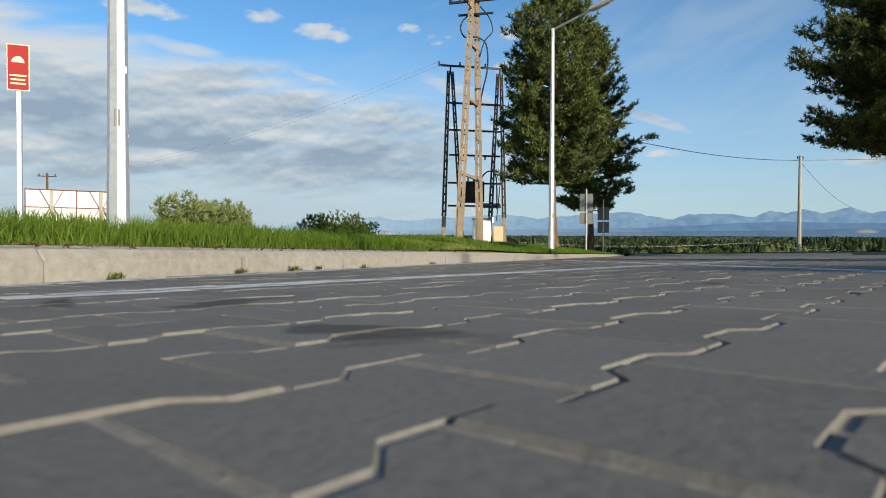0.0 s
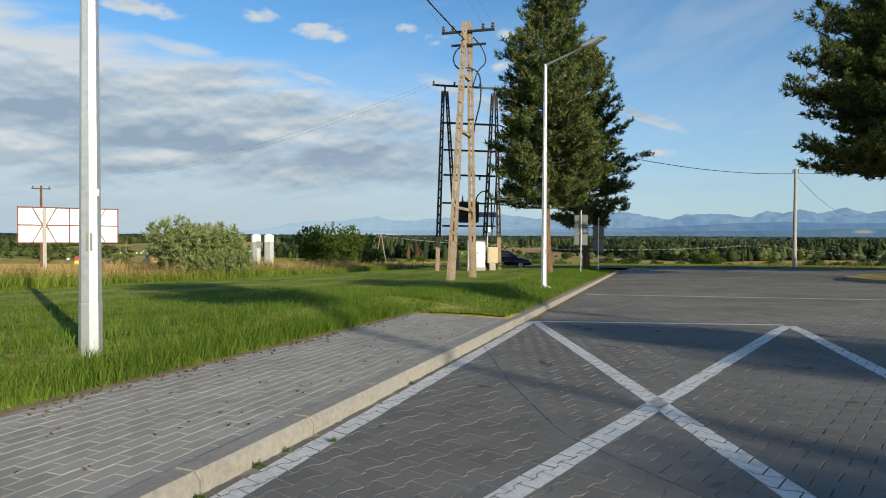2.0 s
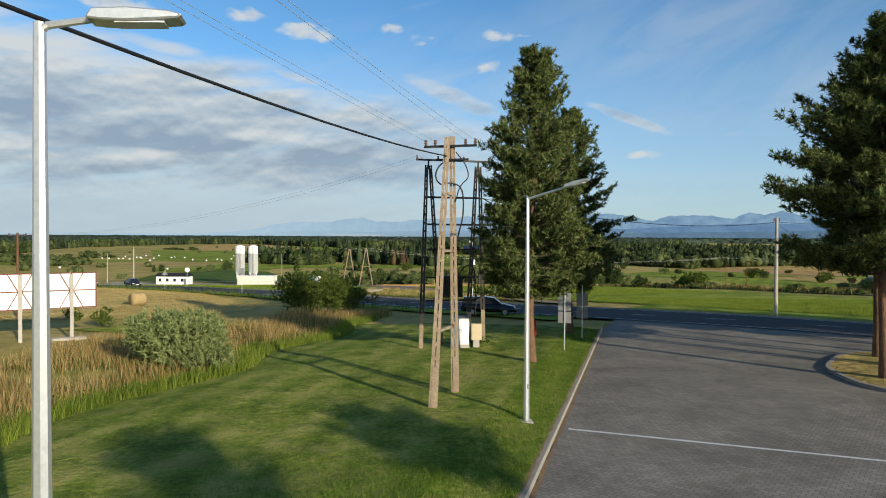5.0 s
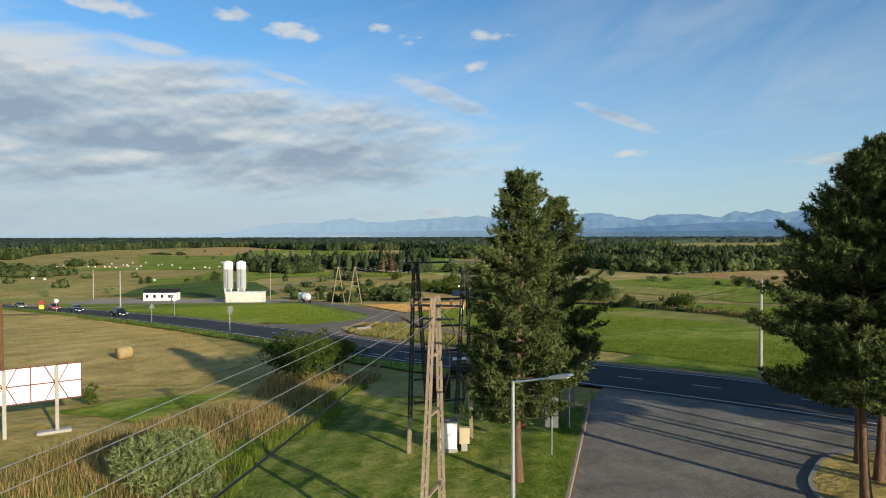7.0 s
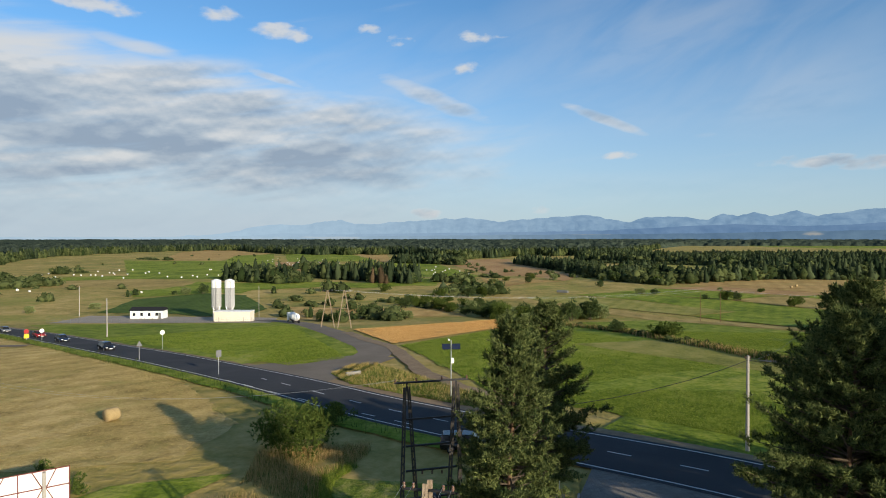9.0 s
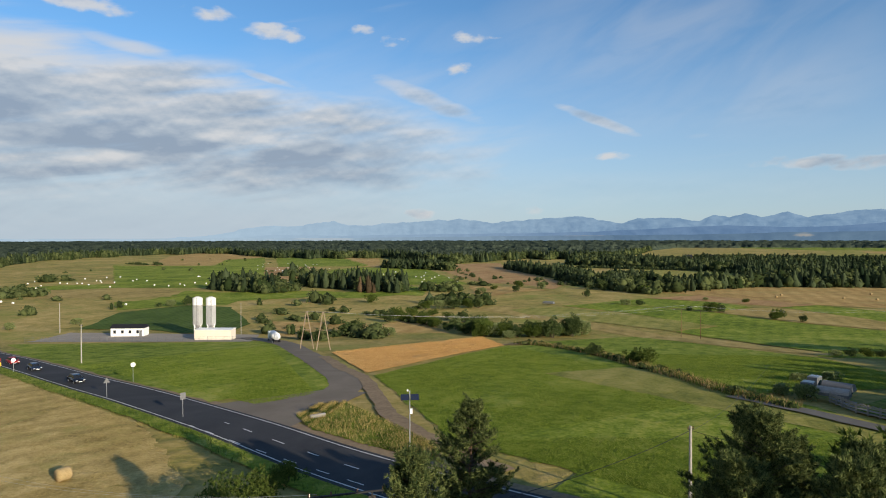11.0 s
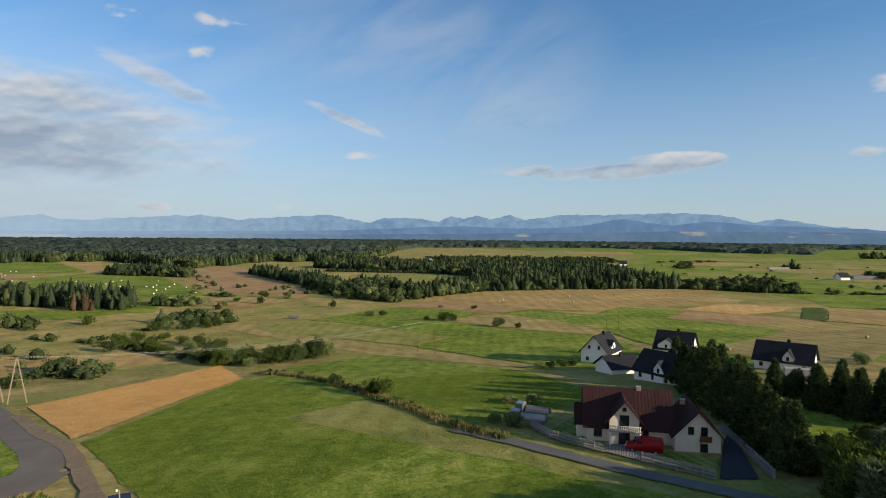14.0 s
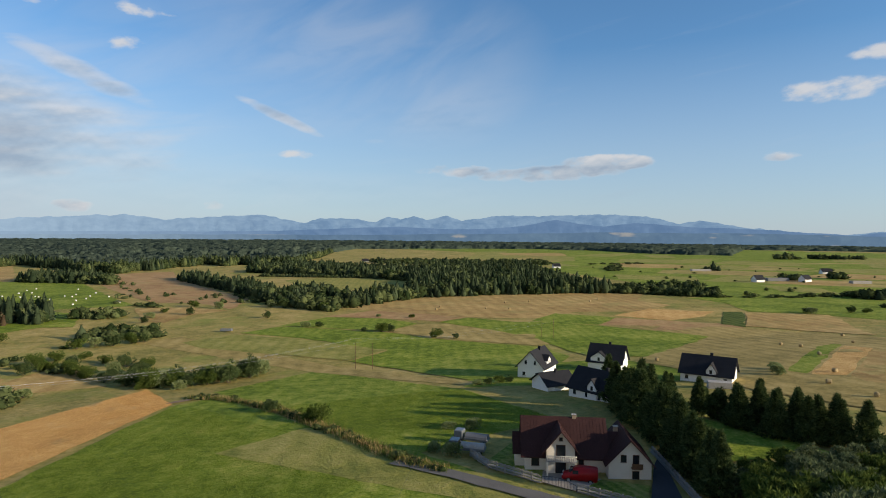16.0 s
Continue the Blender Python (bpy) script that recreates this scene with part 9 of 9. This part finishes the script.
for zone, ang in ((0, radians(47)), (1, radians(-43))):
    ca, sa = math.cos(ang), math.sin(ang)
    sg = 1 if zone == 0 else -1
    for i in range(-70, 90):
        for j in range(-90, 110):
            lx, ly = i * 0.2 + (0.1 if j % 2 else 0.0), j * 0.14
            x, y = 1.0 + ca * lx - sa * ly, 4.0 + sa * lx + ca * ly
            u, v = along(x, y)
            if not (U0 + 0.05 < u < U1 - 0.05 and V0 - 0.05 < v < V1 - 0.05):
                continue
            if sg * seam_side(x, y) > 0.14:
                continue
            poly = [(x + ca * px - sa * py, y + sa * px + ca * py) for px, py in OUT[::-1]]
            sides = [sg * seam_side(*p) for p in poly]
            if max(sides) < -0.003:
                placed.append((float(u), float(v), x, y, ang))
            elif min(sides) < -0.02:
                s0, s1 = float(np.interp(y - 0.1, SEAM_Y, SEAM_X)), float(np.interp(y + 0.1, SEAM_Y, SEAM_X))
                nx, ny = sg * 1.0, -sg * (s1 - s0) / 0.2
                cc = nx * (s0 + s1) / 2 + ny * y
                poly = clip(poly, nx, ny, cc - 0.004)
                if len(poly) > 2:
                    cut_pieces.append(poly)
placed.sort(key=lambda p: (p[0] - 1.4) ** 2 + (p[1] - 1.7) ** 2)
base = 0
src_co = np.array([v.co[:] for v in pm.vertices])
src_f = [tuple(p.vertices) for p in pm.polygons]
me_v, me_f = [], []
strips = []
for (ua, va, ub, vb, w) in ((-8, 0.17, 11.1, 0.11, 0.14), (11.05, 0.16, 0.6, 3.85, 0.15), (11.45, 3.9, 1.6, 0.62, 0.15), (11.5, 3.97, 0.0, 3.97, 0.15)):
    a, b = np.array(spot(ua, va)), np.array(spot(ub, vb))
    d = (b - a) / np.linalg.norm(b - a)
    strips.append((a, d, np.linalg.norm(b - a), w))
paint_polys = [[] for _ in strips]


def paint_on(poly, x, y, top):
    for s, (a, d, length, w) in enumerate(strips):
        rel = np.array((x, y)) - a
        if abs(rel[0] * d[1] - rel[1] * d[0]) > w / 2 + 0.14 or not (-0.15 < rel @ d < length + 0.15):
            continue
        nx, ny = d[1], -d[0]
        c0 = nx * a[0] + ny * a[1]
        jit = rp.uniform(-0.004, 0.004)
        q = clip(clip(poly, nx, ny, c0 + w / 2 + jit), -nx, -ny, -(c0 - w / 2) + jit)
        q = clip(clip(q, d[0], d[1], d @ a + length), -d[0], -d[1], -(d @ a)) if q else q
        if len(q) > 2:
            paint_polys[s].append([(px, py, top(px, py) + 0.0011) for px, py in q])


for k, (u, v, x, y, ang) in enumerate(placed):
    mtx = lie(x, y, ang + rp.uniform(-0.008, 0.008), land, 0.006) @ Matrix.Translation((0, 0, rp.uniform(-0.0012, 0.0012)))
    if k < 300:
        ob = new("paver", pm)
        ob.matrix_basis = mtx
        ob.parent = paving_near
    else:
        co = src_co @ np.array(mtx.to_3x3()).T + np.array(mtx.translation)
        me_v.append(co)
        me_f += [tuple(i + base for i in f) for f in src_f]
        base += len(co)
    o, nrm = mtx.translation, mtx.to_3x3() @ Vector((0, 0, 1))
    paint_on([tuple((mtx @ Vector((px * 0.985, py * 0.985, 0.0)))[:2]) for px, py in OUT[::-1]], x, y, lambda px, py: o.z - (nrm.x * (px - o.x) + nrm.y * (py - o.y)) / nrm.z)
for poly in cut_pieces:
    n = len(poly)
    cx, cy = sum(p[0] for p in poly) / n, sum(p[1] for p in poly) / n
    top = [(p[0], p[1], float(land(*p)) - 0.0005) for p in poly]
    me_v.append(np.array(top + [(a, b, c - 0.035) for a, b, c in top]))
    me_f.append(tuple(base + i for i in range(n)))
    me_f += [(base + i, base + n + i, base + n + (i + 1) % n, base + (i + 1) % n) for i in range(n)]
    base += 2 * n
    paint_on(poly, cx, cy, lambda px, py: float(land(px, py)) - 0.0005)
far_me = bpy.data.meshes.new("paver_field")
far_me.from_pydata(np.concatenate(me_v).tolist(), [], me_f)
far_me.materials.append(M["paver"])
fo = new("paver_field", far_me)
fo.parent = paving_near
fo["kind"] = "stuff"
for polys in paint_polys:
    vs2, fs2 = [], []
    for p in polys:
        fs2.append(tuple(range(len(vs2), len(vs2) + len(p))))
        vs2 += p
    me2 = bpy.data.meshes.new("parking_line")
    me2.from_pydata(vs2, [], fs2)
    me2.materials.append(M["paint"])
    tagged(new("parking_line", me2), "worn white parking line painted across the pavers", "road marking", "", "structure")

# footpath slabs behind the kerb
footpath = tagged(new("footpath"), "pale grey block footpath behind the kerb", "footpath", "", "structure")


def walk_z(x, y):
    u, v = along(x, y)
    return land(x, y) + 0.105 + 0.035 * (-v - 0.15)


sheet("footpath_bed", [spot(-6, -0.13), spot(10.42, -0.13), spot(10.42, -1.76), spot(-6, -1.76)], M["kerb"], -0.005, 0.5, base=walk_z, label="sand bed under the footpath slabs", category="sand")
sheet("path_edge", [spot(-6, -1.71), spot(10.4, -1.71), spot(10.4, -1.82), spot(-6, -1.82)], M["dirt"], 0.006, 0.25, 0.02, base=walk_z, label="brown earth edge between path and grass", category="earth")
bm = bmesh.new()
box(bm, (0, 0, -0.02), (0.1962, 0.0962, 0.04))
bmesh.ops.bevel(bm, geom=[e for e in bm.edges if e.verts[0].co.z > -0.01 and e.verts[1].co.z > -0.01], offset=0.003, segments=1, affect="EDGES")
sm = mesh_of("slab", bm, M["slab"])
slabs = []
for j in range(16):
    v = -0.20 - j * 0.1
    for i in range(-30, 53):
        u = i * 0.2 + (0.1 if j % 2 else 0)
        if u < 10.32:
            slabs.append((u, v))
slabs.sort(key=lambda p: abs(p[0] - 5.0) + abs(p[1] + 0.4) * 0.2)
co0 = np.array([v.co[:] for v in sm.vertices])
f0 = [tuple(p.vertices) for p in sm.polygons]
me_v, me_f, base = [], [], 0
ka = math.atan2(KU[1], KU[0])
for k, (u, v) in enumerate(slabs):
    x, y = spot(u, v)
    mtx = lie(x, y, ka, walk_z, 0.003) @ Matrix.Translation((0, 0, rp.uniform(-0.001, 0.001)))
    if k < 300:
        ob = new("slab", sm)
        ob.matrix_basis = mtx
        ob.parent = footpath
    else:
        co = co0 @ np.array(mtx.to_3x3()).T + np.array(mtx.translation)
        me_v.append(co)
        me_f += [tuple(i + base for i in f) for f in f0]
        base += len(co)
sl = bpy.data.meshes.new("slab_field")
sl.from_pydata(np.concatenate(me_v).tolist(), [], me_f)
sl.materials.append(M["slab"])
so = new("slab_field", sl)
so.parent = footpath
so["kind"] = "stuff"
